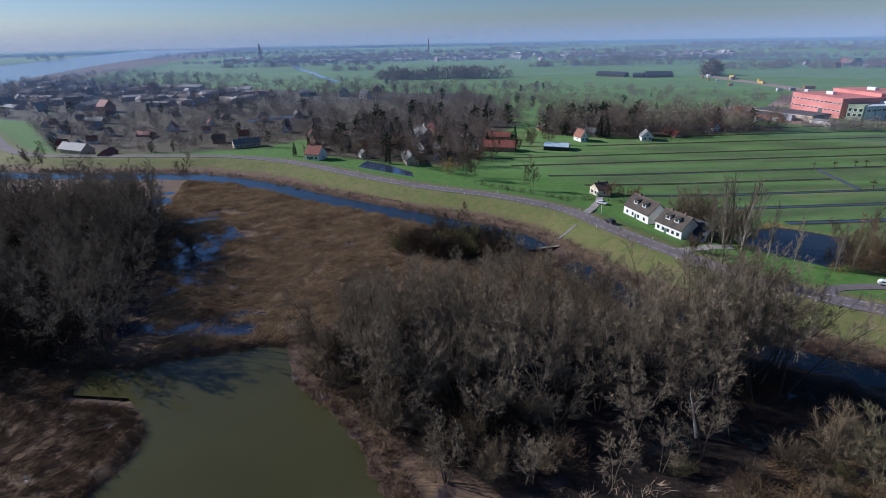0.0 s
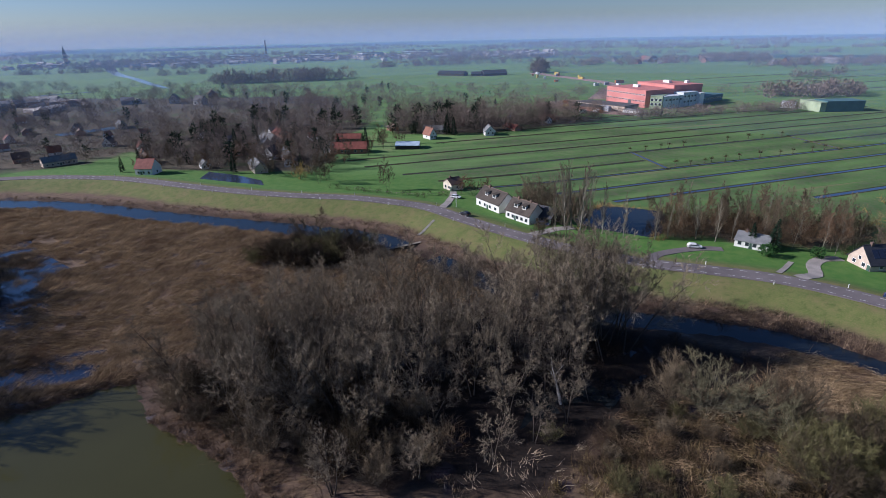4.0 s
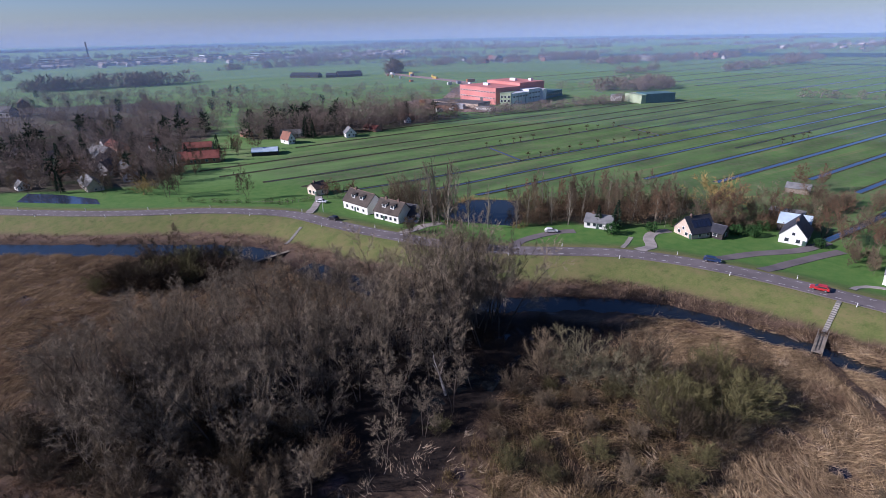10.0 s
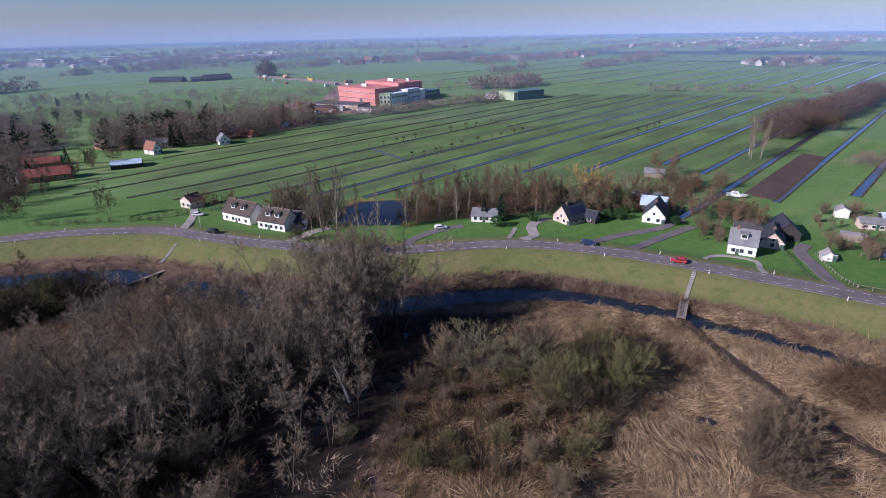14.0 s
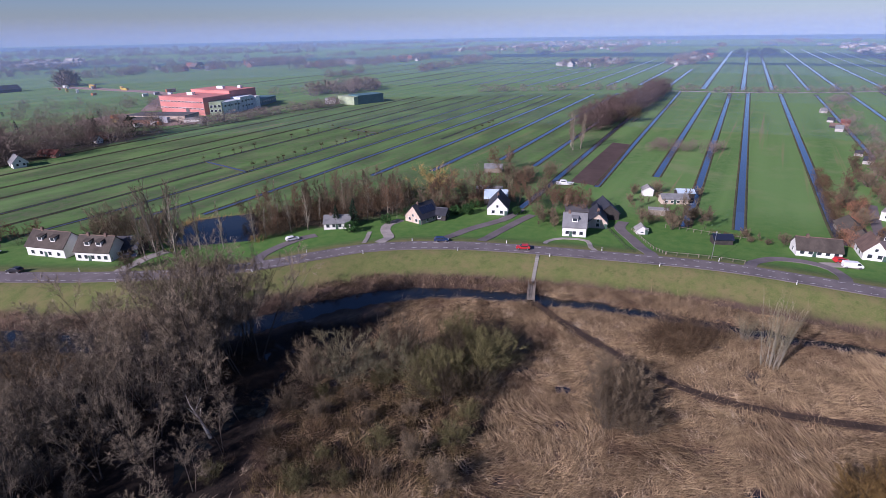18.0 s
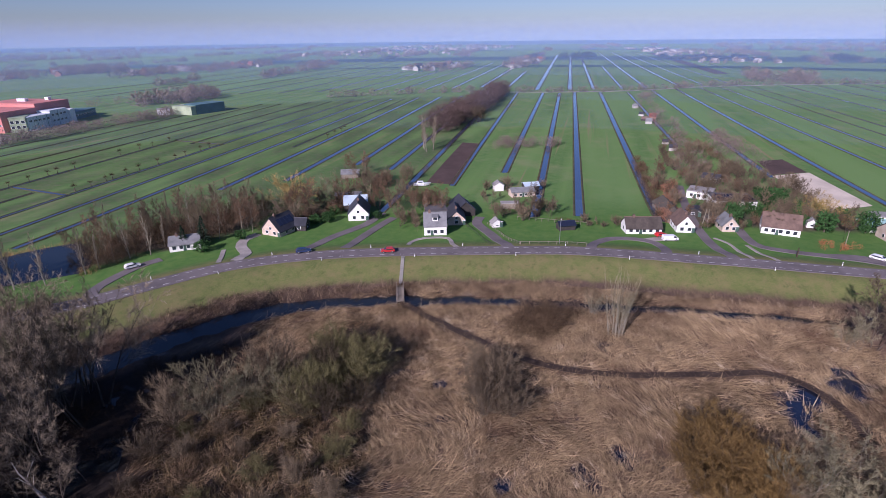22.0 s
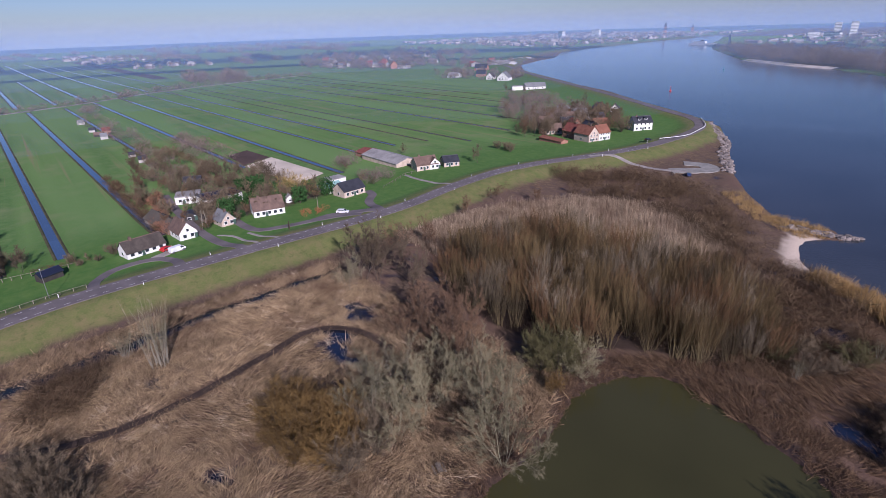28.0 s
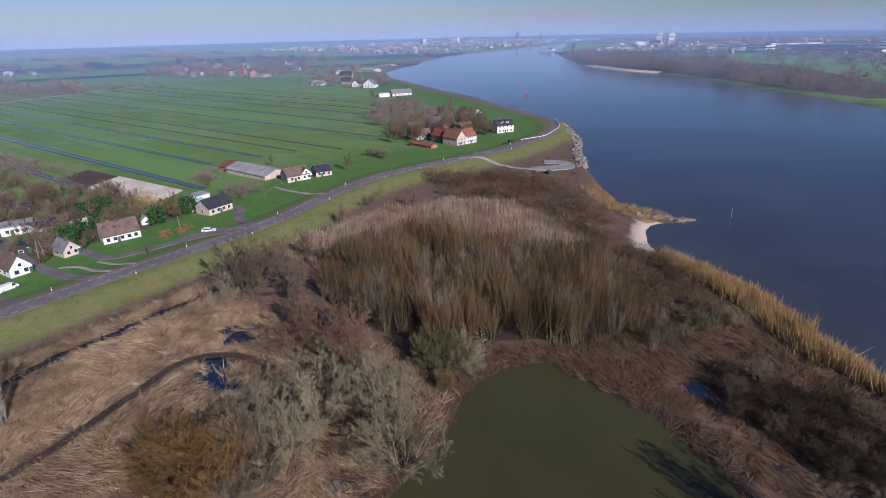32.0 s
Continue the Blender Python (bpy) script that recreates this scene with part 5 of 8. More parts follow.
def reed_bed(loop, count, low, tall, tufts, material, label, seed, tidy_away=True):
    spots = scatter(loop, count, seed, 0.02)
    x, y = spots[:, 0], spots[:, 1]
    z, d, polder, *_ = land(x, y)
    keep = ~polder & (d > 13.5)
    keep &= line_gap(x, y, np.array(WALK, float))[0] > 1.7
    for a, b, u, v in PUDDLES:
        keep &= np.hypot((x - a) / u, (y - b) / v) + 0.7 * rough_noise(x, y, 3.5, 44) > 0.75
    scrub = inside(x, y, np.array([(34, 66), (42, 48), (52, 30), (68, 32), (80, 46), (72, 58), (60, 70), (50, 76)], float))
    keep &= ~scrub | (np.random.RandomState(seed + 7).rand(len(x)) < 0.4)
    keep &= ~inside(x, y, np.array([(10, 70), (20, 52), (30, 46), (40, 52), (48, 64), (44, 74), (24, 72)], float))
    if tidy_away:
        keep &= bareness(x, y) + np.random.RandomState(seed).uniform(-0.3, 0.3, len(x)) > -0.66
    spots = spots[keep]
    x, y = spots[:, 0], spots[:, 1]
    comb = 2.2 * rough_noise(x, y, 40, 33) + 1.4 * rough_noise(x, y, 7, 34) + np.random.RandomState(seed + 3).normal(0, 0.35, len(x)) - 0.6
    size = np.random.RandomState(seed + 1).uniform(low, tall, len(spots)) * (1 + 0.35 * rough_noise(x, y, 6, 35))
    return joined("reeds", spots, tufts, size, material, label, "reeds", seed + 2, 1.0, comb)


reed_bed([(14, 62), (24, 40), (42, 14), (52, -12), (46, -40), (47, -56), (53, -68), (80, -70), (112, -64), (136, -62), (134, 10), (124, 46), (112, 62), (96, 74), (80, 66), (60, 68)], 35000, 1.0, 2.2, FLAT, REED, "flattened dry reed bed beside the boardwalk", 200)
reed_bed([(-40, 104), (-20, 118), (20, 122), (44, 112), (40, 140), (24, 160), (-20, 194), (-60, 222), (-104, 250), (-130, 256), (-112, 190), (-92, 150), (-80, 122), (-66, 102)], 30000, 1.0, 2.1, FLAT, REED_NORTH, "flattened dry reed bed north of the wood", 201)
reed_bed([(140, -90), (140, -140), (124, -168), (96, -182), (66, -168), (60, -140), (84, -132), (110, -122), (118, -90)], 7500, 1.5, 3.0, FLAT[:4] + UPRIGHT, REED_PALE, "pale flattened reeds behind the osier bed", 202)
reed_bed([(28, -86), (14, -82), (2, -76), (-30, -74), (-30, -100), (-12, -114), (10, -140), (28, -150), (44, -150), (36, -100), (52, -84), (46, -82)], 9000, 0.9, 2.0, FLAT, REED_DARK, "trampled brown reed on the spit", 203)
reed_bed([(-112, 74), (-104, 40), (-62, 40), (-57, 62), (-58, 82), (-78, 86), (-80, 96), (-104, 104)], 9000, 0.8, 1.6, FLAT, REED_DARK, "dark trampled reed at the pond's corner", 204)
reed_bed([(-16, -113), (0, -122), (14, -136), (28, -147), (41, -153), (38, -158), (26, -154.5), (9, -145), (-5, -130), (-18, -120), (-60, -74), (-54, -66)], 14000, 2.2, 3.4, UPRIGHT, REED_GOLD, "tall golden reeds fringing the river", 205, False)
reed_bed([(52, -182), (46, -190), (50, -198), (68, -198), (86, -219), (92, -212), (70, -190)], 1000, 0.8, 1.7, UPRIGHT, REED_GOLD, "golden reeds on the groyne's root", 206, False)
# rough fringes under the dike and tussocks at the wood's edge
FRINGE = tone("bank_reed", (0.07, 0.047, 0.036), (0.34, 0.25, 0.155), (0.075, 0.05, 0.042), 0.2)
TUSSOCK = tone("golden_tussock", (0.075, 0.052, 0.022), (0.25, 0.19, 0.085), (0.065, 0.044, 0.023), 0.15)
reed_bed([(50, 138), (62, 122), (76, 108), (92, 100), (106, 88), (118, 68), (126, 42), (133, 10), (137, -40), (140, -66), (132, -66), (131, -20), (125, 20), (119, 46), (110, 66), (98, 82), (76, 97), (58, 114), (46, 132)], 9000, 0.8, 1.9, FLAT + UPRIGHT, FRINGE, "rough brown reed fringe between creek and dike", 207, False)
reed_bed([(-220, 286), (-128, 276), (-90, 258), (-50, 232), (-10, 206), (26, 184), (46, 160), (52, 138), (44, 138), (32, 162), (16, 179), (-16, 200), (-58, 227), (-98, 253), (-130, 267), (-220, 275)], 7000, 0.8, 1.7, FLAT + UPRIGHT, FRINGE, "rough brown reed fringe along the pale creek", 208, False)
tuft = scatter([(20, 52), (34, 44), (50, 28), (66, 30), (80, 46), (72, 58), (58, 66), (46, 62), (34, 56)], 2600, 209, 0.05)
tuft = tuft[rough_noise(tuft[:, 0], tuft[:, 1], 4, 62, 2) > 0.05]
joined("reeds", tuft, UPRIGHT + FLAT[:3], np.random.RandomState(210).uniform(1.0, 2.2, len(tuft)), TUSSOCK, "golden-brown grass tussocks at the edge of the wood", "reeds", 211)
# bright straw lying in swathes and clumps over the bed
REED_STRAW = tone("straw", (0.42, 0.33, 0.21), (0.74, 0.6, 0.42), None, 0.2)
straw = scatter([(14, 62), (24, 40), (42, 14), (52, -12), (46, -40), (47, -56), (80, -70), (112, -64), (136, -62), (134, 10), (124, 46), (112, 62), (92, 56), (60, 62)], 9000, 260, 0.05)
straw = straw[(rough_noise(straw[:, 0], straw[:, 1], 5, 61, 3) > 0.42) & (line_gap(straw[:, 0], straw[:, 1], np.array(WALK, float))[0] > 1.8) & (land(straw[:, 0], straw[:, 1])[1] > 15)]
joined("reeds", straw, FLAT, np.random.RandomState(262).uniform(1.0, 2.0, len(straw)), REED_STRAW, "bright straw-coloured swathes of lying reed", "reeds", 263, 1.0, 2.2 * rough_noise(straw[:, 0], straw[:, 1], 30, 33) + 0.9)
# rank growth round the pond
rim_rng = np.random.RandomState(240)
rim_pts = np.array([(q.x, q.y) for q in smooth_line(POND_EDGE[:12] + POND_EDGE[17:], 0.5)])
rim = np.repeat(rim_pts, 14, axis=0) + rim_rng.normal(0, 3.2, (len(rim_pts) * 14, 2))
rim_z = land(rim[:, 0], rim[:, 1])[0]
rim = np.column_stack([rim, rim_z])[(rim_z > 0.04) & ~((rim[:, 0] > -40) & (rim[:, 0] < 40) & (rim[:, 1] > -70) & (rim[:, 1] < 50))]
joined("reeds", rim, FLAT + UPRIGHT[:2], rim_rng.uniform(0.6, 1.6, len(rim)), REED_DARK, "dark trampled reed and sedge round the pond", "reeds", 241)

# ---- buildings ----
PLASTER = surface("white_plaster", (0.66, 0.65, 0.61), (0.74, 0.73, 0.69), 4.0, 0.4, 0.85, 0.15, depth=0.01, dirt=(0.62, 0.6, 0.55))
CREAM = surface("cream_plaster", (0.62, 0.54, 0.4), (0.7, 0.62, 0.48), 4.0, 0.4)
BRICK = surface("red_brick", (0.3, 0.15, 0.1), (0.42, 0.24, 0.17), 7.0, 0.4, 0.9, 0.4, depth=0.02)
PALE_BRICK = surface("pale_brick", (0.5, 0.4, 0.31), (0.6, 0.5, 0.4), 7.0, 0.4, 0.9, 0.3, depth=0.02)
WORKS_RED = surface("works_red_cladding", (0.52, 0.2, 0.17), (0.6, 0.26, 0.22), 0.8, 0.05, 0.7, 0.1, dirt=(0.42, 0.15, 0.125))
WORKS_GREY = surface("works_grey_cladding", (0.66, 0.7, 0.72), (0.74, 0.77, 0.78), 0.8, 0.05, 0.6, 0.1)
WORKS_TEAL = surface("teal_cladding", (0.08, 0.16, 0.17), (0.11, 0.21, 0.21), 1.0, 0.1, 0.6, 0.1)
WORKS_GREEN = surface("pale_green_cladding", (0.32, 0.38, 0.24), (0.4, 0.46, 0.3), 1.0, 0.1, 0.6, 0.1)
THATCH = surface("thatch", (0.06, 0.05, 0.042), (0.105, 0.088, 0.07), 5.0, 0.4, 0.95, 0.6)
TILE_DARK = surface("dark_tiles", (0.035, 0.037, 0.045), (0.06, 0.06, 0.07), 6.0, 0.5, 0.55, 0.4, depth=0.03)
TILE_GREY = surface("grey_tiles", (0.17, 0.175, 0.175), (0.24, 0.24, 0.235), 6.0, 0.5, 0.7, 0.4, depth=0.03)
TILE_RED = surface("red_tiles", (0.2, 0.062, 0.045), (0.28, 0.1, 0.07), 6.0, 0.5, 0.75, 0.4, depth=0.03)
TILE_ORANGE = surface("orange_tiles", (0.2, 0.085, 0.052), (0.28, 0.125, 0.078), 6.0, 0.5, 0.75, 0.4, depth=0.03)
MOSSY = surface("mossy_tiles", (0.085, 0.075, 0.058), (0.14, 0.115, 0.09), 4.0, 0.3, 0.9, 0.5, depth=0.03)
TILE_BROWN = surface("brown_tiles", (0.13, 0.088, 0.068), (0.2, 0.135, 0.1), 6.0, 0.5, 0.75, 0.4, depth=0.03)
SHEET = surface("roof_sheeting", (0.3, 0.285, 0.265), (0.38, 0.365, 0.34), 3.0, 0.2, 0.85, 0.2, dirt=(0.2, 0.19, 0.18))
SHEET_BLUE = surface("pale_blue_sheeting", (0.45, 0.56, 0.64), (0.55, 0.64, 0.7), 3.0, 0.2, 0.4, 0.2)
SHEET_TEAL = surface("teal_sheeting", (0.3, 0.5, 0.46), (0.4, 0.6, 0.55), 3.0, 0.2, 0.5, 0.2)
FELT = surface("roof_felt", (0.09, 0.085, 0.085), (0.14, 0.13, 0.13), 3.0, 0.2, 0.9, 0.2)
TRIM = surface("white_trim", (0.78, 0.78, 0.76), (0.82, 0.82, 0.8), 8.0, 1.0, 0.5, 0.0)
DOOR_GREEN = surface("door_paint", (0.05, 0.09, 0.07), (0.07, 0.12, 0.09), 5.0, 1.0, 0.4, 0.0)
TIMBER = surface("tarred_timber", (0.04, 0.036, 0.033), (0.07, 0.06, 0.052), 5.0, 0.6, 0.85, 0.3)
OLD_WOOD = surface("weathered_wood", (0.2, 0.17, 0.13), (0.29, 0.25, 0.2), 6.0, 0.6, 0.9, 0.3)
DARK_WOOD = surface("wet_planks", (0.045, 0.03, 0.02), (0.085, 0.058, 0.04), 6.0, 0.4, 0.85, 0.3)


def glass_surface(name, tint, rough):
    m, n, l, p = shader(name)
    p.inputs["Base Color"].default_value = (*tint, 1)
    p.inputs["Roughness"].default_value, p.inputs["Specular IOR Level"].default_value = rough, 0.8
    return m


GLASS = glass_surface("window_glass", (0.03, 0.036, 0.045), 0.08)
SOLAR = glass_surface("solar_cells", (0.018, 0.022, 0.04), 0.15)


def lot(a, b):
    """The place of a building whose front runs from a to b, with its back to the left of that way."""
    way = Vector((b[0] - a[0], b[1] - a[1]))
    turn = math.degrees(math.atan2(way.y, way.x))
    return way.length, turn


def window(parent, x, z, w, h, wall="front", y=0.0):
    """A window with frame and pane on the front (y), or on the left or right end wall (x)."""
    f, g = Shape(), Shape()
    if wall == "front":
        f.box(x - w / 2, y - 0.07, z, x + w / 2, y + 0.03, z + h)
        g.box(x - w / 2 + 0.1, y - 0.09, z + 0.1, x + w / 2 - 0.1, y - 0.04, z + h - 0.1)
    else:
        s = 1 if wall == "right" else -1
        f.box(min(y, y + s * 0.07), x - w / 2, z, max(y, y + s * 0.07), x + w / 2, z + h)
        g.box(min(y + s * 0.05, y + s * 0.09), x - w / 2 + 0.1, z + 0.1, max(y + s * 0.05, y + s * 0.09), x + w / 2 - 0.1, z + h - 0.1)
    fr = part("window", f, TRIM, parent)
    part("pane", g, GLASS, fr, "dark reflecting pane")
    return fr


def solar_panels(parent, x0, x1, y0, z0, y1, z1, nx, ny):
    """Rows of panels on a slope that rises from (y0, z0) to (y1, z1)."""
    way = Vector((0, y1 - y0, z1 - z0))
    up = Vector((0, -(z1 - z0), y1 - y0)).normalized() * 0.08
    if up.z < 0:
        up = -up
    for i in range(nx):
        for j in range(ny):
            xa, xb = x0 + (x1 - x0) * (i + 0.04) / nx, x0 + (x1 - x0) * (i + 0.96) / nx
            s = Vector((0, y0, z0))
            p, q = s + way * ((j + 0.03) / ny), s + way * ((j + 0.97) / ny)
            verts = [(xx, v.y, v.z) for v in (p, q) for xx in (xa, xb)] + [(xx, v.y + up.y, v.z + up.z) for v in (p, q) for xx in (xa, xb)]
            part("solar_panel", Shape().add(verts, [(0, 1, 3, 2), (4, 6, 7, 5), (0, 4, 5, 1), (2, 3, 7, 6), (0, 2, 6, 4), (1, 5, 7, 3)]), SOLAR, parent, "dark blue solar panel")


def house(a, b, depth, eave, ridge, wall, roof, label, along=True, dormers=0, front=3, chimney=1, end_windows=1, door=True, hip=0.0, name="house", category="house", group="", overhang=0.4, z=None, solar=None, flat=False):
    """A gabled house. along: the ridge runs along the front; otherwise a gable faces the front."""
    long, turn = lot(a, b)
    if z is None:
        n = Vector((-(b[1] - a[1]), b[0] - a[0])).normalized() * depth
        z = min(high(*a), high(*b), high(a[0] + n.x, a[1] + n.y), high(b[0] + n.x, b[1] + n.y))
    ob = thing(name, pose(a[0], a[1], z, 0, 0, turn), label, category, group)
    span, run = (depth, long) if along else (long, depth)
    axis = "x" if along else "y"
    walls = Shape()
    if flat:
        walls.box(0, 0, -0.6, long, depth, ridge)
        part("wall", walls, wall, ob)
        part("roof", Shape().box(-0.15, -0.15, ridge, long + 0.15, depth + 0.15, ridge + 0.25), roof, ob, "flat roof")
    else:
        walls.prism([(0, -0.6), (span, -0.6), (span, eave), (span / 2, ridge), (0, eave)], axis, 0, run)
        part("wall", walls, wall, ob)
        k = (ridge - eave) / (span / 2)
        t, o = 0.24, overhang
        slopes = Shape()
        for s in (0, 1):
            edge = [(-o, eave - o * k + 0.03), (span / 2, ridge + 0.03), (span / 2, ridge + 0.03 + t), (-o, eave - o * k + 0.03 + t)]
            if s:
                edge = [(span - u, w) for u, w in edge]
            slopes.prism(edge, axis, -o * 0.6, run + o * 0.6)
        rf = part("roof", slopes, roof, ob)
        cap = Shape()
        ends = [(span / 2 - 0.14, ridge + t - 0.04), (span / 2 + 0.14, ridge + t - 0.04), (span / 2 + 0.08, ridge + t + 0.14), (span / 2 - 0.08, ridge + t + 0.14)]
        part("ridge_cap", cap.prism(ends, axis, -o * 0.5, run + o * 0.5), TILE_BROWN if roof is THATCH else roof, rf)
        for d in range(dormers if along else 0):
            x, dy = long * (d + 1) / (dormers + 1), span * 0.22
            zz = eave + k * dy
            dm = part("dormer", Shape().box(x - 0.9, dy - 0.5, zz - 0.6, x + 0.9, dy + 1.9, zz + 1.15), wall, ob)
            part("dormer_roof", Shape().prism([(dy - 0.8, zz + 1.15), (dy + 2.4, zz + 1.55), (dy + 2.4, zz + 1.75), (dy - 0.8, zz + 1.35)], "x", x - 1.1, x + 1.1), roof, dm)
            part("dormer_window", Shape().box(x - 0.65, dy - 0.56, zz + 0.1, x + 0.65, dy - 0.48, zz + 1.0), GLASS, dm, "dark dormer pane")
        for c in range(chimney):
            cx = run * (0.25 + 0.5 * c)
            u = (cx, span / 2) if along else (span / 2, cx)
            ch = part("chimney", Shape().box(u[0] - 0.4, u[1] - 0.35, ridge - 0.6, u[0] + 0.4, u[1] + 0.35, ridge + 1.0), TILE_BROWN, ob)
            part("chimney_pot", Shape().tube([(u[0], u[1], ridge + 1.0), (u[0], u[1], ridge + 1.35)], [0.14, 0.12], 8), TILE_BROWN, ch)
        if solar and along:
            solar_panels(rf, long * solar[0], long * solar[1], span * 0.1, eave + k * span * 0.1 + t + 0.06, span * 0.44, eave + k * span * 0.44 + t + 0.06, solar[2], solar[3])
    hgt = eave if not flat else ridge
    n = front
    for i in range(n):
        x = long * (i + 0.7) / (n + 0.4)
        window(ob, x, 0.9 if hgt > 2.2 else 0.6, min(1.3, long / (n + 1) * 0.7), min(1.35, hgt - 1.1))
    if not along and ridge - eave > 2 and front:
        window(ob, long / 2, eave + 0.15, 1.0, 1.1)
    if hgt > 3.9 and front:
        for i in range(n):
            window(ob, long * (i + 0.7) / (n + 0.4), hgt - 1.4, 1.0, 1.1)
    if door and front:
        x = long * 0.93 if n < 3 else long * (n // 2 + 0.2) / (n + 0.4)
        dr = part("door", Shape().box(x - 0.5, -0.06, 0, x + 0.5, 0.03, 2.05), DOOR_GREEN, ob, "dark painted door")
        part("door_frame", Shape().box(x - 0.62, -0.04, 2.05, x + 0.62, 0.03, 2.2), TRIM, dr)
    for i in range(end_windows):
        for side, y in (("right", long), ("left", 0.0)):
            window(ob, depth * (i + 1) / (end_windows + 1), 0.9, 1.1, min(1.2, hgt - 1.1), side, y)
    return ob


# along the dike, from north to south
house((65.1, 188.8), (69.2, 175), 8, 3.5, 7.2, PLASTER, THATCH, "white cottage with a dark thatched roof and two dormers", dormers=2, front=4)
house((70, 170.5), (74.4, 159.7), 7.5, 3.3, 6.9, PLASTER, THATCH, "low white farmhouse with a dark thatched roof and two dormers", dormers=2, front=5, chimney=2)
house((77.5, 163.5), (81.5, 157.5), 7, 2.5, 5.2, TIMBER, TILE_DARK, "black timber barn beside the thatched farmhouse", front=1, name="barn", category="barn", chimney=0)
house((73.5, 177), (76, 170.5), 7, 2.6, 4.4, TIMBER, SHEET_BLUE, "timber barn with a pale blue sheet roof", front=0, name="barn", category="barn", chimney=0, door=False, end_windows=0)
house((59.6, 217), (61.5, 211), 6, 3.0, 5.0, CREAM, TILE_BROWN, "small cream house beside a clipped hedge", front=2, along=False)
house((126.7, 123.2), (131.8, 115.8), 7, 2.4, 4.1, PLASTER, TILE_GREY, "low bungalow with a grey tiled roof among trees", front=4)
hf = house((148.3, 104), (146.6, 96.2), 9.5, 2.3, 6.4, PALE_BRICK, TILE_DARK, "brick chalet house with a steep black tiled roof", along=False, front=2, end_windows=2)
hf_roof = next(o for o in hf.children if o.name.startswith("roof"))
for k in range(4):
    kk = (6.4 - 2.3) / 3.99
    part("solar_panel", Shape().prism([(7.98 - 1.0, 2.3 + kk * 1.0 + 0.3), (7.98 - 2.9, 2.3 + kk * 2.9 + 0.3), (7.98 - 2.9, 2.3 + kk * 2.9 + 0.38), (7.98 - 1.0, 2.3 + kk * 1.0 + 0.38)], "y", 1.6 + 1.75 * k, 3.2 + 1.75 * k), SOLAR, hf_roof, "dark solar panel on the slope")
house((153.5, 95.5), (154.5, 91), 5, 2.3, 4.0, TIMBER, TILE_DARK, "low black shed beside the chalet house", front=1, name="shed", category="shed", chimney=0, door=False)
house((168.5, 81.3), (171, 74.4), 11, 3.0, 7.0, PLASTER, TILE_DARK, "white house with a tall gable and a dark tiled roof", along=False, front=2, end_windows=2)
house((179.6, 88), (183.2, 79.8), 8, 3.0, 5.2, TIMBER, SHEET_BLUE, "barn with a pale blue corrugated roof", front=0, chimney=0, name="barn", category="barn", door=False, end_windows=0)
house((192, 98), (196, 88), 5, 2.0, 2.6, TIMBER, SHEET, "row of low garden sheds with pale roofs", front=0, chimney=0, name="shed", category="shed", door=False, end_windows=0, flat=True)
house((228, 112), (231, 104), 5, 2.2, 3.6, OLD_WOOD, TILE_GREY, "old wooden hay shed under birches", front=0, chimney=0, name="shed", category="shed", end_windows=0, door=False)
house((159, 49.5), (161.2, 42.4), 7.2, 3.6, 7.0, PLASTER, TILE_GREY, "white house with a grey roof and one dormer", dormers=1, front=3)
house((171.5, 44.6), (173.4, 38.8), 12, 2.5, 5.4, PALE_BRICK, TILE_DARK, "brick farm building with a dark gabled roof", along=False, front=1, chimney=1)
house((182, 44), (185.4, 37.6), 11, 2.8, 5.8, TIMBER, TILE_DARK, "black timber barn with a dark gabled roof", along=False, front=0, chimney=0, name="barn", category="barn", door=False)
house((177, 54), (180, 47), 8, 2.4, 3.2, TIMBER, FELT, "low timber barn with a dark felt roof", front=0, chimney=0, name="barn", category="barn", door=False, end_windows=0, flat=True)
house((172.5, 28.8), (173.9, 25.8), 3, 1.6, 2.9, PLASTER, SHEET, "tiny white garden cabin", front=1, chimney=0, along=False, name="cabin", category="cabin", end_windows=0)
house((222.7, 36.8), (224.2, 33), 4, 2.6, 3.8, PLASTER, SHEET, "white garden cabin with a pale roof", front=0, chimney=0, along=False, name="cabin", category="cabin", door=False, end_windows=0)
house((214.5, 28), (218.8, 19), 5, 2.2, 3.4, PALE_BRICK, TILE_GREY, "low brick outbuilding with a grey roof", front=4, chimney=0, name="outbuilding", category="shed", end_windows=0)
house((226, 24), (228.5, 18), 5, 2.2, 3.0, TIMBER, SHEET_BLUE, "dark shed with a bluish roof", front=0, chimney=0, name="shed", category="shed", door=False, end_windows=0)
house((196.6, 29.7), (198.3, 23), 3, 1.8, 2.2, OLD_WOOD, SHEET, "long low kennel with a pale roof", front=0, chimney=0, name="shed", category="shed", door=False, end_windows=0, flat=True)
house((174.3, 6.1), (176.6, 0.9), 3.4, 1.9, 2.8, TIMBER, SOLAR, "dark shed with a blue-black roof behind the lawn", front=0, chimney=0, name="shed", category="shed", door=False, end_windows=0)
house((176.4, -15.6), (179, -27), 6.5, 2.3, 5.0, PLASTER, THATCH, "long low white cottage with a brown thatched roof", front=5, chimney=1)
house((182.4, -32), (183, -37.7), 9.5, 2.8, 6.0, PLASTER, TILE_BROWN, "white gabled house with a brown roof beside a lane", along=False, front=2, end_windows=2)
house((193, -30.6), (194, -37.4), 22, 2.0, 4.3, OLD_WOOD, MOSSY, "long barn with a mossy brown roof", along=False, front=0, chimney=0, name="barn", category="barn", door=False, end_windows=0)
house((186.9, -47), (187.6, -52), 7, 2.3, 5.0, PALE_BRICK, TILE_GREY, "small pale brick house with a gable", along=False, front=2)
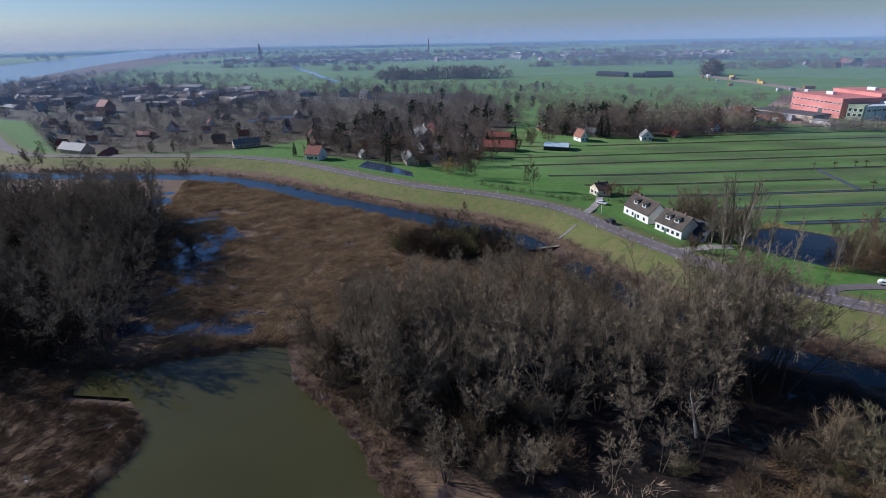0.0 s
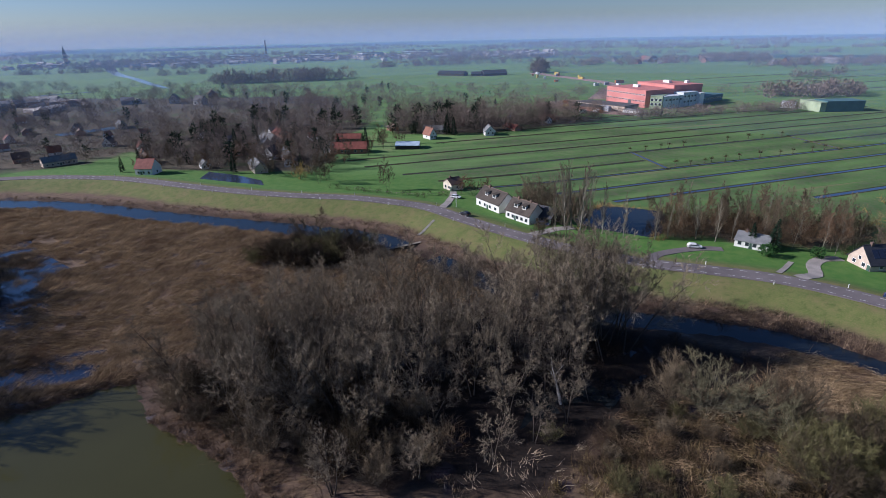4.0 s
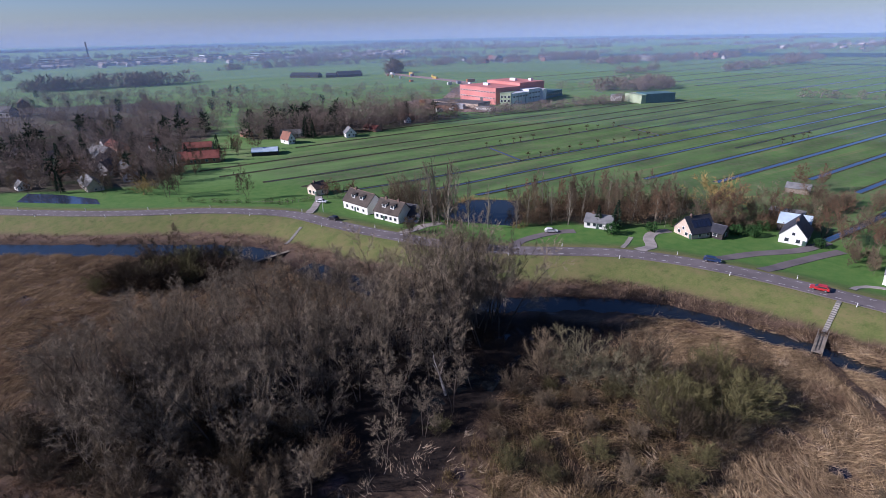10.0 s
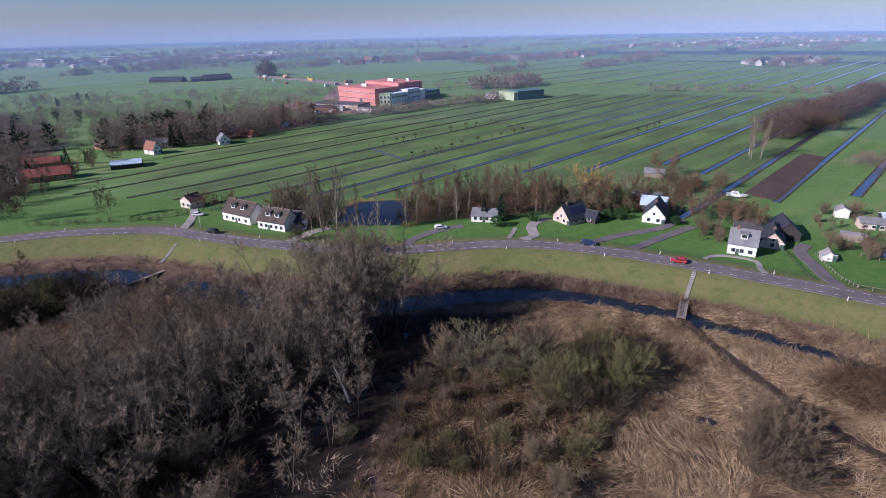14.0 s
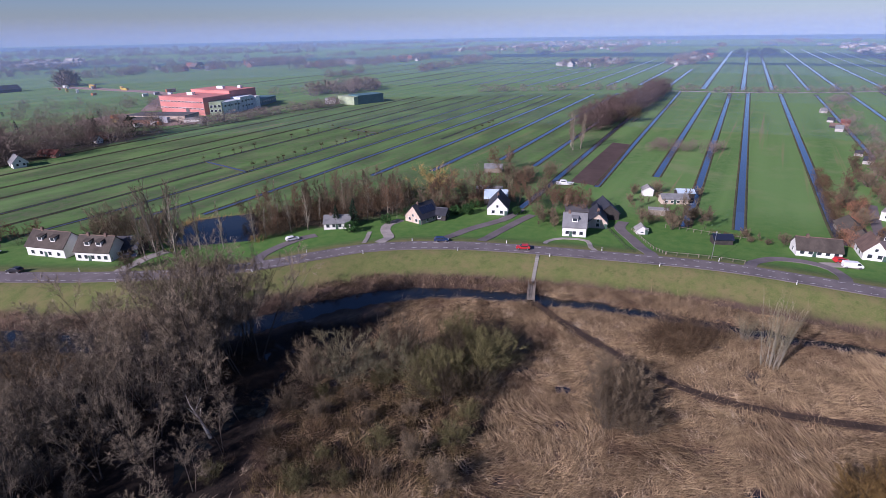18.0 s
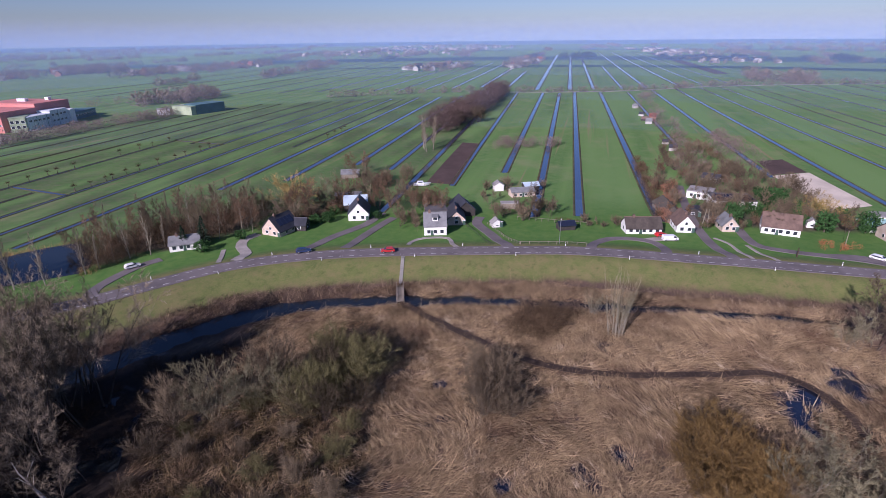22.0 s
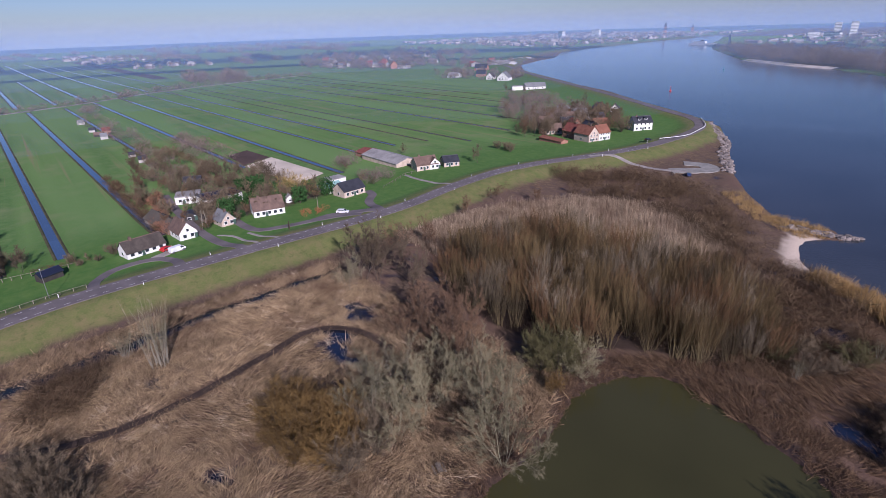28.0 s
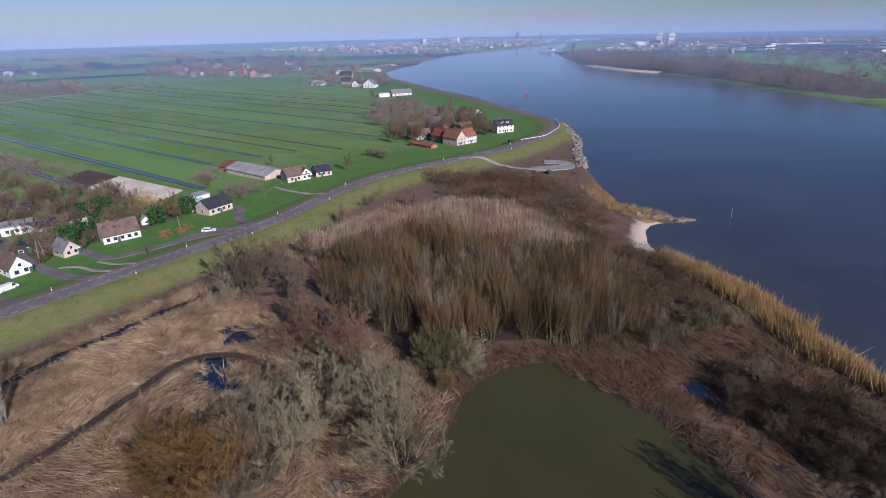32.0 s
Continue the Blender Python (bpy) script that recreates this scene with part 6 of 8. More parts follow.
house((196.5, -44), (197, -53), 14, 2.2, 4.0, OLD_WOOD, MOSSY, "old brown-roofed barn behind the small house", along=False, front=0, chimney=0, name="barn", category="barn", door=False, end_windows=0)
house((231, -42), (228, -51), 9, 2.4, 3.0, PLASTER, SHEET, "flat pale glasshouse shed", front=3, chimney=0, name="shed", category="shed", flat=True, end_windows=0)
n2 = house((216.3, -50), (217.6, -65), 11, 3.0, 3.6, PLASTER, FELT, "white flat-roofed workshop covered with solar panels", front=6, chimney=0, name="workshop", category="workshop", flat=True)
for i in range(11):
    part("solar_panel", Shape().prism([(1.2, 3.9), (2.9, 4.4), (2.9, 4.46), (1.2, 3.96)], "x", 0.9 + 1.2 * i, 2.0 + 1.2 * i), SOLAR, n2, "dark blue solar panel")
    part("solar_panel", Shape().prism([(5.2, 3.9), (6.9, 4.4), (6.9, 4.46), (5.2, 3.96)], "x", 0.9 + 1.2 * i, 2.0 + 1.2 * i), SOLAR, n2, "dark blue solar panel")
house((259, -52), (256, -59), 6, 2.3, 3.6, TIMBER, TILE_DARK, "black garden cabin with white windows", front=3, chimney=0, name="cabin", category="cabin")
house((205, -38), (203, -43), 4, 2.1, 3.2, TIMBER, TILE_DARK, "small dark garden shed", front=1, chimney=0, name="shed", category="shed", along=False)
house((188.8, -59.2), (186.6, -70.2), 8.5, 2.9, 6.3, PLASTER, TILE_BROWN, "white house with a broad pinkish-brown tiled roof", front=5, chimney=1)
house((199, -76), (198.5, -79), 3, 1.9, 3.0, PLASTER, SHEET, "small white garden cabin", along=False, front=1, chimney=0, name="cabin", category="cabin", end_windows=0)
house((187, -95.6), (188.2, -106), 8, 2.9, 5.6, PALE_BRICK, TILE_DARK, "brick house with a dark slate-blue roof", front=4, chimney=0)
house((198, -94), (199, -102), 8, 2.5, 3.6, PLASTER, SHEET_TEAL, "white shed with a pale green sheet roof", front=0, chimney=0, name="shed", category="shed", end_windows=0, door=False)
house((207.5, -100), (208, -108), 6, 2.4, 3.2, PLASTER, SHEET, "low white shed with a sheet roof", front=0, chimney=0, name="shed", category="shed", end_windows=0, door=False, flat=True)
house((215.6, -140), (215.8, -153.6), 32, 2.4, 4.4, PALE_BRICK, SHEET, "long grey-roofed cattle barn with a pale teal gable", along=False, front=0, chimney=0, name="cattle_barn", category="barn", door=False, end_windows=0)
house((248.2, -141), (248.4, -153), 9, 2.2, 3.6, BRICK, TILE_RED, "red-roofed end of the cattle barn", along=False, front=0, chimney=0, name="barn", category="barn", door=False, end_windows=0)
house((201.4, -142.2), (198.6, -152.6), 8, 3.0, 6.0, PALE_BRICK, TILE_BROWN, "brick farmhouse with a dark brown roof", front=3, chimney=1)
house((199.5, -148.6), (198.2, -153.6), 6, 3.0, 5.4, PLASTER, TILE_BROWN, "white gabled front wing of the farmhouse", along=False, front=2, chimney=0, end_windows=0)
house((198, -156), (195, -163), 7.5, 2.6, 4.8, PALE_BRICK, TILE_DARK, "low brick house with a blue-black roof", front=3, chimney=0)
# the hamlet at the river bend
house((184.5, -249.5), (183.4, -257), 12, 4.6, 8.6, PALE_BRICK, TILE_ORANGE, "tall pale brick house with an orange tiled gable", along=False, front=3, chimney=1)
house((183.2, -257.2), (181.4, -265), 8.5, 4.6, 8.2, PLASTER, TILE_ORANGE, "white wing with an orange tiled roof", front=4, chimney=1)
house((199, -254), (197.5, -262), 10, 4.2, 8.0, BRICK, TILE_RED, "brick house with a steep red roof", along=False, front=2)
house((212, -266), (207, -275), 9, 4.2, 8.4, BRICK, TILE_RED, "brick house with a red roof and white gable trim", along=False, front=3)
house((200, -268), (197, -277), 9, 4.0, 7.6, TIMBER, TILE_DARK, "dark timber barn with a black roof", along=False, front=2, name="barn", category="barn")
house((222, -254.4), (215, -263.5), 8, 2.6, 6.0, PALE_BRICK, TILE_BROWN, "brick cottage with a brown roof", front=3)
house((211, -238), (193, -236), 5, 1.9, 2.8, BRICK, TILE_ORANGE, "long low shed with a red tiled roof", front=0, chimney=0, name="shed", category="shed", door=False, end_windows=0)
house((186, -295.6), (180, -306), 8, 5.0, 8.2, PLASTER, TILE_DARK, "large grey and white house with dormers and a dark roof", front=4, dormers=2)
house((249.5, -344), (245.3, -352.8), 8, 2.8, 6.4, TIMBER, TILE_DARK, "dark house with a white trimmed gable", along=False, front=2)
house((241, -348.8), (235.5, -352.2), 7, 2.8, 5.6, PLASTER, TILE_DARK, "white gabled house by the river dike", along=False, front=2)
house((252, -318), (244, -326), 8, 2.6, 5.6, BRICK, TILE_GREY, "brick house with a grey roof among trees", front=3)
house((396, -422), (384, -440), 9, 3.0, 6.4, PLASTER, TILE_GREY, "white farmhouse with a grey roof", front=4)
house((405, -412), (398, -421), 8, 2.4, 4.0, PLASTER, SHEET, "low white farm shed", front=0, chimney=0, name="shed", category="shed", door=False, flat=True)
house((516, -478), (508, -482), 10, 3.5, 8.0, PLASTER, TILE_DARK, "white gabled farmhouse near the river", along=False, front=2)
house((491, -473), (477, -478), 11, 4.0, 10.0, PLASTER, TILE_GREY, "large white gabled farmhouse near the river", along=False, front=3)
house((632, -561), (615, -570), 12, 4.0, 9.5, BRICK, TILE_DARK, "large farmhouse with a dark roof", front=4)


for a, b, depth, eave, ridge, wall_m, roof_m, lab in (
        ((226, -276), (220, -284), 8, 3.2, 7.0, PALE_BRICK, TILE_DARK, "brick house with a dark roof among hamlet trees"),
        ((238, -268), (231, -276), 9, 3.0, 7.2, BRICK, TILE_BROWN, "brown-roofed brick farmhouse in the hamlet"),
        ((222, -300), (216, -308), 8, 3.4, 7.4, PLASTER, TILE_DARK, "white house with a steep dark roof in the hamlet"),
        ((206, -284), (201, -292), 8, 3.2, 7.0, BRICK, TILE_ORANGE, "brick house with an orange roof beside the lane"),
        ((244, -296), (237, -303), 9, 2.8, 6.4, TIMBER, TILE_BROWN, "dark barn with a brown tiled roof in the hamlet"),
        ((266, -318), (259, -326), 8, 2.8, 6.2, PALE_BRICK, TILE_GREY, "brick house with a grey roof under bare trees"),
        ((560, -500), (550, -508), 12, 3.4, 8.0, BRICK, TILE_DARK, "far brick farmhouse with a dark roof"),
        ((585, -470), (570, -474), 12, 3.0, 6.0, PLASTER, SHEET, "long pale farm shed far along the dike")):
    house(a, b, depth, eave, ridge, wall_m, roof_m, lab, front=3)


# the works on the polder
def block(a, b, depth, h, wall, label, rows=(), roof=None, per=10, name="works_building", strip=0.5):
    long, turn = lot(a, b)
    h, rows = h * 0.86, [z * 0.86 for z in rows]
    ob = thing(name, pose(a[0], a[1], 0.8, 0, 0, turn), label, "factory", "works buildings")
    part("wall", Shape().box(0, 0, -0.8, long, depth, h), wall, ob)
    part("roof", Shape().box(-0.2, -0.2, h, long + 0.2, depth + 0.2, h + 0.5), roof or wall, ob, "flat roof with a parapet")
    for z in rows:
        for i in range(per):
            x = long * (i + 0.5) / per
            f = part("window", Shape().box(x - long / per * 0.36, -0.12, z, x + long / per * 0.36, 0.02, z + strip), TRIM, ob, "white strip window")
            part("pane", Shape().box(x - long / per * 0.3, -0.16, z + 0.1, x + long / per * 0.3, -0.1, z + strip - 0.1), GLASS, f)
    if wall is WORKS_GREY:
        for i in range(int(long / 2.4)):
            part("wall_rib", Shape().box(1.2 + 2.4 * i, -0.22, 0, 1.5 + 2.4 * i, 0.02, h), WORKS_TEAL if i % 4 == 3 else TRIM, ob)
    return ob


wr = block((288.4, 460), (294.5, 409), 34, 16.5, WORKS_RED, "large brick-red works hall with two rows of strip windows", (11.8, 5.6), per=12, strip=1.1)
part("gate", Shape().box(30, -0.2, 0, 34, 0.05, 5.5), FELT, wr, "dark tall gate")
block((322, 462), (326, 414), 32, 19.5, WORKS_RED, "taller brick-red works hall behind the first", (15.0,), per=8)
for x, y, z, r in ((306, 440, 15.3, 3.2), (338, 440, 17.9, 3.6), (350, 428, 17.9, 1.6)):
    rv = thing("roof_unit", pose(x, y, z, 0, 0, -80), "white ventilation unit on the works roof", "ventilator", "roof ventilation units")
    part("casing", Shape().box(-r, -1.6, 0, r, 1.6, 2.4), TRIM, rv)
    part("louvre", Shape().box(-r * 0.9, -1.68, 0.5, r * 0.9, -1.58, 1.9), WORKS_GREY, rv)
block((296.5, 405), (303, 397.5), 24, 12.0, WORKS_GREEN, "pale panelled office block of the works", (3.2, 7.4), per=3, strip=2.2)
block((304.5, 397), (326, 401), 22, 11.5, WORKS_GREY, "pale grey-blue block of the works", (7.5,), per=5, strip=1.6)
block((328, 403), (346, 408), 24, 13.5, WORKS_GREY, "taller grey-blue block of the works", (9.0, 4.0), per=4, strip=1.6)
block((347, 405), (353, 407), 8, 12.0, TRIM, "white stair tower of the works")
block((360, 416), (392, 428), 16, 6.5, WORKS_TEAL, "low dark annexe of the works", (3.0,), per=8, strip=1.4)
block((350, 424), (366, 430), 16, 8.0, WORKS_RED, "low brick-red annexe of the works")
block((247.6, 444), (267, 397), 20, 4.6, PALE_BRICK, "long low grey store with a flat roof", (), FELT)
block((236, 430), (246, 408), 14, 3.6, BRICK, "low brick store beside the works", (), FELT)
block((262, 392), (270, 380), 8, 2.6, PLASTER, "low white shed beside the works", (), SHEET, name="shed")
block((405, 357), (402, 335), 22, 8.0, WORKS_GREEN, "pale green basin building on the polder", (), WORKS_GREEN)
block((407, 334), (436, 326), 16, 9.0, WORKS_TEAL, "dark teal plant building with a serrated roof edge", (), WORKS_TEAL)
block((396, 366), (402, 358), 8, 5.5, TRIM, "white shed at the plant", (), SHEET)
# long dark barns beyond
for a, b, h in (((232, 868), (266, 836), 7), ((294, 820), (333, 820), 8), ((276, 828), (290, 822), 6)):
    house(a, b, 16, 3.5, h, TIMBER, TILE_DARK, "long dark farm barn out in the polder", front=0, chimney=0, name="barn", category="barn", door=False, end_windows=0, z=0.8)

# village houses: a few built, the rest copied
VILLAGE = [
    house((18.6, 312.2), (38.6, 307.3), 9, 2.8, 6.0, BRICK, TILE_RED, "long house with a red tiled roof", front=5, group="village houses"),
    house((83.7, 335), (88.5, 336.5), 9, 3.0, 7.0, PLASTER, TILE_ORANGE, "white house with a steep orange roof", along=False, front=2, group="village houses"),
    house((-78.4, 289), (-70, 285.8), 8, 3.6, 7.5, PLASTER, TILE_RED, "white villa with a red roof beside the dike", front=3, group="village houses"),
    house((121.6, 335), (128.5, 334), 8, 2.8, 6.2, PLASTER, TILE_GREY, "white house with a grey-blue roof", along=False, front=2, group="village houses"),
    house((-19, 311.4), (-13.3, 307.9), 8, 3.0, 7.0, PLASTER, TILE_DARK, "white gabled house with a dark roof", along=False, front=2, group="village houses"),
    house((-234, 317), (-214, 308), 8, 3.4, 6.8, PALE_BRICK, TILE_GREY, "terrace of brick houses with a grey roof", front=6, group="village houses"),
    house((-40, 330), (-31, 326), 8, 3.0, 6.4, BRICK, TILE_BROWN, "brick house with a brown roof", front=3, group="village houses"),
]
house((56.5, 312.3), (70, 308), 10, 2.2, 3.6, TIMBER, SHEET_BLUE, "dark barn with a pale roof", front=0, chimney=0, name="barn", category="barn", door=False, end_windows=0)


def villagers(loop, count, seed, gap, low=0.62, tall=0.85, turn=None):
    rng = random.Random(seed)
    spots = scatter(loop, count * 6, seed)
    used = []
    for x, y, z in spots:
        if len(used) < count and all((x - p) ** 2 + (y - q) ** 2 > gap ** 2 for p, q in used):
            used.append((x, y))
            k = rng.uniform(low, tall)
            a = (turn if turn is not None else rng.choice([-70, -20, 20, 110])) + rng.uniform(-12, 12)
            made = copy_thing(rng.choice(VILLAGE), pose(x, y, z, 0, 0, a))
            made.scale = (k, k, k)


villagers([(-75, 300), (-40, 285), (6, 268), (22, 300), (30, 350), (0, 420), (-70, 400), (-100, 370)], 18, 1, 16)
villagers([(-240, 318), (-160, 308), (-110, 322), (-90, 380), (-100, 500), (-250, 540), (-360, 460)], 30, 2, 18)
villagers([(62, 365), (150, 345), (245, 372), (200, 400), (100, 420)], 8, 3, 22)

# ---- lanes, drives and yards ----
GRAVEL = surface("pale_gravel", (0.3, 0.27, 0.24), (0.4, 0.36, 0.32), 5.0, 0.3, 0.95, 0.3, depth=0.02)
CONCRETE = surface("concrete", (0.25, 0.24, 0.21), (0.33, 0.31, 0.275), 5.0, 0.3, 0.9, 0.2, depth=0.01)
ARENA_SAND = surface("arena_sand", (0.6, 0.52, 0.41), (0.69, 0.6, 0.48), 1.5, 0.08, 0.95, 0.3)
METAL = surface("galvanised_metal", (0.4, 0.41, 0.42), (0.5, 0.5, 0.5), 6.0, 1.0, 0.45, 0.0, metal=0.8)
STONE = surface("basalt_stones", (0.16, 0.14, 0.125), (0.34, 0.29, 0.25), 2.0, 0.3, 0.9, 0.5, vary=0.3)


def drive(line, half, material, label, lift=0.12, name="driveway", category="driveway", step=2.5):
    """A paved band that follows the lie of the land, with its edges let into the ground."""
    pts = smooth_line(line, step)
    rows = []
    for i, q in enumerate(pts):
        way = (pts[min(i + 1, len(pts) - 1)] - pts[max(i - 1, 0)]).normalized()
        side = Vector((-way.y, way.x))
        rows.append([q + side * o for o in (half + 0.15, half, 0, -half, -half - 0.15)])
    flat_pts = [v for r in rows for v in r]
    zs = land(np.array([v.x for v in flat_pts]), np.array([v.y for v in flat_pts]))[0]
    verts = []
    for i, r in enumerate(rows):
        h = float(np.max(zs[5 * i:5 * i + 5])) if name != "lane" else float(np.mean(zs[5 * i:5 * i + 5]))
        for j, v in enumerate(r):
            base = 0.5 * h + 0.5 * float(zs[5 * i + j])
            verts.append((v.x, v.y, base + (lift if 0 < j < 4 else -0.5)))
    faces = [(5 * i + j, 5 * i + j + 1, 5 * i + j + 6, 5 * i + j + 5) for i in range(len(rows) - 1) for j in range(4)]
    return single(name, Shape().add(verts, faces), material, label, category, "structure")


drive([(66, 144), (73, 149), (80, 153), (88, 153)], 1.8, GRAVEL, "gravel drive to the thatched farmhouses")
drive([(50, 184), (56, 196), (60, 204), (62, 210)], 1.4, GRAVEL, "gravel path past the clipped hedge")
drive([(92, 117.7), (102, 123.7), (115, 124), (121, 121.5)], 1.7, ASPHALT, "side drive off the dike road")
drive([(122, 96), (130, 98), (136, 104), (142, 106.7), (148, 105.5)], 1.7, GRAVEL, "curved gravel drive to the chalet house")
drive([(119.5, 100), (126, 104), (132, 107.5)], 0.7, GRAVEL, "narrow garden path")
drive([(133, 81), (143, 80.5), (152, 78.5), (160, 75.5), (168, 73.2), (181, 73)], 1.7, ASPHALT, "drive to the white gabled house")
drive([(138.5, 68.9), (148, 69.5), (158, 68.7), (167, 67.9), (176, 66.5)], 1.6, ASPHALT, "lane down from the dike road")
drive([(146.5, 51), (152, 51.5), (156.4, 48.6), (158, 41), (150, 37.5), (146, 34)], 0.7, GRAVEL, "gravel garden path before the white house")
drive([(149, 19), (154, 21.5), (160, 25), (166, 28.6), (176, 35), (184, 35.5)], 1.8, ASPHALT, "farm drive between lawns")
drive([(154, -4), (163, -5.5), (169.5, -10), (171.5, -18), (169, -24), (163, -26), (155, -26)], 1.5, ASPHALT, "half-round drive before the white cottage")
drive([(171.5, -22), (174, -27), (174.5, -31)], 1.6, GRAVEL, "parking place beside the cottage")
drive([(155, -45), (166, -42.5), (174, -40.8), (187, -39.8), (201, -39.6), (225, -40.5), (250, -42)], 1.6, ASPHALT, "narrow lane between the houses")
drive([(155, -50), (166, -48), (174.5, -46.4), (179, -43)], 0.5, GRAVEL, "narrow gravel garden path")
drive([(155.5, -57), (164, -54.2), (174, -51.5)], 0.5, GRAVEL, "narrow gravel garden path")
drive([(192, -53), (180, -53.4), (173.4, -55.8), (170.6, -64.6), (169.4, -73), (167, -81), (160, -88)], 1.6, ASPHALT, "parallel service road before the houses")
drive([(169, -74), (170, -80), (167, -88), (160, -95)], 2.2, ASPHALT, "parking bay beside the road")
drive([(158, -95), (165, -97), (175.5, -100), (183, -106.4), (190, -108)], 1.7, ASPHALT, "drive to the slate-roofed house")
drive([(165.5, -135), (178, -134.5), (190, -133.6), (200, -134.5)], 0.8, GRAVEL, "footpath to the farmhouse")
drive([(158, -215), (153.5, -224), (142, -226.5), (123, -229), (113, -235)], 1.3, GRAVEL, "gravel track down to the landing", 0.15)
drive([(123, -229), (117, -236), (112, -244), (118, -250), (126, -246)], 4.0, CONCRETE, "concrete hardstanding by the river", 0.15)
single("arena", Shape().add([(x, y, 0.98) for x, y in ((277.5, -86.5), (224, -92.6), (234.4, -110.2), (288, -105.2))], [(0, 1, 2, 3)]), ARENA_SAND, "pale sand riding arena", "arena", "structure")
single("yard", Shape().add([(x, y, 0.96) for x, y in ((310, -88), (279, -87), (288.5, -104.6), (317, -101.8))], [(0, 1, 2, 3)]), BANK_DARK, "bare brown yard beside the arena", "yard", "structure")
single("ploughed_field", Shape().add([(x, y, high(x, y) + 0.1) for x, y in ((230, 70), (280, 73), (329, 75.5), (327, 64), (280, 60.5), (229.5, 57))], [(0, 1, 4, 5), (1, 2, 3, 4)]), BANK_DARK, "bare dark brown field beside a ditch", "field", "structure")
single("ploughed_field", Shape().add([(*uv(u, v), 0.9) for u, v in ((960, -235), (1900, -255), (1900, -285), (960, -258))], [(0, 1, 2, 3)]), BANK_DARK, "long bare dark field far out in the polder", "field", "structure")
single("polder_pond", Shape().add([(x, y, 2.12) for x, y in ((93, 161), (101, 168), (111, 171.5), (120, 166), (127, 159), (121, 147), (111, 138), (99, 136), (92, 146))], [tuple(range(9))]), CREEK_WATER, "deep blue pond with a reedy edge", "pond", "structure")
single("village_pond", Shape().add([(x, y, high(-30, 262) + 0.12) for x, y in ((-44, 284), (-30, 272), (-18, 257), (-16, 245), (-28, 245), (-38, 249), (-47, 268))], [tuple(range(7))]), DITCH, "small garden pond behind the dike", "pond", "structure")
lane = drive(lane_xy[3:], 3.0, GRAVEL, "straight farm lane across the polder", 0.2, "lane", "road", 25.0)
for k, (x, y) in enumerate(((91.5, 152), (96, 166), (112, 173), (126, 161), (121, 146), (110, 136.5))):
    brush([(x - 4, y - 3), (x + 4, y - 3), (x + 4, y + 3), (x - 4, y + 3)], 14, 1.2, 2.2, REED_GOLD, "dry golden reeds at the pond's edge", 700 + k, UPRIGHT, 1.0, "reeds", "reeds")
brush([(100, 170), (112, 175), (128, 162), (124, 160), (112, 171), (103, 166)], 90, 1.4, 2.4, REED_GOLD, "dry golden reeds behind the pond", 720, UPRIGHT, 1.0, "reeds", "reeds")

# ---- footbridge, boardwalk and stairs ----
bw = thing("boardwalk", pose(0, 0, 0), "dark wet plank walk winding through the reeds", "boardwalk", kind="structure")
walk_pts = smooth_line(WALK, 0.9)
walk_z = land(np.array([q.x for q in walk_pts]), np.array([q.y for q in walk_pts]))[0]
plank_mesh = Shape().box(-0.8, -0.435, 0, 0.8, 0.435, 0.09).mesh("plank", DARK_WOOD)
for i, q in enumerate(walk_pts[:-1]):
    way = walk_pts[i + 1] - q
    ob = part("plank", plank_mesh, DARK_WOOD, bw)
    ob.matrix_basis = pose(q.x, q.y, max(0.1, float(walk_z[i])) + 0.32 + 0.02 * math.sin(i * 1.7), 0, 0, math.degrees(math.atan2(way.y, way.x)) + 90)
for s in (-1, 1):
    beam = Shape()
    pts = []
    for i in range(0, len(walk_pts) - 1, 3):
        way = (walk_pts[i + 1] - walk_pts[i]).normalized()
        pts.append((walk_pts[i].x - way.y * 0.85 * s, walk_pts[i].y + way.x * 0.85 * s, max(0.1, float(walk_z[i])) + 0.36))
    part("edge_beam", beam.tube(pts, [0.08] * len(pts), 4), DARK_WOOD, bw)


def footbridge(a, b, z, half, label, rails=True):
    long, turn = lot(a, b)
    ob = thing("footbridge", pose(a[0], a[1], z, 0, 0, turn), label, "bridge")
    n = int(long / 0.32)
    deck = Shape().box(-0.14, -half, 0, 0.14, half, 0.08).mesh("deck_plank", OLD_WOOD)
    for i in range(n):
        part("deck_plank", deck, OLD_WOOD, ob).location = ((i + 0.5) * long / n, 0, 0.12)
    for s in (-1, 1):
        part("beam", Shape().box(0, s * half * 0.8 - 0.12, -0.3, long, s * half * 0.8 + 0.12, 0.1), DARK_WOOD, ob)
        if rails:
            for k in range(5):
                x = long * k / 4
                part("post", Shape().box(x - 0.06, s * half - 0.06, -1.2 if k in (1, 3) else -0.4, x + 0.06, s * half + 0.06, 1.15), OLD_WOOD, ob)
            for zz in (1.1, 0.62):
                part("rail", Shape().box(0, s * half - 0.05, zz, long, s * half + 0.05, zz + 0.1), OLD_WOOD, ob)
    return ob


footbridge((114.6, 42.6), (123.6, 45.8), 1.0, 0.95, "weathered wooden footbridge over the creek")
footbridge((24, 157.5), (36, 160.5), 0.6, 0.6, "low wooden weir across the creek's end", False)


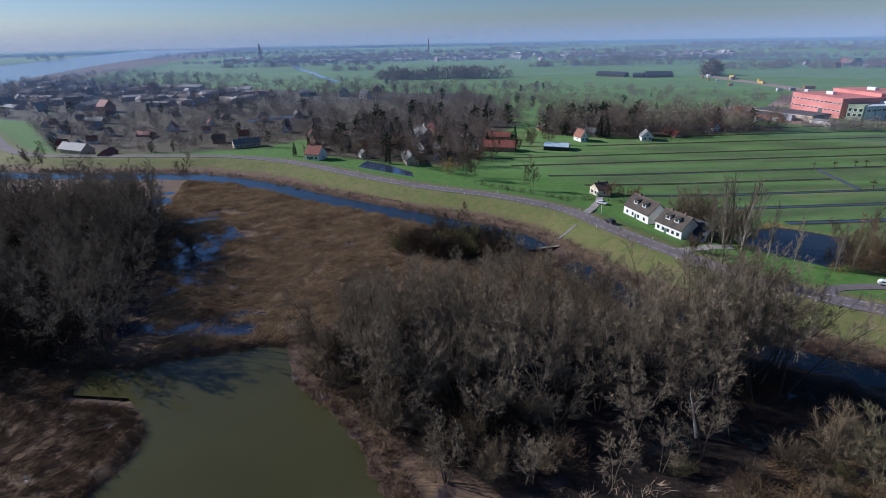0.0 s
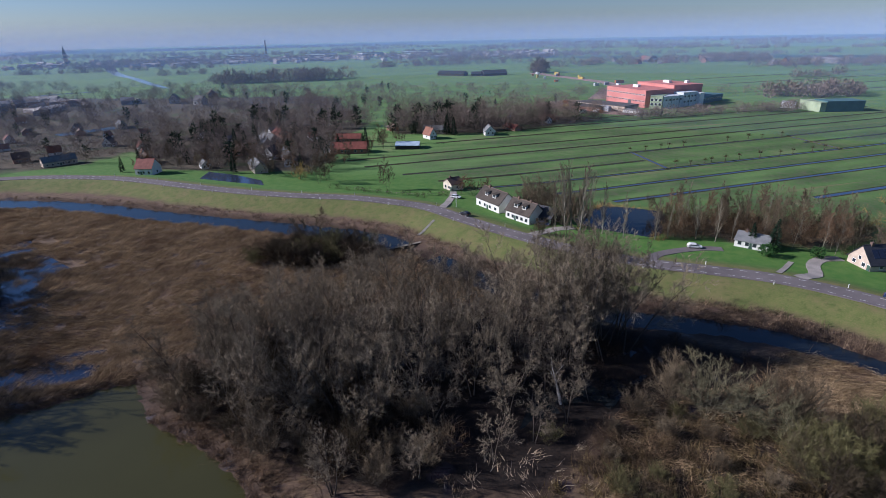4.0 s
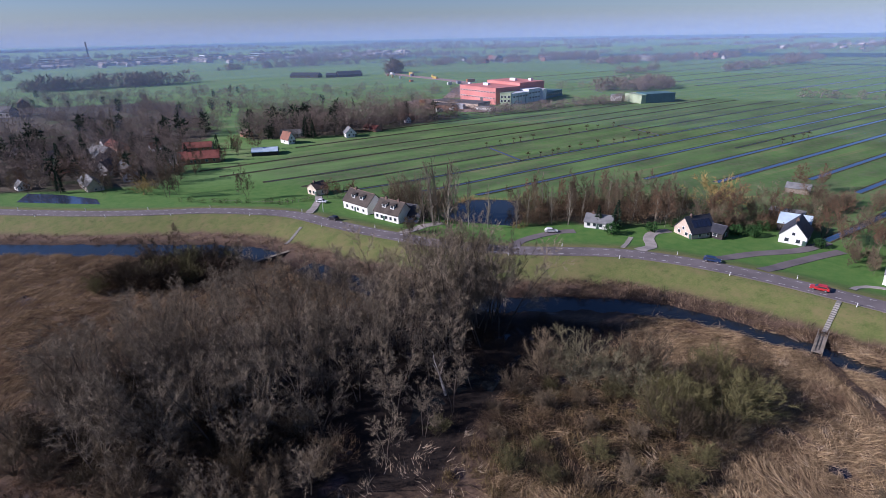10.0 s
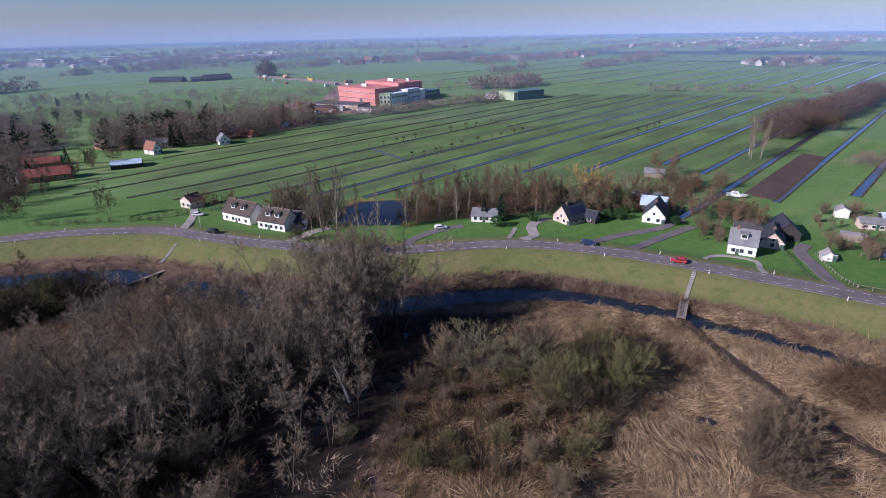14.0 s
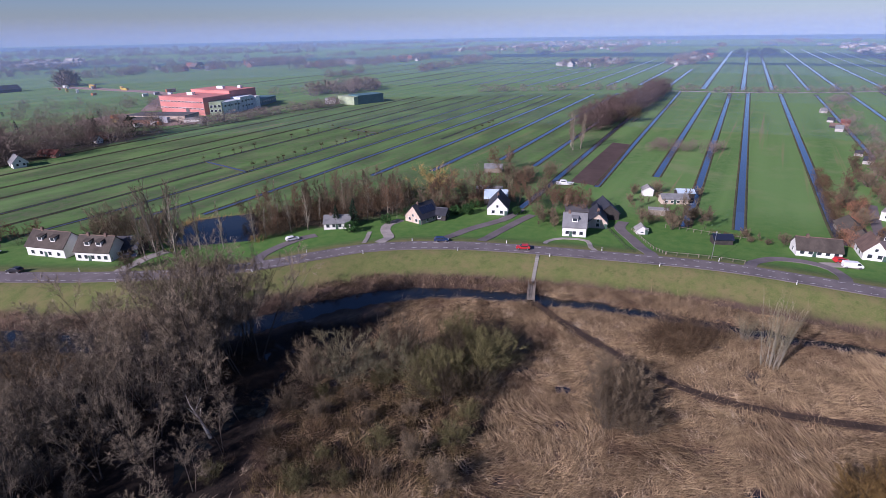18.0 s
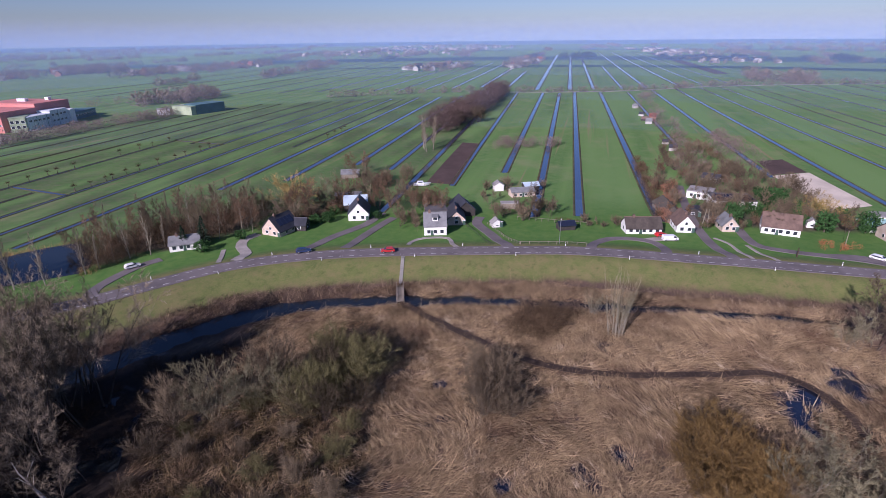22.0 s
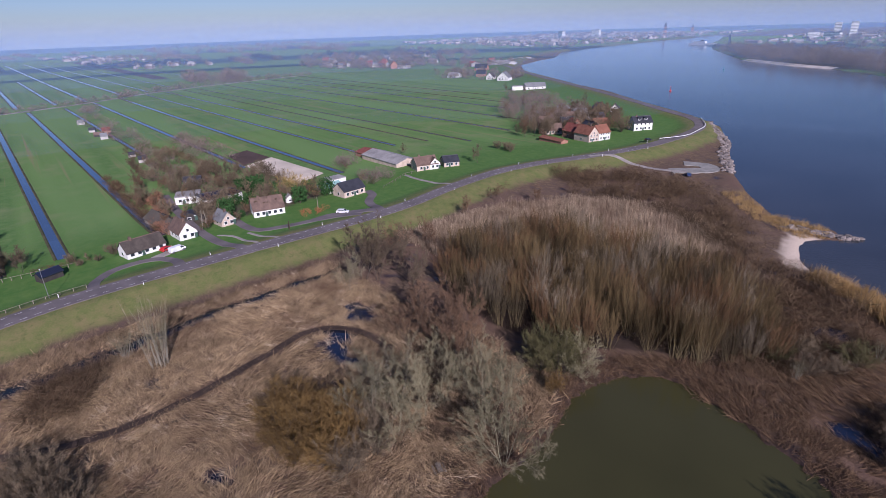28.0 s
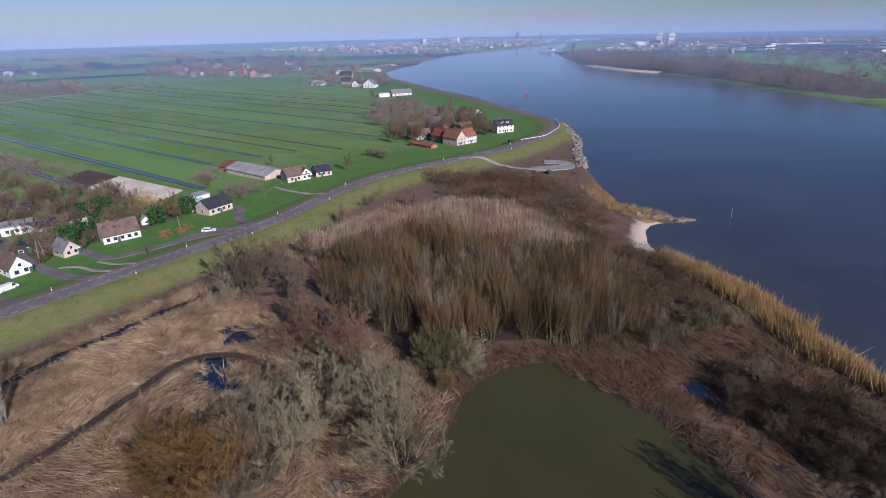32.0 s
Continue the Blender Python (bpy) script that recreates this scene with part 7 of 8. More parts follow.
def stairs(a, b, half, label):
    """A flight of concrete steps laid on the dike's slope."""
    long, turn = lot(a, b)
    ob = thing("stairs", pose(0, 0, 0), label, "stairs", kind="structure")
    n = int(long / 0.75)
    st = Shape().box(-0.42, -half, -0.5, 0.42, half, 0.1).mesh("step", CONCRETE)
    for i in range(n):
        t = (i + 0.5) / n
        x, y = a[0] + (b[0] - a[0]) * t, a[1] + (b[1] - a[1]) * t
        part("step", st, CONCRETE, ob).matrix_basis = pose(x, y, high(x, y) + 0.02, 0, 0, turn)


stairs((136.6, 49.3), (124.2, 46), 0.5, "narrow concrete steps down the dike")
stairs((44, 173.2), (36.5, 166.7), 0.5, "pale worn steps down the dike")

# ---- posts, poles and fences ----
bollard = thing("bollard", pose(0, 0, -50), "white roadside post with a dark band", "post", "white roadside posts")
part("post", Shape().tube([(0, 0, -0.3), (0, 0, 0.95), (0, 0, 1.0)], [0.11, 0.1, 0.05], 8), TRIM, bollard)
part("band", Shape().tube([(0, 0, 0.68), (0, 0, 0.84)], [0.112, 0.112], 8, False), TIMBER, bollard)


def twin(src, m):
    """A copy of a thing with one level of parts."""
    made = src.copy()
    scene.collection.objects.link(made)
    made.matrix_basis = m
    for piece in src.children:
        t = piece.copy()
        scene.collection.objects.link(t)
        t.parent = made
        for sub in piece.children:
            u = sub.copy()
            scene.collection.objects.link(u)
            u.parent = t
    return made


first = True
edge_line = smooth_line([q for q in MAIN if -130 < q[0] and q[1] > -300], 11.0)
for i, q in enumerate(edge_line[:-1]):
    way = (edge_line[i + 1] - q).normalized()
    s = 4.0 if i % 2 else -4.0
    m = pose(q.x - way.y * s, q.y + way.x * s, 4.0)
    if first:
        bollard.matrix_basis, first = m, False
    else:
        twin(bollard, m)


def pole(x, y, h, r, material, label, category="pole", lean=0.0, lamp=False):
    ob = thing("street_lamp" if lamp else "wooden_pole", pose(x, y, high(x, y), lean, lean / 2, 0), label, category)
    part("shaft", Shape().tube([(0, 0, -0.4), (0, 0, h * 0.5), (0, 0, h)], [r, r * 0.85, r * 0.65], 8), material, ob)
    if lamp:
        part("arm", Shape().tube([(0, 0, h - 0.1), (0.5, 0, h + 0.15), (1.1, 0, h + 0.2)], [0.05, 0.045, 0.04], 6), METAL, ob)
        part("lantern", Shape().box(0.9, -0.12, h + 0.1, 1.5, 0.12, h + 0.24), TRIM, ob)


pole(158.5, 5.3, 7.5, 0.09, METAL, "slim grey street lamp beside the dike road", "street lamp", 0, True)
pole(188.5, -40.8, 7.2, 0.16, BARK_PALE, "bare pale pole leaning over the lane", lean=6)
pole(190.5, -43.2, 6.8, 0.16, BARK_PALE, "bare pale pole leaning over the lane", lean=-5)
pole(181, -81, 5.0, 0.14, BARK_PALE, "bare pale pole in a garden")
pole(166, -63, 3.0, 0.2, DARK_WOOD, "dark wooden post beside the service road")
pole(30.1, -206.3, 5.0, 0.16, METAL, "channel marker pole at the groyne's tip")
pole(56, 186, 6, 0.1, TRIM, "white flag pole on the lawn")


def fence(line, gap, h, material, label, rails=1):
    ob = thing("fence", pose(0, 0, 0), label, "fence")
    pts = smooth_line(line, gap)
    zs = land(np.array([q.x for q in pts]), np.array([q.y for q in pts]))[0]
    post = Shape().box(-0.07, -0.07, -0.4, 0.07, 0.07, h).mesh("post", material)
    for q, z in zip(pts, zs):
        part("post", post, material, ob).location = (q.x, q.y, float(z))
    for k in range(rails):
        part("rail", Shape().tube([(q.x, q.y, float(z) + h * (0.9 - 0.4 * k)) for q, z in zip(pts, zs)], [0.05] * len(pts), 4), material, ob)


fence([(176, 31.2), (165.4, 24.6), (155, 17.2)], 1.6, 0.9, OLD_WOOD, "pale wooden post fence along the farm drive")
fence([(173, 38.5), (163, 32), (152, 26)], 1.8, 0.9, TIMBER, "dark low fence along the farm drive")
fence([(184.5, 21.8), (184, 15), (183.5, 6), (183, -3)], 2.2, 1.2, OLD_WOOD, "wooden meadow fence behind the lawn")
fence([(155, 17), (157.5, 6), (158.5, -3)], 2.5, 1.0, OLD_WOOD, "wooden post fence along the lawn")
fence([(188, -115), (194, -125), (200, -134.5), (199, -141)], 2.5, 1.1, OLD_WOOD, "wooden post and rail meadow fence")
fence([(62, 211), (50, 206), (36, 214), (22, 226)], 2.2, 1.0, OLD_WOOD, "wooden fence behind the dike")
brush([(61, 203), (58, 208), (49, 207), (35, 216), (12, 234), (10, 232), (34, 212), (48, 203), (57, 204)], 90, 1.6, 2.2, BRUSH_DARK, "clipped dark hedge along the yard", 730, None, 0.6, "hedge", "hedge")
brush([(174, -72), (182, -74), (184, -84), (176, -86)], 20, 1.2, 1.8, tone("beech_hedge", (0.3, 0.12, 0.05), (0.42, 0.19, 0.08)), "rust-brown beech hedge", 731, None, 0.7, "hedge", "hedge")
brush([(185, 9), (187, 9), (186, -8), (184, -8)], 30, 0.9, 1.4, BRUSH_BROWN, "rough brown hedge behind the lawn", 732, None, 0.7, "hedge", "hedge")
brush([(190, -29), (196, -28), (250, -36), (250, -40), (192, -33)], 90, 1.6, 3.6, tone("rusty_hedge", (0.22, 0.1, 0.06), (0.36, 0.19, 0.11)), "rusty brown hedge along the wide ditch", 733, None, 0.8, "hedge", "hedge")
# guard rail on the outer bend
rail = thing("guard_rail", pose(0, 0, 0), "white guard rail round the river bend", "guard rail")
bend = smooth_line([(155.5, -273), (150, -290), (152.5, -308), (158, -328), (172, -350)], 3.0)
for q in bend:
    part("post", Shape().box(q.x - 0.08, q.y - 0.08, 3.6, q.x + 0.08, q.y + 0.08, 4.9), METAL, rail)
part("beam", Shape().tube([(q.x, q.y, 4.75) for q in bend], [0.17] * len(bend), 6), TRIM, rail)


# ---- cars ----
def car(x, y, turn, paint, label, long=4.2, van=False, z=None):
    ob = thing("van" if van else "car", pose(x, y, (high(x, y) + 0.14) if z is None else z, 0, 0, turn), label, "van" if van else "car")
    h, w = long / 2, 0.88
    if van:
        side = [(-h, 0.35), (h, 0.35), (h, 0.95), (h - 0.35, 1.1), (h - 1.2, 1.85), (-h + 0.1, 1.9), (-h, 1.2)]
        cab = [(h - 1.15, 1.1), (h - 0.55, 1.12), (h - 1.2, 1.74), (h - 1.75, 1.74), (h - 1.75, 1.1)]
    else:
        side = [(-h, 0.35), (h, 0.35), (h, 0.7), (h - 1.0, 0.9), (h - 1.75, 1.38), (-h + 0.7, 1.42), (-h + 0.05, 0.95)]
        cab = [(-h + 0.45, 0.95), (h - 1.15, 0.93), (h - 1.8, 1.3), (-h + 0.75, 1.33)]
    bd = Shape().prism(side, "y", -w, w)
    me = tidy(bd.mesh("body", paint))
    bm = bmesh.new()
    bm.from_mesh(me)
    bmesh.ops.bevel(bm, geom=bm.edges[:], offset=0.08, segments=2, affect="EDGES")
    bm.to_mesh(me)
    bm.free()
    body = part("body", me, paint, ob)
    for s in (-1, 1):
        part("side_glass", Shape().prism(cab, "y", s * (w + 0.005) - 0.01, s * (w + 0.005) + 0.01), GLASS, body)
        part("headlight", Shape().box(h - 0.06, s * 0.62 - 0.16, 0.6, h + 0.02, s * 0.62 + 0.16, 0.74), TRIM, body)
        part("tail_light", Shape().box(-h - 0.02, s * 0.66 - 0.12, 0.75, -h + 0.08, s * 0.66 + 0.12, 0.95), TILE_RED, body)
    a, b = ((h - 0.42, 1.16), (h - 1.16, 1.78)) if van else ((h - 1.08, 0.98), (h - 1.7, 1.36))
    part("windscreen", Shape().add([(a[0] + 0.03, -0.72, a[1]), (a[0] + 0.03, 0.72, a[1]), (b[0] + 0.03, 0.66, b[1]), (b[0] + 0.03, -0.66, b[1])], [(0, 1, 2, 3)]), GLASS, body)
    for sx in (-1, 1):
        for sy in (-1, 1):
            cx, cy = sx * (h - 0.8), sy * (w - 0.1)
            tyre = part("wheel", Shape().prism([(cx + 0.33 * math.cos(t), 0.33 + 0.33 * math.sin(t)) for t in np.linspace(0, 6.283, 13)[:-1]], "y", cy - 0.12, cy + 0.12), TIMBER, ob)
            part("rim", Shape().prism([(cx + 0.2 * math.cos(t), 0.33 + 0.2 * math.sin(t)) for t in np.linspace(0, 6.283, 9)[:-1]], "y", cy + sy * 0.12 - 0.015, cy + sy * 0.12 + 0.015), METAL, tyre)


def paint(name, c):
    m = surface(name, c, tuple(min(1, 1.05 * v) for v in c), 5.0, 0.5, 0.3, 0.0, spec=0.6)
    return m


RED_PAINT, BLUE_PAINT, BLACK_PAINT, WHITE_PAINT, SILVER_PAINT = paint("red_paint", (0.5, 0.03, 0.03)), paint("blue_paint", (0.025, 0.045, 0.11)), paint("black_paint", (0.02, 0.02, 0.024)), paint("white_paint", (0.8, 0.8, 0.8)), paint("silver_paint", (0.45, 0.47, 0.5))
car(138.6, 54.8, 112, RED_PAINT, "red hatchback on the dike road", z=4.15)
car(132.4, 79.6, -60, BLUE_PAINT, "dark blue estate car on the dike road", 4.5, z=4.15)
car(55.2, 172.5, 118, BLACK_PAINT, "black car on the dike road", z=4.15)
car(79, 158, -40, BLUE_PAINT, "dark blue car parked beside the farmhouse")
car(60, 199.6, -45, WHITE_PAINT, "white car parked beside the hedge")
car(113.6, 124.9, -30, WHITE_PAINT, "white car parked on the side drive")
car(176.2, -26.6, -65, RED_PAINT, "dark red car parked before the cottage")
car(172.6, -28.8, -72, WHITE_PAINT, "white delivery van parked before the cottage", 5.0, True)
car(169.4, -85.2, -130, WHITE_PAINT, "white estate car parked in the bay", 4.6)
car(158, -266, -100, BLACK_PAINT, "black car on the dike road at the bend", z=4.15)
car(113.4, -226.6, -45, BLUE_PAINT, "dark blue car on the hardstanding")
for i, (x, y) in enumerate(((270, 386), (274, 378), (280, 374), (262, 372))):
    car(x, y, 20 + 30 * i, SILVER_PAINT if i % 2 else BLACK_PAINT, "parked car beside the works", z=0.95)

# ---- small things by the water ----
pt = thing("picnic_table", pose(51.6, -37.8, high(51.6, -37.8), 0, 0, -20), "dark wooden picnic table in a reed clearing", "picnic table")
for k in range(4):
    part("top_board", Shape().box(-1.0, -0.42 + 0.22 * k, 0.72, 1.0, -0.24 + 0.22 * k, 0.77), OLD_WOOD, pt)
for s in (-1, 1):
    part("bench_board", Shape().box(-1.0, s * 0.85 - 0.15, 0.42, 1.0, s * 0.85 + 0.15, 0.47), OLD_WOOD, pt)
    part("frame", Shape().prism([(-0.95, 0.36), (0.95, 0.36), (0.95, 0.43), (-0.95, 0.43)], "x", s * 0.7 - 0.04, s * 0.7 + 0.04), DARK_WOOD, pt)
    for q in (-1, 1):
        part("leg", Shape().tube([(s * 0.7, q * 0.75, -0.1), (s * 0.7, q * 0.3, 0.72)], [0.06, 0.06], 4), DARK_WOOD, pt)
boat = thing("boat", pose(223.4, 70.5, 1.35, 0, 0, -70), "white cabin boat laid up beside the ditch", "boat")
part("hull", Shape().add([(-3.4, -0.9, 0), (2, -0.9, 0), (3.8, 0, 0.1), (2, 0.9, 0), (-3.4, 0.9, 0), (-3.4, -1.2, 0.9), (2.2, -1.2, 0.95), (4.4, 0, 1.15), (2.2, 1.2, 0.95), (-3.4, 1.2, 0.9)],
                         [(0, 4, 3, 2, 1), (5, 6, 7, 8, 9), (0, 1, 6, 5), (1, 2, 7, 6), (2, 3, 8, 7), (3, 4, 9, 8), (4, 0, 5, 9)]), WHITE_PAINT, boat)
part("cabin", Shape().prism([(-1.8, 0.9), (1.4, 0.9), (0.8, 1.9), (-1.6, 1.9)], "y", -0.85, 0.85), WHITE_PAINT, boat)
part("cabin_window", Shape().box(-1.3, -0.88, 1.25, 0.6, 0.88, 1.65), GLASS, boat)


def buoy(x, y, material, label):
    ob = thing("buoy", pose(x, y, 0), label, "buoy", "channel buoys")
    part("float", Shape().tube([(0, 0, -0.6), (0, 0, 0.5), (0, 0, 0.9)], [1.1, 1.1, 0.5], 10), material, ob)
    part("mast", Shape().tube([(0, 0, 0.9), (0, 0, 3.6)], [0.3, 0.12], 6), material, ob)
    part("top_mark", Shape().tube([(0, 0, 3.6), (0, 0, 4.4)], [0.45, 0.4], 8), material, ob)


buoy(282.6, -505, RED_PAINT, "red channel buoy on the river")
buoy(353.6, -760, paint("teal_paint", (0.05, 0.3, 0.32)), "blue-green channel buoy on the river")
ship = thing("ship", pose(735, -1440, 0, 0, 0, 172), "white river vessel at a landing stage", "ship")
part("hull", Shape().prism([(-36, 0), (34, 0), (40, 4), (-38, 4)], "y", -5, 5), TRIM, ship)
part("deckhouse", Shape().box(-26, -4, 4, 10, 4, 9), TRIM, ship)
part("bridge_deck", Shape().box(-4, -4, 9, 6, 4, 12), GLASS, ship)
stage = thing("landing_stage", pose(640, -1390, 0, 0, 0, 172), "grey landing stage with a tall dolphin", "jetty")
part("pontoon", Shape().box(-60, -5, -1, 60, 5, 2.4), WORKS_GREY, stage)
part("tower", Shape().box(-6, -2, 2.4, -2, 2, 26), METAL, stage)
# stones that guard the bend
stone_rng = random.Random(5)
stone_meshes = []
for s in range(5):
    sh = Shape()
    rings = [(0.0, 0.75), (0.35, 0.95), (0.7, 0.6)]
    for zz, rr in rings:
        for k in range(6):
            sh.v.append((rr * math.cos(k * 1.047) * stone_rng.uniform(0.7, 1.2), rr * math.sin(k * 1.047) * stone_rng.uniform(0.7, 1.2), zz * stone_rng.uniform(0.8, 1.2)))
    sh.f += [(r * 6 + k, r * 6 + (k + 1) % 6, r * 6 + 6 + (k + 1) % 6, r * 6 + 6 + k) for r in (0, 1) for k in range(6)] + [tuple(range(12, 18))]
    stone_meshes.append(tidy(sh.mesh("stone", STONE)))
revet = thing("stone_revetment", pose(0, 0, 0), "rough stone revetment round the river bend", "revetment", kind="structure")
for i, q in enumerate(smooth_line([(104, -246), (112, -262), (122, -280), (132, -302), (143, -320), (158, -342), (172, -362)], 1.0)):
    for k in range(2):
        x, y = q.x + stone_rng.uniform(-1.5, 3.5), q.y + stone_rng.uniform(-1.5, 1.5)
        if i * 2 + k < 290:
            o = part("stone", stone_meshes[stone_rng.randrange(5)], STONE, revet)
            o.matrix_basis = pose(x, y, max(-0.3, high(x, y) - 0.25) if k == 0 else 0.0, stone_rng.uniform(-15, 15), stone_rng.uniform(-15, 15), stone_rng.uniform(0, 360)) @ Matrix.Scale(stone_rng.uniform(0.7, 1.5), 4)
groyne = thing("groyne", pose(0, 0, 0), "stone groyne running out into the river", "groyne", kind="structure")
for i, q in enumerate(smooth_line([(60, -190), (50, -191.5), (44, -192.5), (41, -195)], 0.7)):
    for k in range(3):
        o = part("stone", stone_meshes[stone_rng.randrange(5)], STONE, groyne)
        o.matrix_basis = pose(q.x + stone_rng.uniform(-1.6, 1.6), q.y + stone_rng.uniform(-1.8, 1.8), stone_rng.uniform(-0.2, 0.2), 0, 0, stone_rng.uniform(0, 360)) @ Matrix.Scale(stone_rng.uniform(0.7, 1.4), 4)

# ---- far villages and the town over the river ----
DULL = surface("weathered_render", (0.42, 0.4, 0.37), (0.52, 0.5, 0.46), 4.0, 0.3, 0.9, 0.1, depth=0.01)
far_house = []
for k, (wall_m, roof_m, lab) in enumerate(((DULL, TILE_DARK, "far white house with a dark roof"), (BRICK, TILE_RED, "far brick house with a red roof"), (DULL, TILE_GREY, "far white house with a grey roof"), (TIMBER, TILE_BROWN, "far dark barn with a brown roof"), (DULL, SHEET, "far pale shed with a light roof"))):
    ob = thing("house", pose(0, 0, -60), lab, "house", "far houses")
    w, d, e, r = ((10, 8, 4, 8), (11, 9, 4.5, 9), (9, 8, 4, 8), (16, 10, 3.5, 8), (24, 12, 4, 6))[k]
    part("wall", Shape().prism([(-d / 2, -0.5), (d / 2, -0.5), (d / 2, e), (0, r), (-d / 2, e)], "x", -w / 2, w / 2), wall_m, ob)
    slopes = Shape()
    for s in (-1, 1):
        slopes.prism([(s * (d / 2 + 0.4), e - 0.3), (0, r + 0.05), (0, r + 0.4), (s * (d / 2 + 0.4), e + 0.05)], "x", -w / 2 - 0.3, w / 2 + 0.3)
    part("roof", slopes, roof_m, ob)
    for i in range(2):
        part("window", Shape().box(-w / 4 + i * w / 2 - 0.8, -d / 2 - 0.06, 1.0, -w / 4 + i * w / 2 + 0.8, -d / 2 + 0.02, 2.6), GLASS, ob)
    far_house.append([ob, True])
far_rng = random.Random(31)


def far_spot(x, y, a, k, kind=None, z=0.8):
    i = far_rng.randrange(5) if kind is None else kind
    m = pose(x, y, z, 0, 0, a) @ Matrix.Scale(k, 4)
    if far_house[i][1]:
        far_house[i][0].matrix_basis, far_house[i][1] = m, False
    else:
        twin(far_house[i][0], m)


for x, y, rx, ry, count in ((1100, 300, 120, 60, 14), (1320, 150, 240, 30, 16), (720, 1000, 240, 80, 14), (1000, 780, 220, 80, 12), (950, -540, 170, 70, 18),
                            (1180, -760, 240, 160, 12), (780, -660, 120, 50, 7), (-300, 640, 260, 120, 20)):
    for _ in range(count):
        t, r = far_rng.uniform(0, 6.28), math.sqrt(far_rng.random())
        far_spot(x + rx * r * math.cos(t), y + ry * r * math.sin(t), far_rng.choice([0, 40, 90, -30]) + far_rng.uniform(-10, 10), far_rng.uniform(0.85, 1.3))
HOUSE_TRI = []
for k in range(3):
    w, d, e, r = ((0.7, 0.55, 0.55, 1.0), (1.1, 0.6, 0.5, 0.95), (1.8, 0.8, 0.6, 0.85))[k]
    c = [np.array(q) for q in ((-w, -d, -0.1), (w, -d, -0.1), (w, d, -0.1), (-w, d, -0.1), (-w, -d, e), (w, -d, e), (w, d, e), (-w, d, e), (-w, 0, r), (w, 0, r))]
    HOUSE_TRI.append(np.array([[c[i] for i in f] for f in ((0, 1, 5), (0, 5, 4), (2, 3, 7), (2, 7, 6), (1, 2, 6), (1, 6, 5), (3, 0, 4), (3, 4, 7), (4, 5, 9), (4, 9, 8), (6, 7, 8), (6, 8, 9), (5, 6, 9), (7, 4, 8))]))


def far_town(loop, count, seed, material, label, low=6, tall=10):
    spots = scatter(loop, count, seed)
    joined("far_houses", spots, HOUSE_TRI, np.random.RandomState(seed).uniform(low, tall, len(spots)), material, label, "houses", seed)


TOWN = tone("far_town", (0.11, 0.075, 0.065), (0.5, 0.47, 0.44))
far_town([(1060, -1250), (2100, -1400), (2200, -2800), (1120, -2700)], 420, 801, TOWN, "far riverside town of brick and white houses")
far_town([(-300, -1150), (700, -1500), (800, -2400), (-300, -2300)], 180, 802, TOWN, "far houses and yards beyond the river")
far_town([(-700, 1500), (700, 1400), (900, 1750), (-700, 1950)], 260, 803, TOWN, "far village strung along the horizon")
far_town([(1500, 500), (2900, 300), (2900, 1000), (1600, 900)], 90, 804, TOWN, "far farms on the horizon")
far_town([(1300, -400), (2400, -250), (2400, -120), (1300, -200)], 60, 805, TOWN, "far farms along a polder road")
far_town([(-760, 980), (-420, 800), (-150, 660), (-260, 560), (-500, 600)], 120, 806, TOWN, "far village houses among trees", 5, 8)
for x, y in ((430, -44), (445, -43), (470, -42), (520, -40), (350, -47), (330, -49), (455, -49)):
    far_spot(x, y, far_rng.uniform(70, 110), far_rng.uniform(0.35, 0.5), far_rng.randrange(4))


def tower(x, y, w, d, h, material, label, floors, name="tower_block", spire=0.0):
    ob = thing(name, pose(x, y, 1.2, 0, 0, far_rng.uniform(-30, 30)), label, "tower", "")
    part("wall", Shape().box(-w / 2, -d / 2, -1, w / 2, d / 2, h), material, ob)
    for f in range(floors):
        part("window_row", Shape().box(-w / 2 - 0.1, -d / 2 - 0.1, (f + 0.35) * h / floors, w / 2 + 0.1, d / 2 + 0.1, (f + 0.65) * h / floors), GLASS, ob)
    part("roof", Shape().tube([(0, 0, h), (0, 0, h + spire)], [w * 0.7, 0.2], 4) if spire else Shape().box(-w / 2 - 0.2, -d / 2 - 0.2, h, w / 2 + 0.2, d / 2 + 0.2, h + 0.6), TILE_DARK, ob)


tower(604, -1972, 16, 14, 39, PLASTER, "far white apartment tower", 10)
tower(562, -1969, 18, 14, 40, PLASTER, "far white apartment tower", 10)
tower(640, -1900, 30, 12, 14, PLASTER, "far white block of flats", 4)
tower(585, -1880, 44, 12, 15, PLASTER, "far white block of flats", 4)
tower(1264, -2158, 12, 12, 34, BRICK, "far church tower with a pointed spire", 2, "church_tower", 20)
tower(1324, -2486, 10, 10, 24, BRICK, "far church tower with a pointed spire", 2, "church_tower", 18)
tower(1520, -2050, 40, 14, 30, PLASTER, "far pale flats in the town", 8)
tower(1650, -1980, 36, 14, 28, PLASTER, "far pale flats in the town", 8)
tower(-60, 1950, 4, 4, 50, BRICK, "very tall slim chimney on the horizon", 1, "chimney_stack")
tower(-560, 1700, 7, 7, 30, BRICK, "far church tower with a pointed spire", 2, "church_tower", 22)
for x, y, w, h in ((264, -1625, 90, 10), (110, -1513, 120, 11), (36, -1736, 150, 12), (-80, -1620, 110, 11), (190, -1760, 120, 12), (20, -1420, 70, 9), (-140, -1480, 90, 10), (330, -1720, 60, 10), (-60, -1850, 160, 12)):
    tower(x, y, w, 50, h, PLASTER if far_rng.random() < 0.7 else WORKS_GREY, "far pale warehouse with a flat roof", 1, "warehouse")
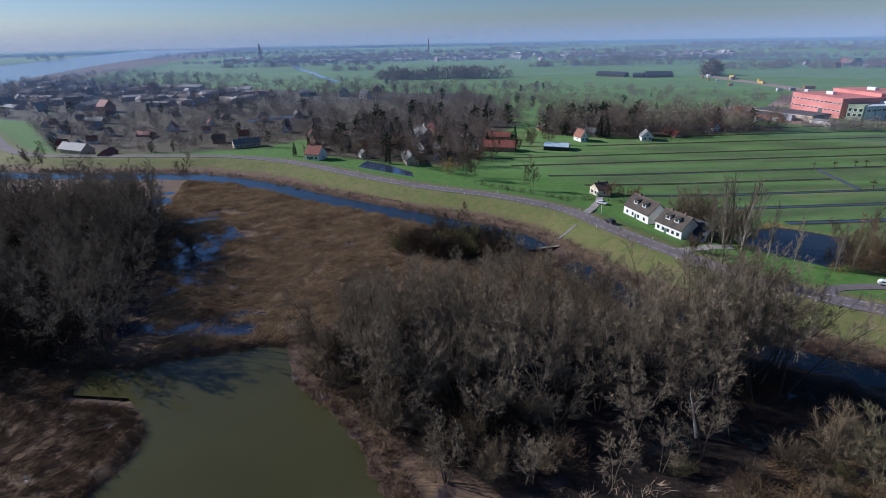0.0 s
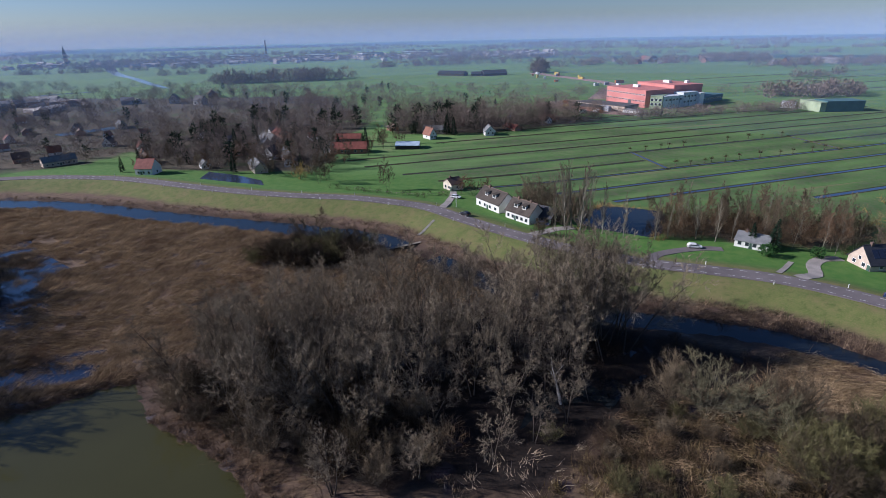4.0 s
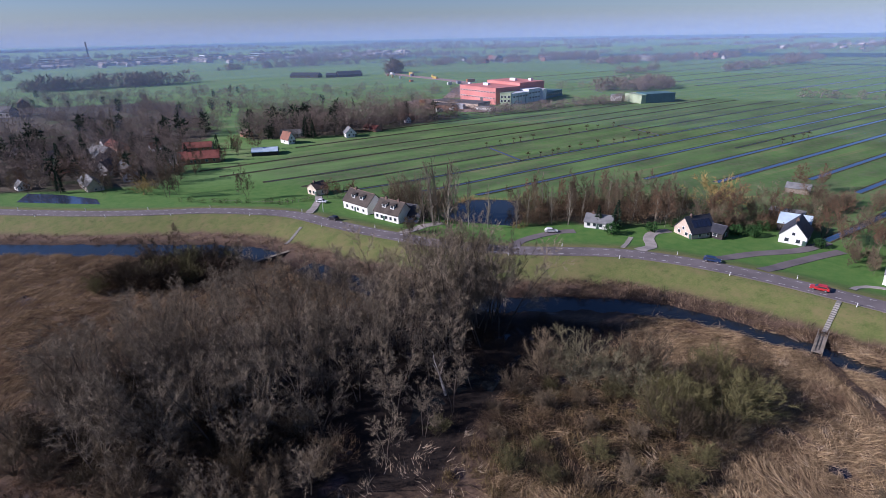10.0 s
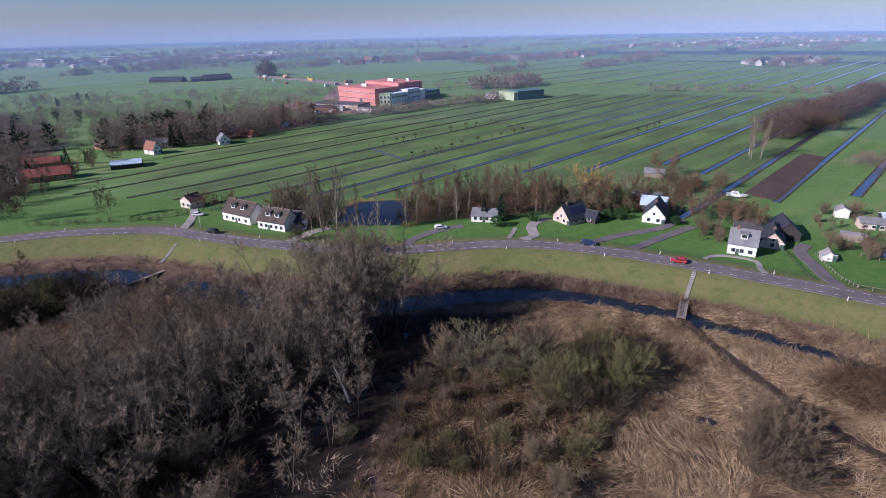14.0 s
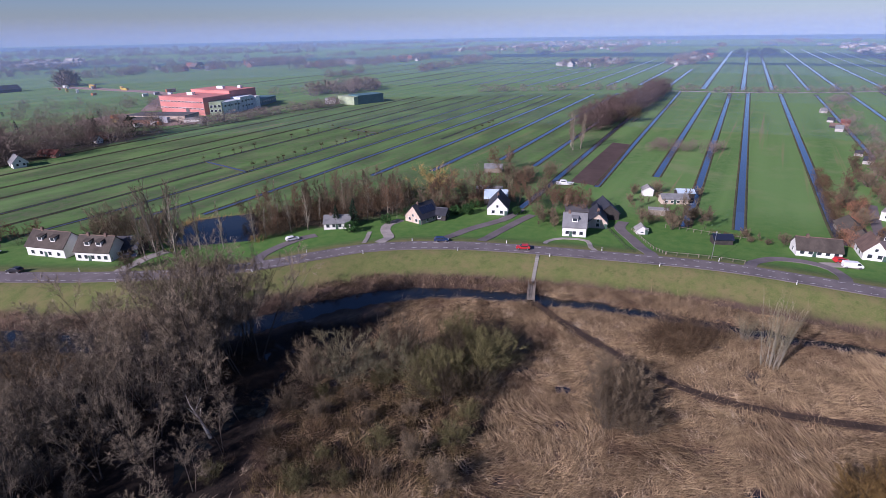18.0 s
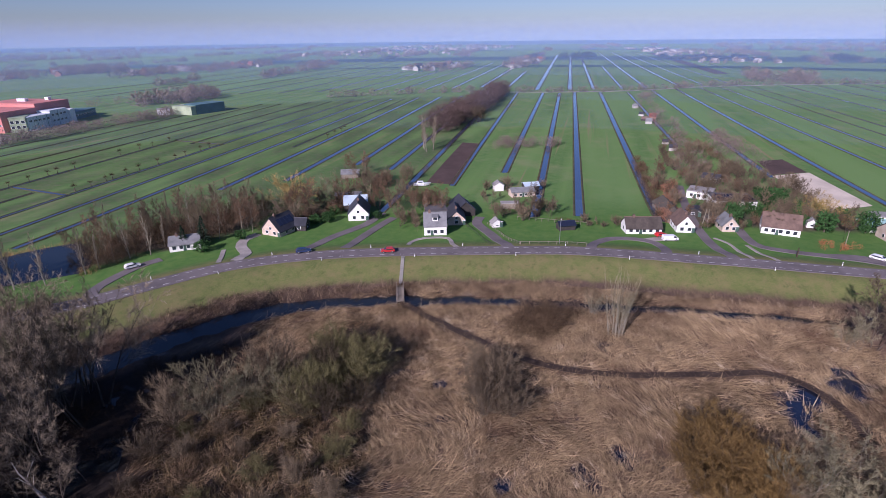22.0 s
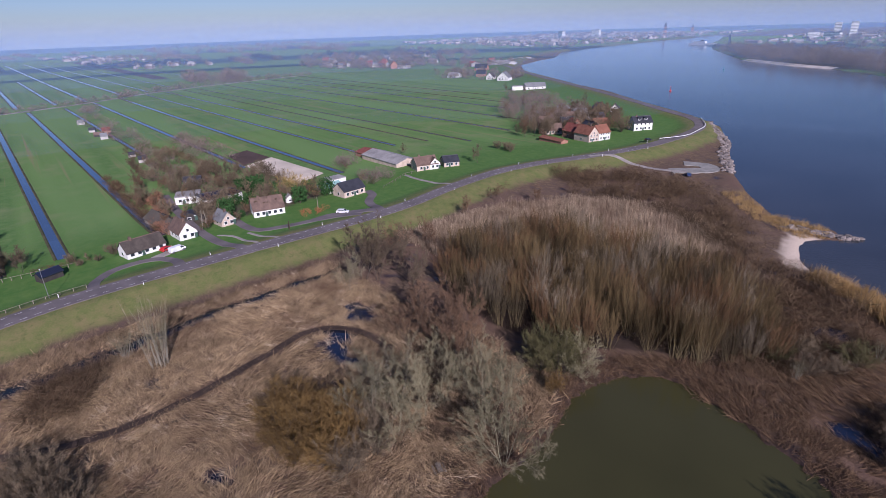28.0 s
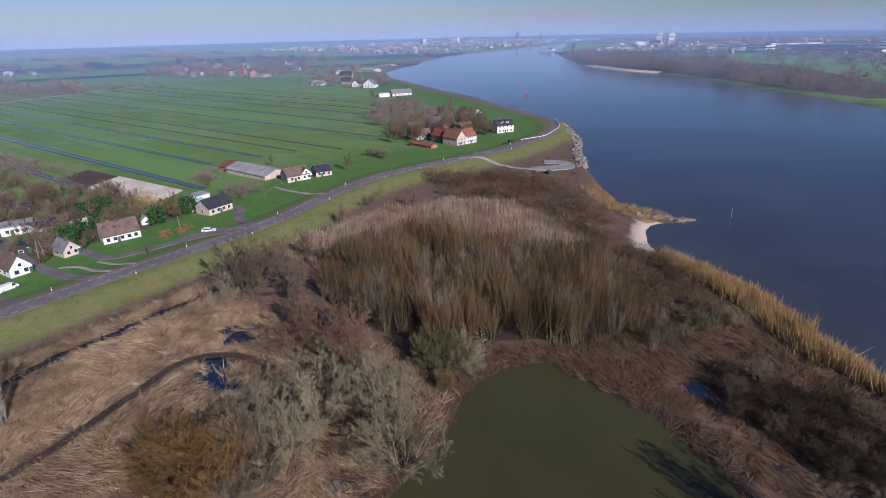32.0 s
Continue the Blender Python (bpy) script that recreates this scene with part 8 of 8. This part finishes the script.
for x, y, w in ((110, 1830, 90), (260, 1790, 70), (-120, 1950, 120), (-330, 1900, 100), (420, 1820, 90)):
    tower(x, y, w, 40, 9, WORKS_GREY, "far grey warehouse on the horizon", 1, "warehouse")

# the works yard and its stores of building stuff
YARD = surface("brick_rubble", (0.3, 0.17, 0.13), (0.4, 0.28, 0.22), 1.2, 0.08, 0.95, 0.4, dirt=(0.2, 0.17, 0.14))
single("yard", Shape().add([(x, y, 0.93) for x, y in ((214, 462), (246, 388), (262, 376), (286, 398), (290, 470), (262, 490), (230, 482))], [tuple(range(7))]), YARD, "reddish rubble yard beside the works", "yard", "structure")
drive([(292, 482), (330, 530), (380, 590), (396, 640), (392, 740), (386, 840)], 9.0, YARD, "broad building track behind the works", 0.15, "track", "track", 20.0)
CRATES = [paint("container_" + nm, c) for nm, c in (("white", (0.6, 0.6, 0.58)), ("orange", (0.45, 0.16, 0.04)), ("yellow", (0.5, 0.36, 0.05)), ("grey", (0.3, 0.31, 0.33)))]
crate_rng = random.Random(19)
for k in range(26):
    t = crate_rng.random()
    x, y = (crate_rng.uniform(345, 410), crate_rng.uniform(560, 830)) if k < 18 else (crate_rng.uniform(222, 262), crate_rng.uniform(400, 470))
    long, h = crate_rng.choice((6, 6, 12)), crate_rng.uniform(2.4, 4.5)
    crate = thing("container", pose(x, y, 0.9, 0, 0, crate_rng.choice((0, 20, 90, 70))), "steel site container standing in the works yard", "container", "site containers")
    part("body", Shape().box(-long / 2, -1.25, 0, long / 2, 1.25, h), crate_rng.choice(CRATES), crate)
    part("door", Shape().box(long / 2, -1.1, 0.15, long / 2 + 0.05, 1.1, h - 0.2), CRATES[3], crate)
# pale shores and water far off
for line, half in (([(690, -640), (735, -722), (760, -785), (768, -836)], 7.0), ([(985, -1164), (958, -1215), (950, -1262), (990, -1500)], 16.0), ([(404, -934), (311, -861), (246, -825)], 6.0)):
    single("beach", ribbon(line, half, lift=0.3, step=20.0), ARENA_SAND, "pale sandy shore along the river", "beach", "structure")
single("canal", ribbon([(-565, 2050), (-351, 1312), (-257, 1073), (-201, 926), (-163, 836)], (16.0, 5.0), lift=0.2, step=60.0), DITCH, "straight canal shining across the polder", "canal", "structure")
single("canal", ribbon([(-310, 786), (-291, 810), (-246, 824)], 5.0, lift=0.2, step=15.0), DITCH, "shining ditch behind the village", "canal", "structure")
single("village_pond", ribbon([(-166, 450), (-152, 462), (-134, 473)], 7.0, lift=0.2, step=10.0), DITCH, "small pond between village gardens", "pond", "structure")

# ---- distance haze, imitated: clear sheets, tinted like the sky, that scatter a little light ----
def haze_surface(name, share, top):
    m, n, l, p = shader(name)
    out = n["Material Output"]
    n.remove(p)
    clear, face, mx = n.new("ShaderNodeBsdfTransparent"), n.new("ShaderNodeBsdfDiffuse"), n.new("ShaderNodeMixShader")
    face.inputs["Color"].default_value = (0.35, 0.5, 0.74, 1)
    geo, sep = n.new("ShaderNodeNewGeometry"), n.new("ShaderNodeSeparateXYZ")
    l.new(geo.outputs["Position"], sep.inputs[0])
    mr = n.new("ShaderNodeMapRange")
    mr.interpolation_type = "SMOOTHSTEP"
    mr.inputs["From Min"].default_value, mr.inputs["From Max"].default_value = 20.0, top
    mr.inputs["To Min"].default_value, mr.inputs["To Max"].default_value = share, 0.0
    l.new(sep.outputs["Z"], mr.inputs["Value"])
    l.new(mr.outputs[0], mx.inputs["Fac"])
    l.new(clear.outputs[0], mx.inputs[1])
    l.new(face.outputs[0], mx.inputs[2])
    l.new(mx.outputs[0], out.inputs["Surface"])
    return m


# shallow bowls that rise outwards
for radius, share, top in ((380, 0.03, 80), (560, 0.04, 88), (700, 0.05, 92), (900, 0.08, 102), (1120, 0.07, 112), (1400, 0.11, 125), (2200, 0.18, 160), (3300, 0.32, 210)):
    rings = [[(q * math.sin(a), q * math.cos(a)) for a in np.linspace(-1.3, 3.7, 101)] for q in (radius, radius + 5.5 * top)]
    single("mist", Shape().add([(x, y, z) for ring, z in zip(rings, (-3.0, top)) for x, y in ring], [(i, 101 + i, 102 + i, i + 1) for i in range(100)]), haze_surface("mist", share, top), "half-clear sheet tinted blue to imitate distance haze", "mist", "structure")
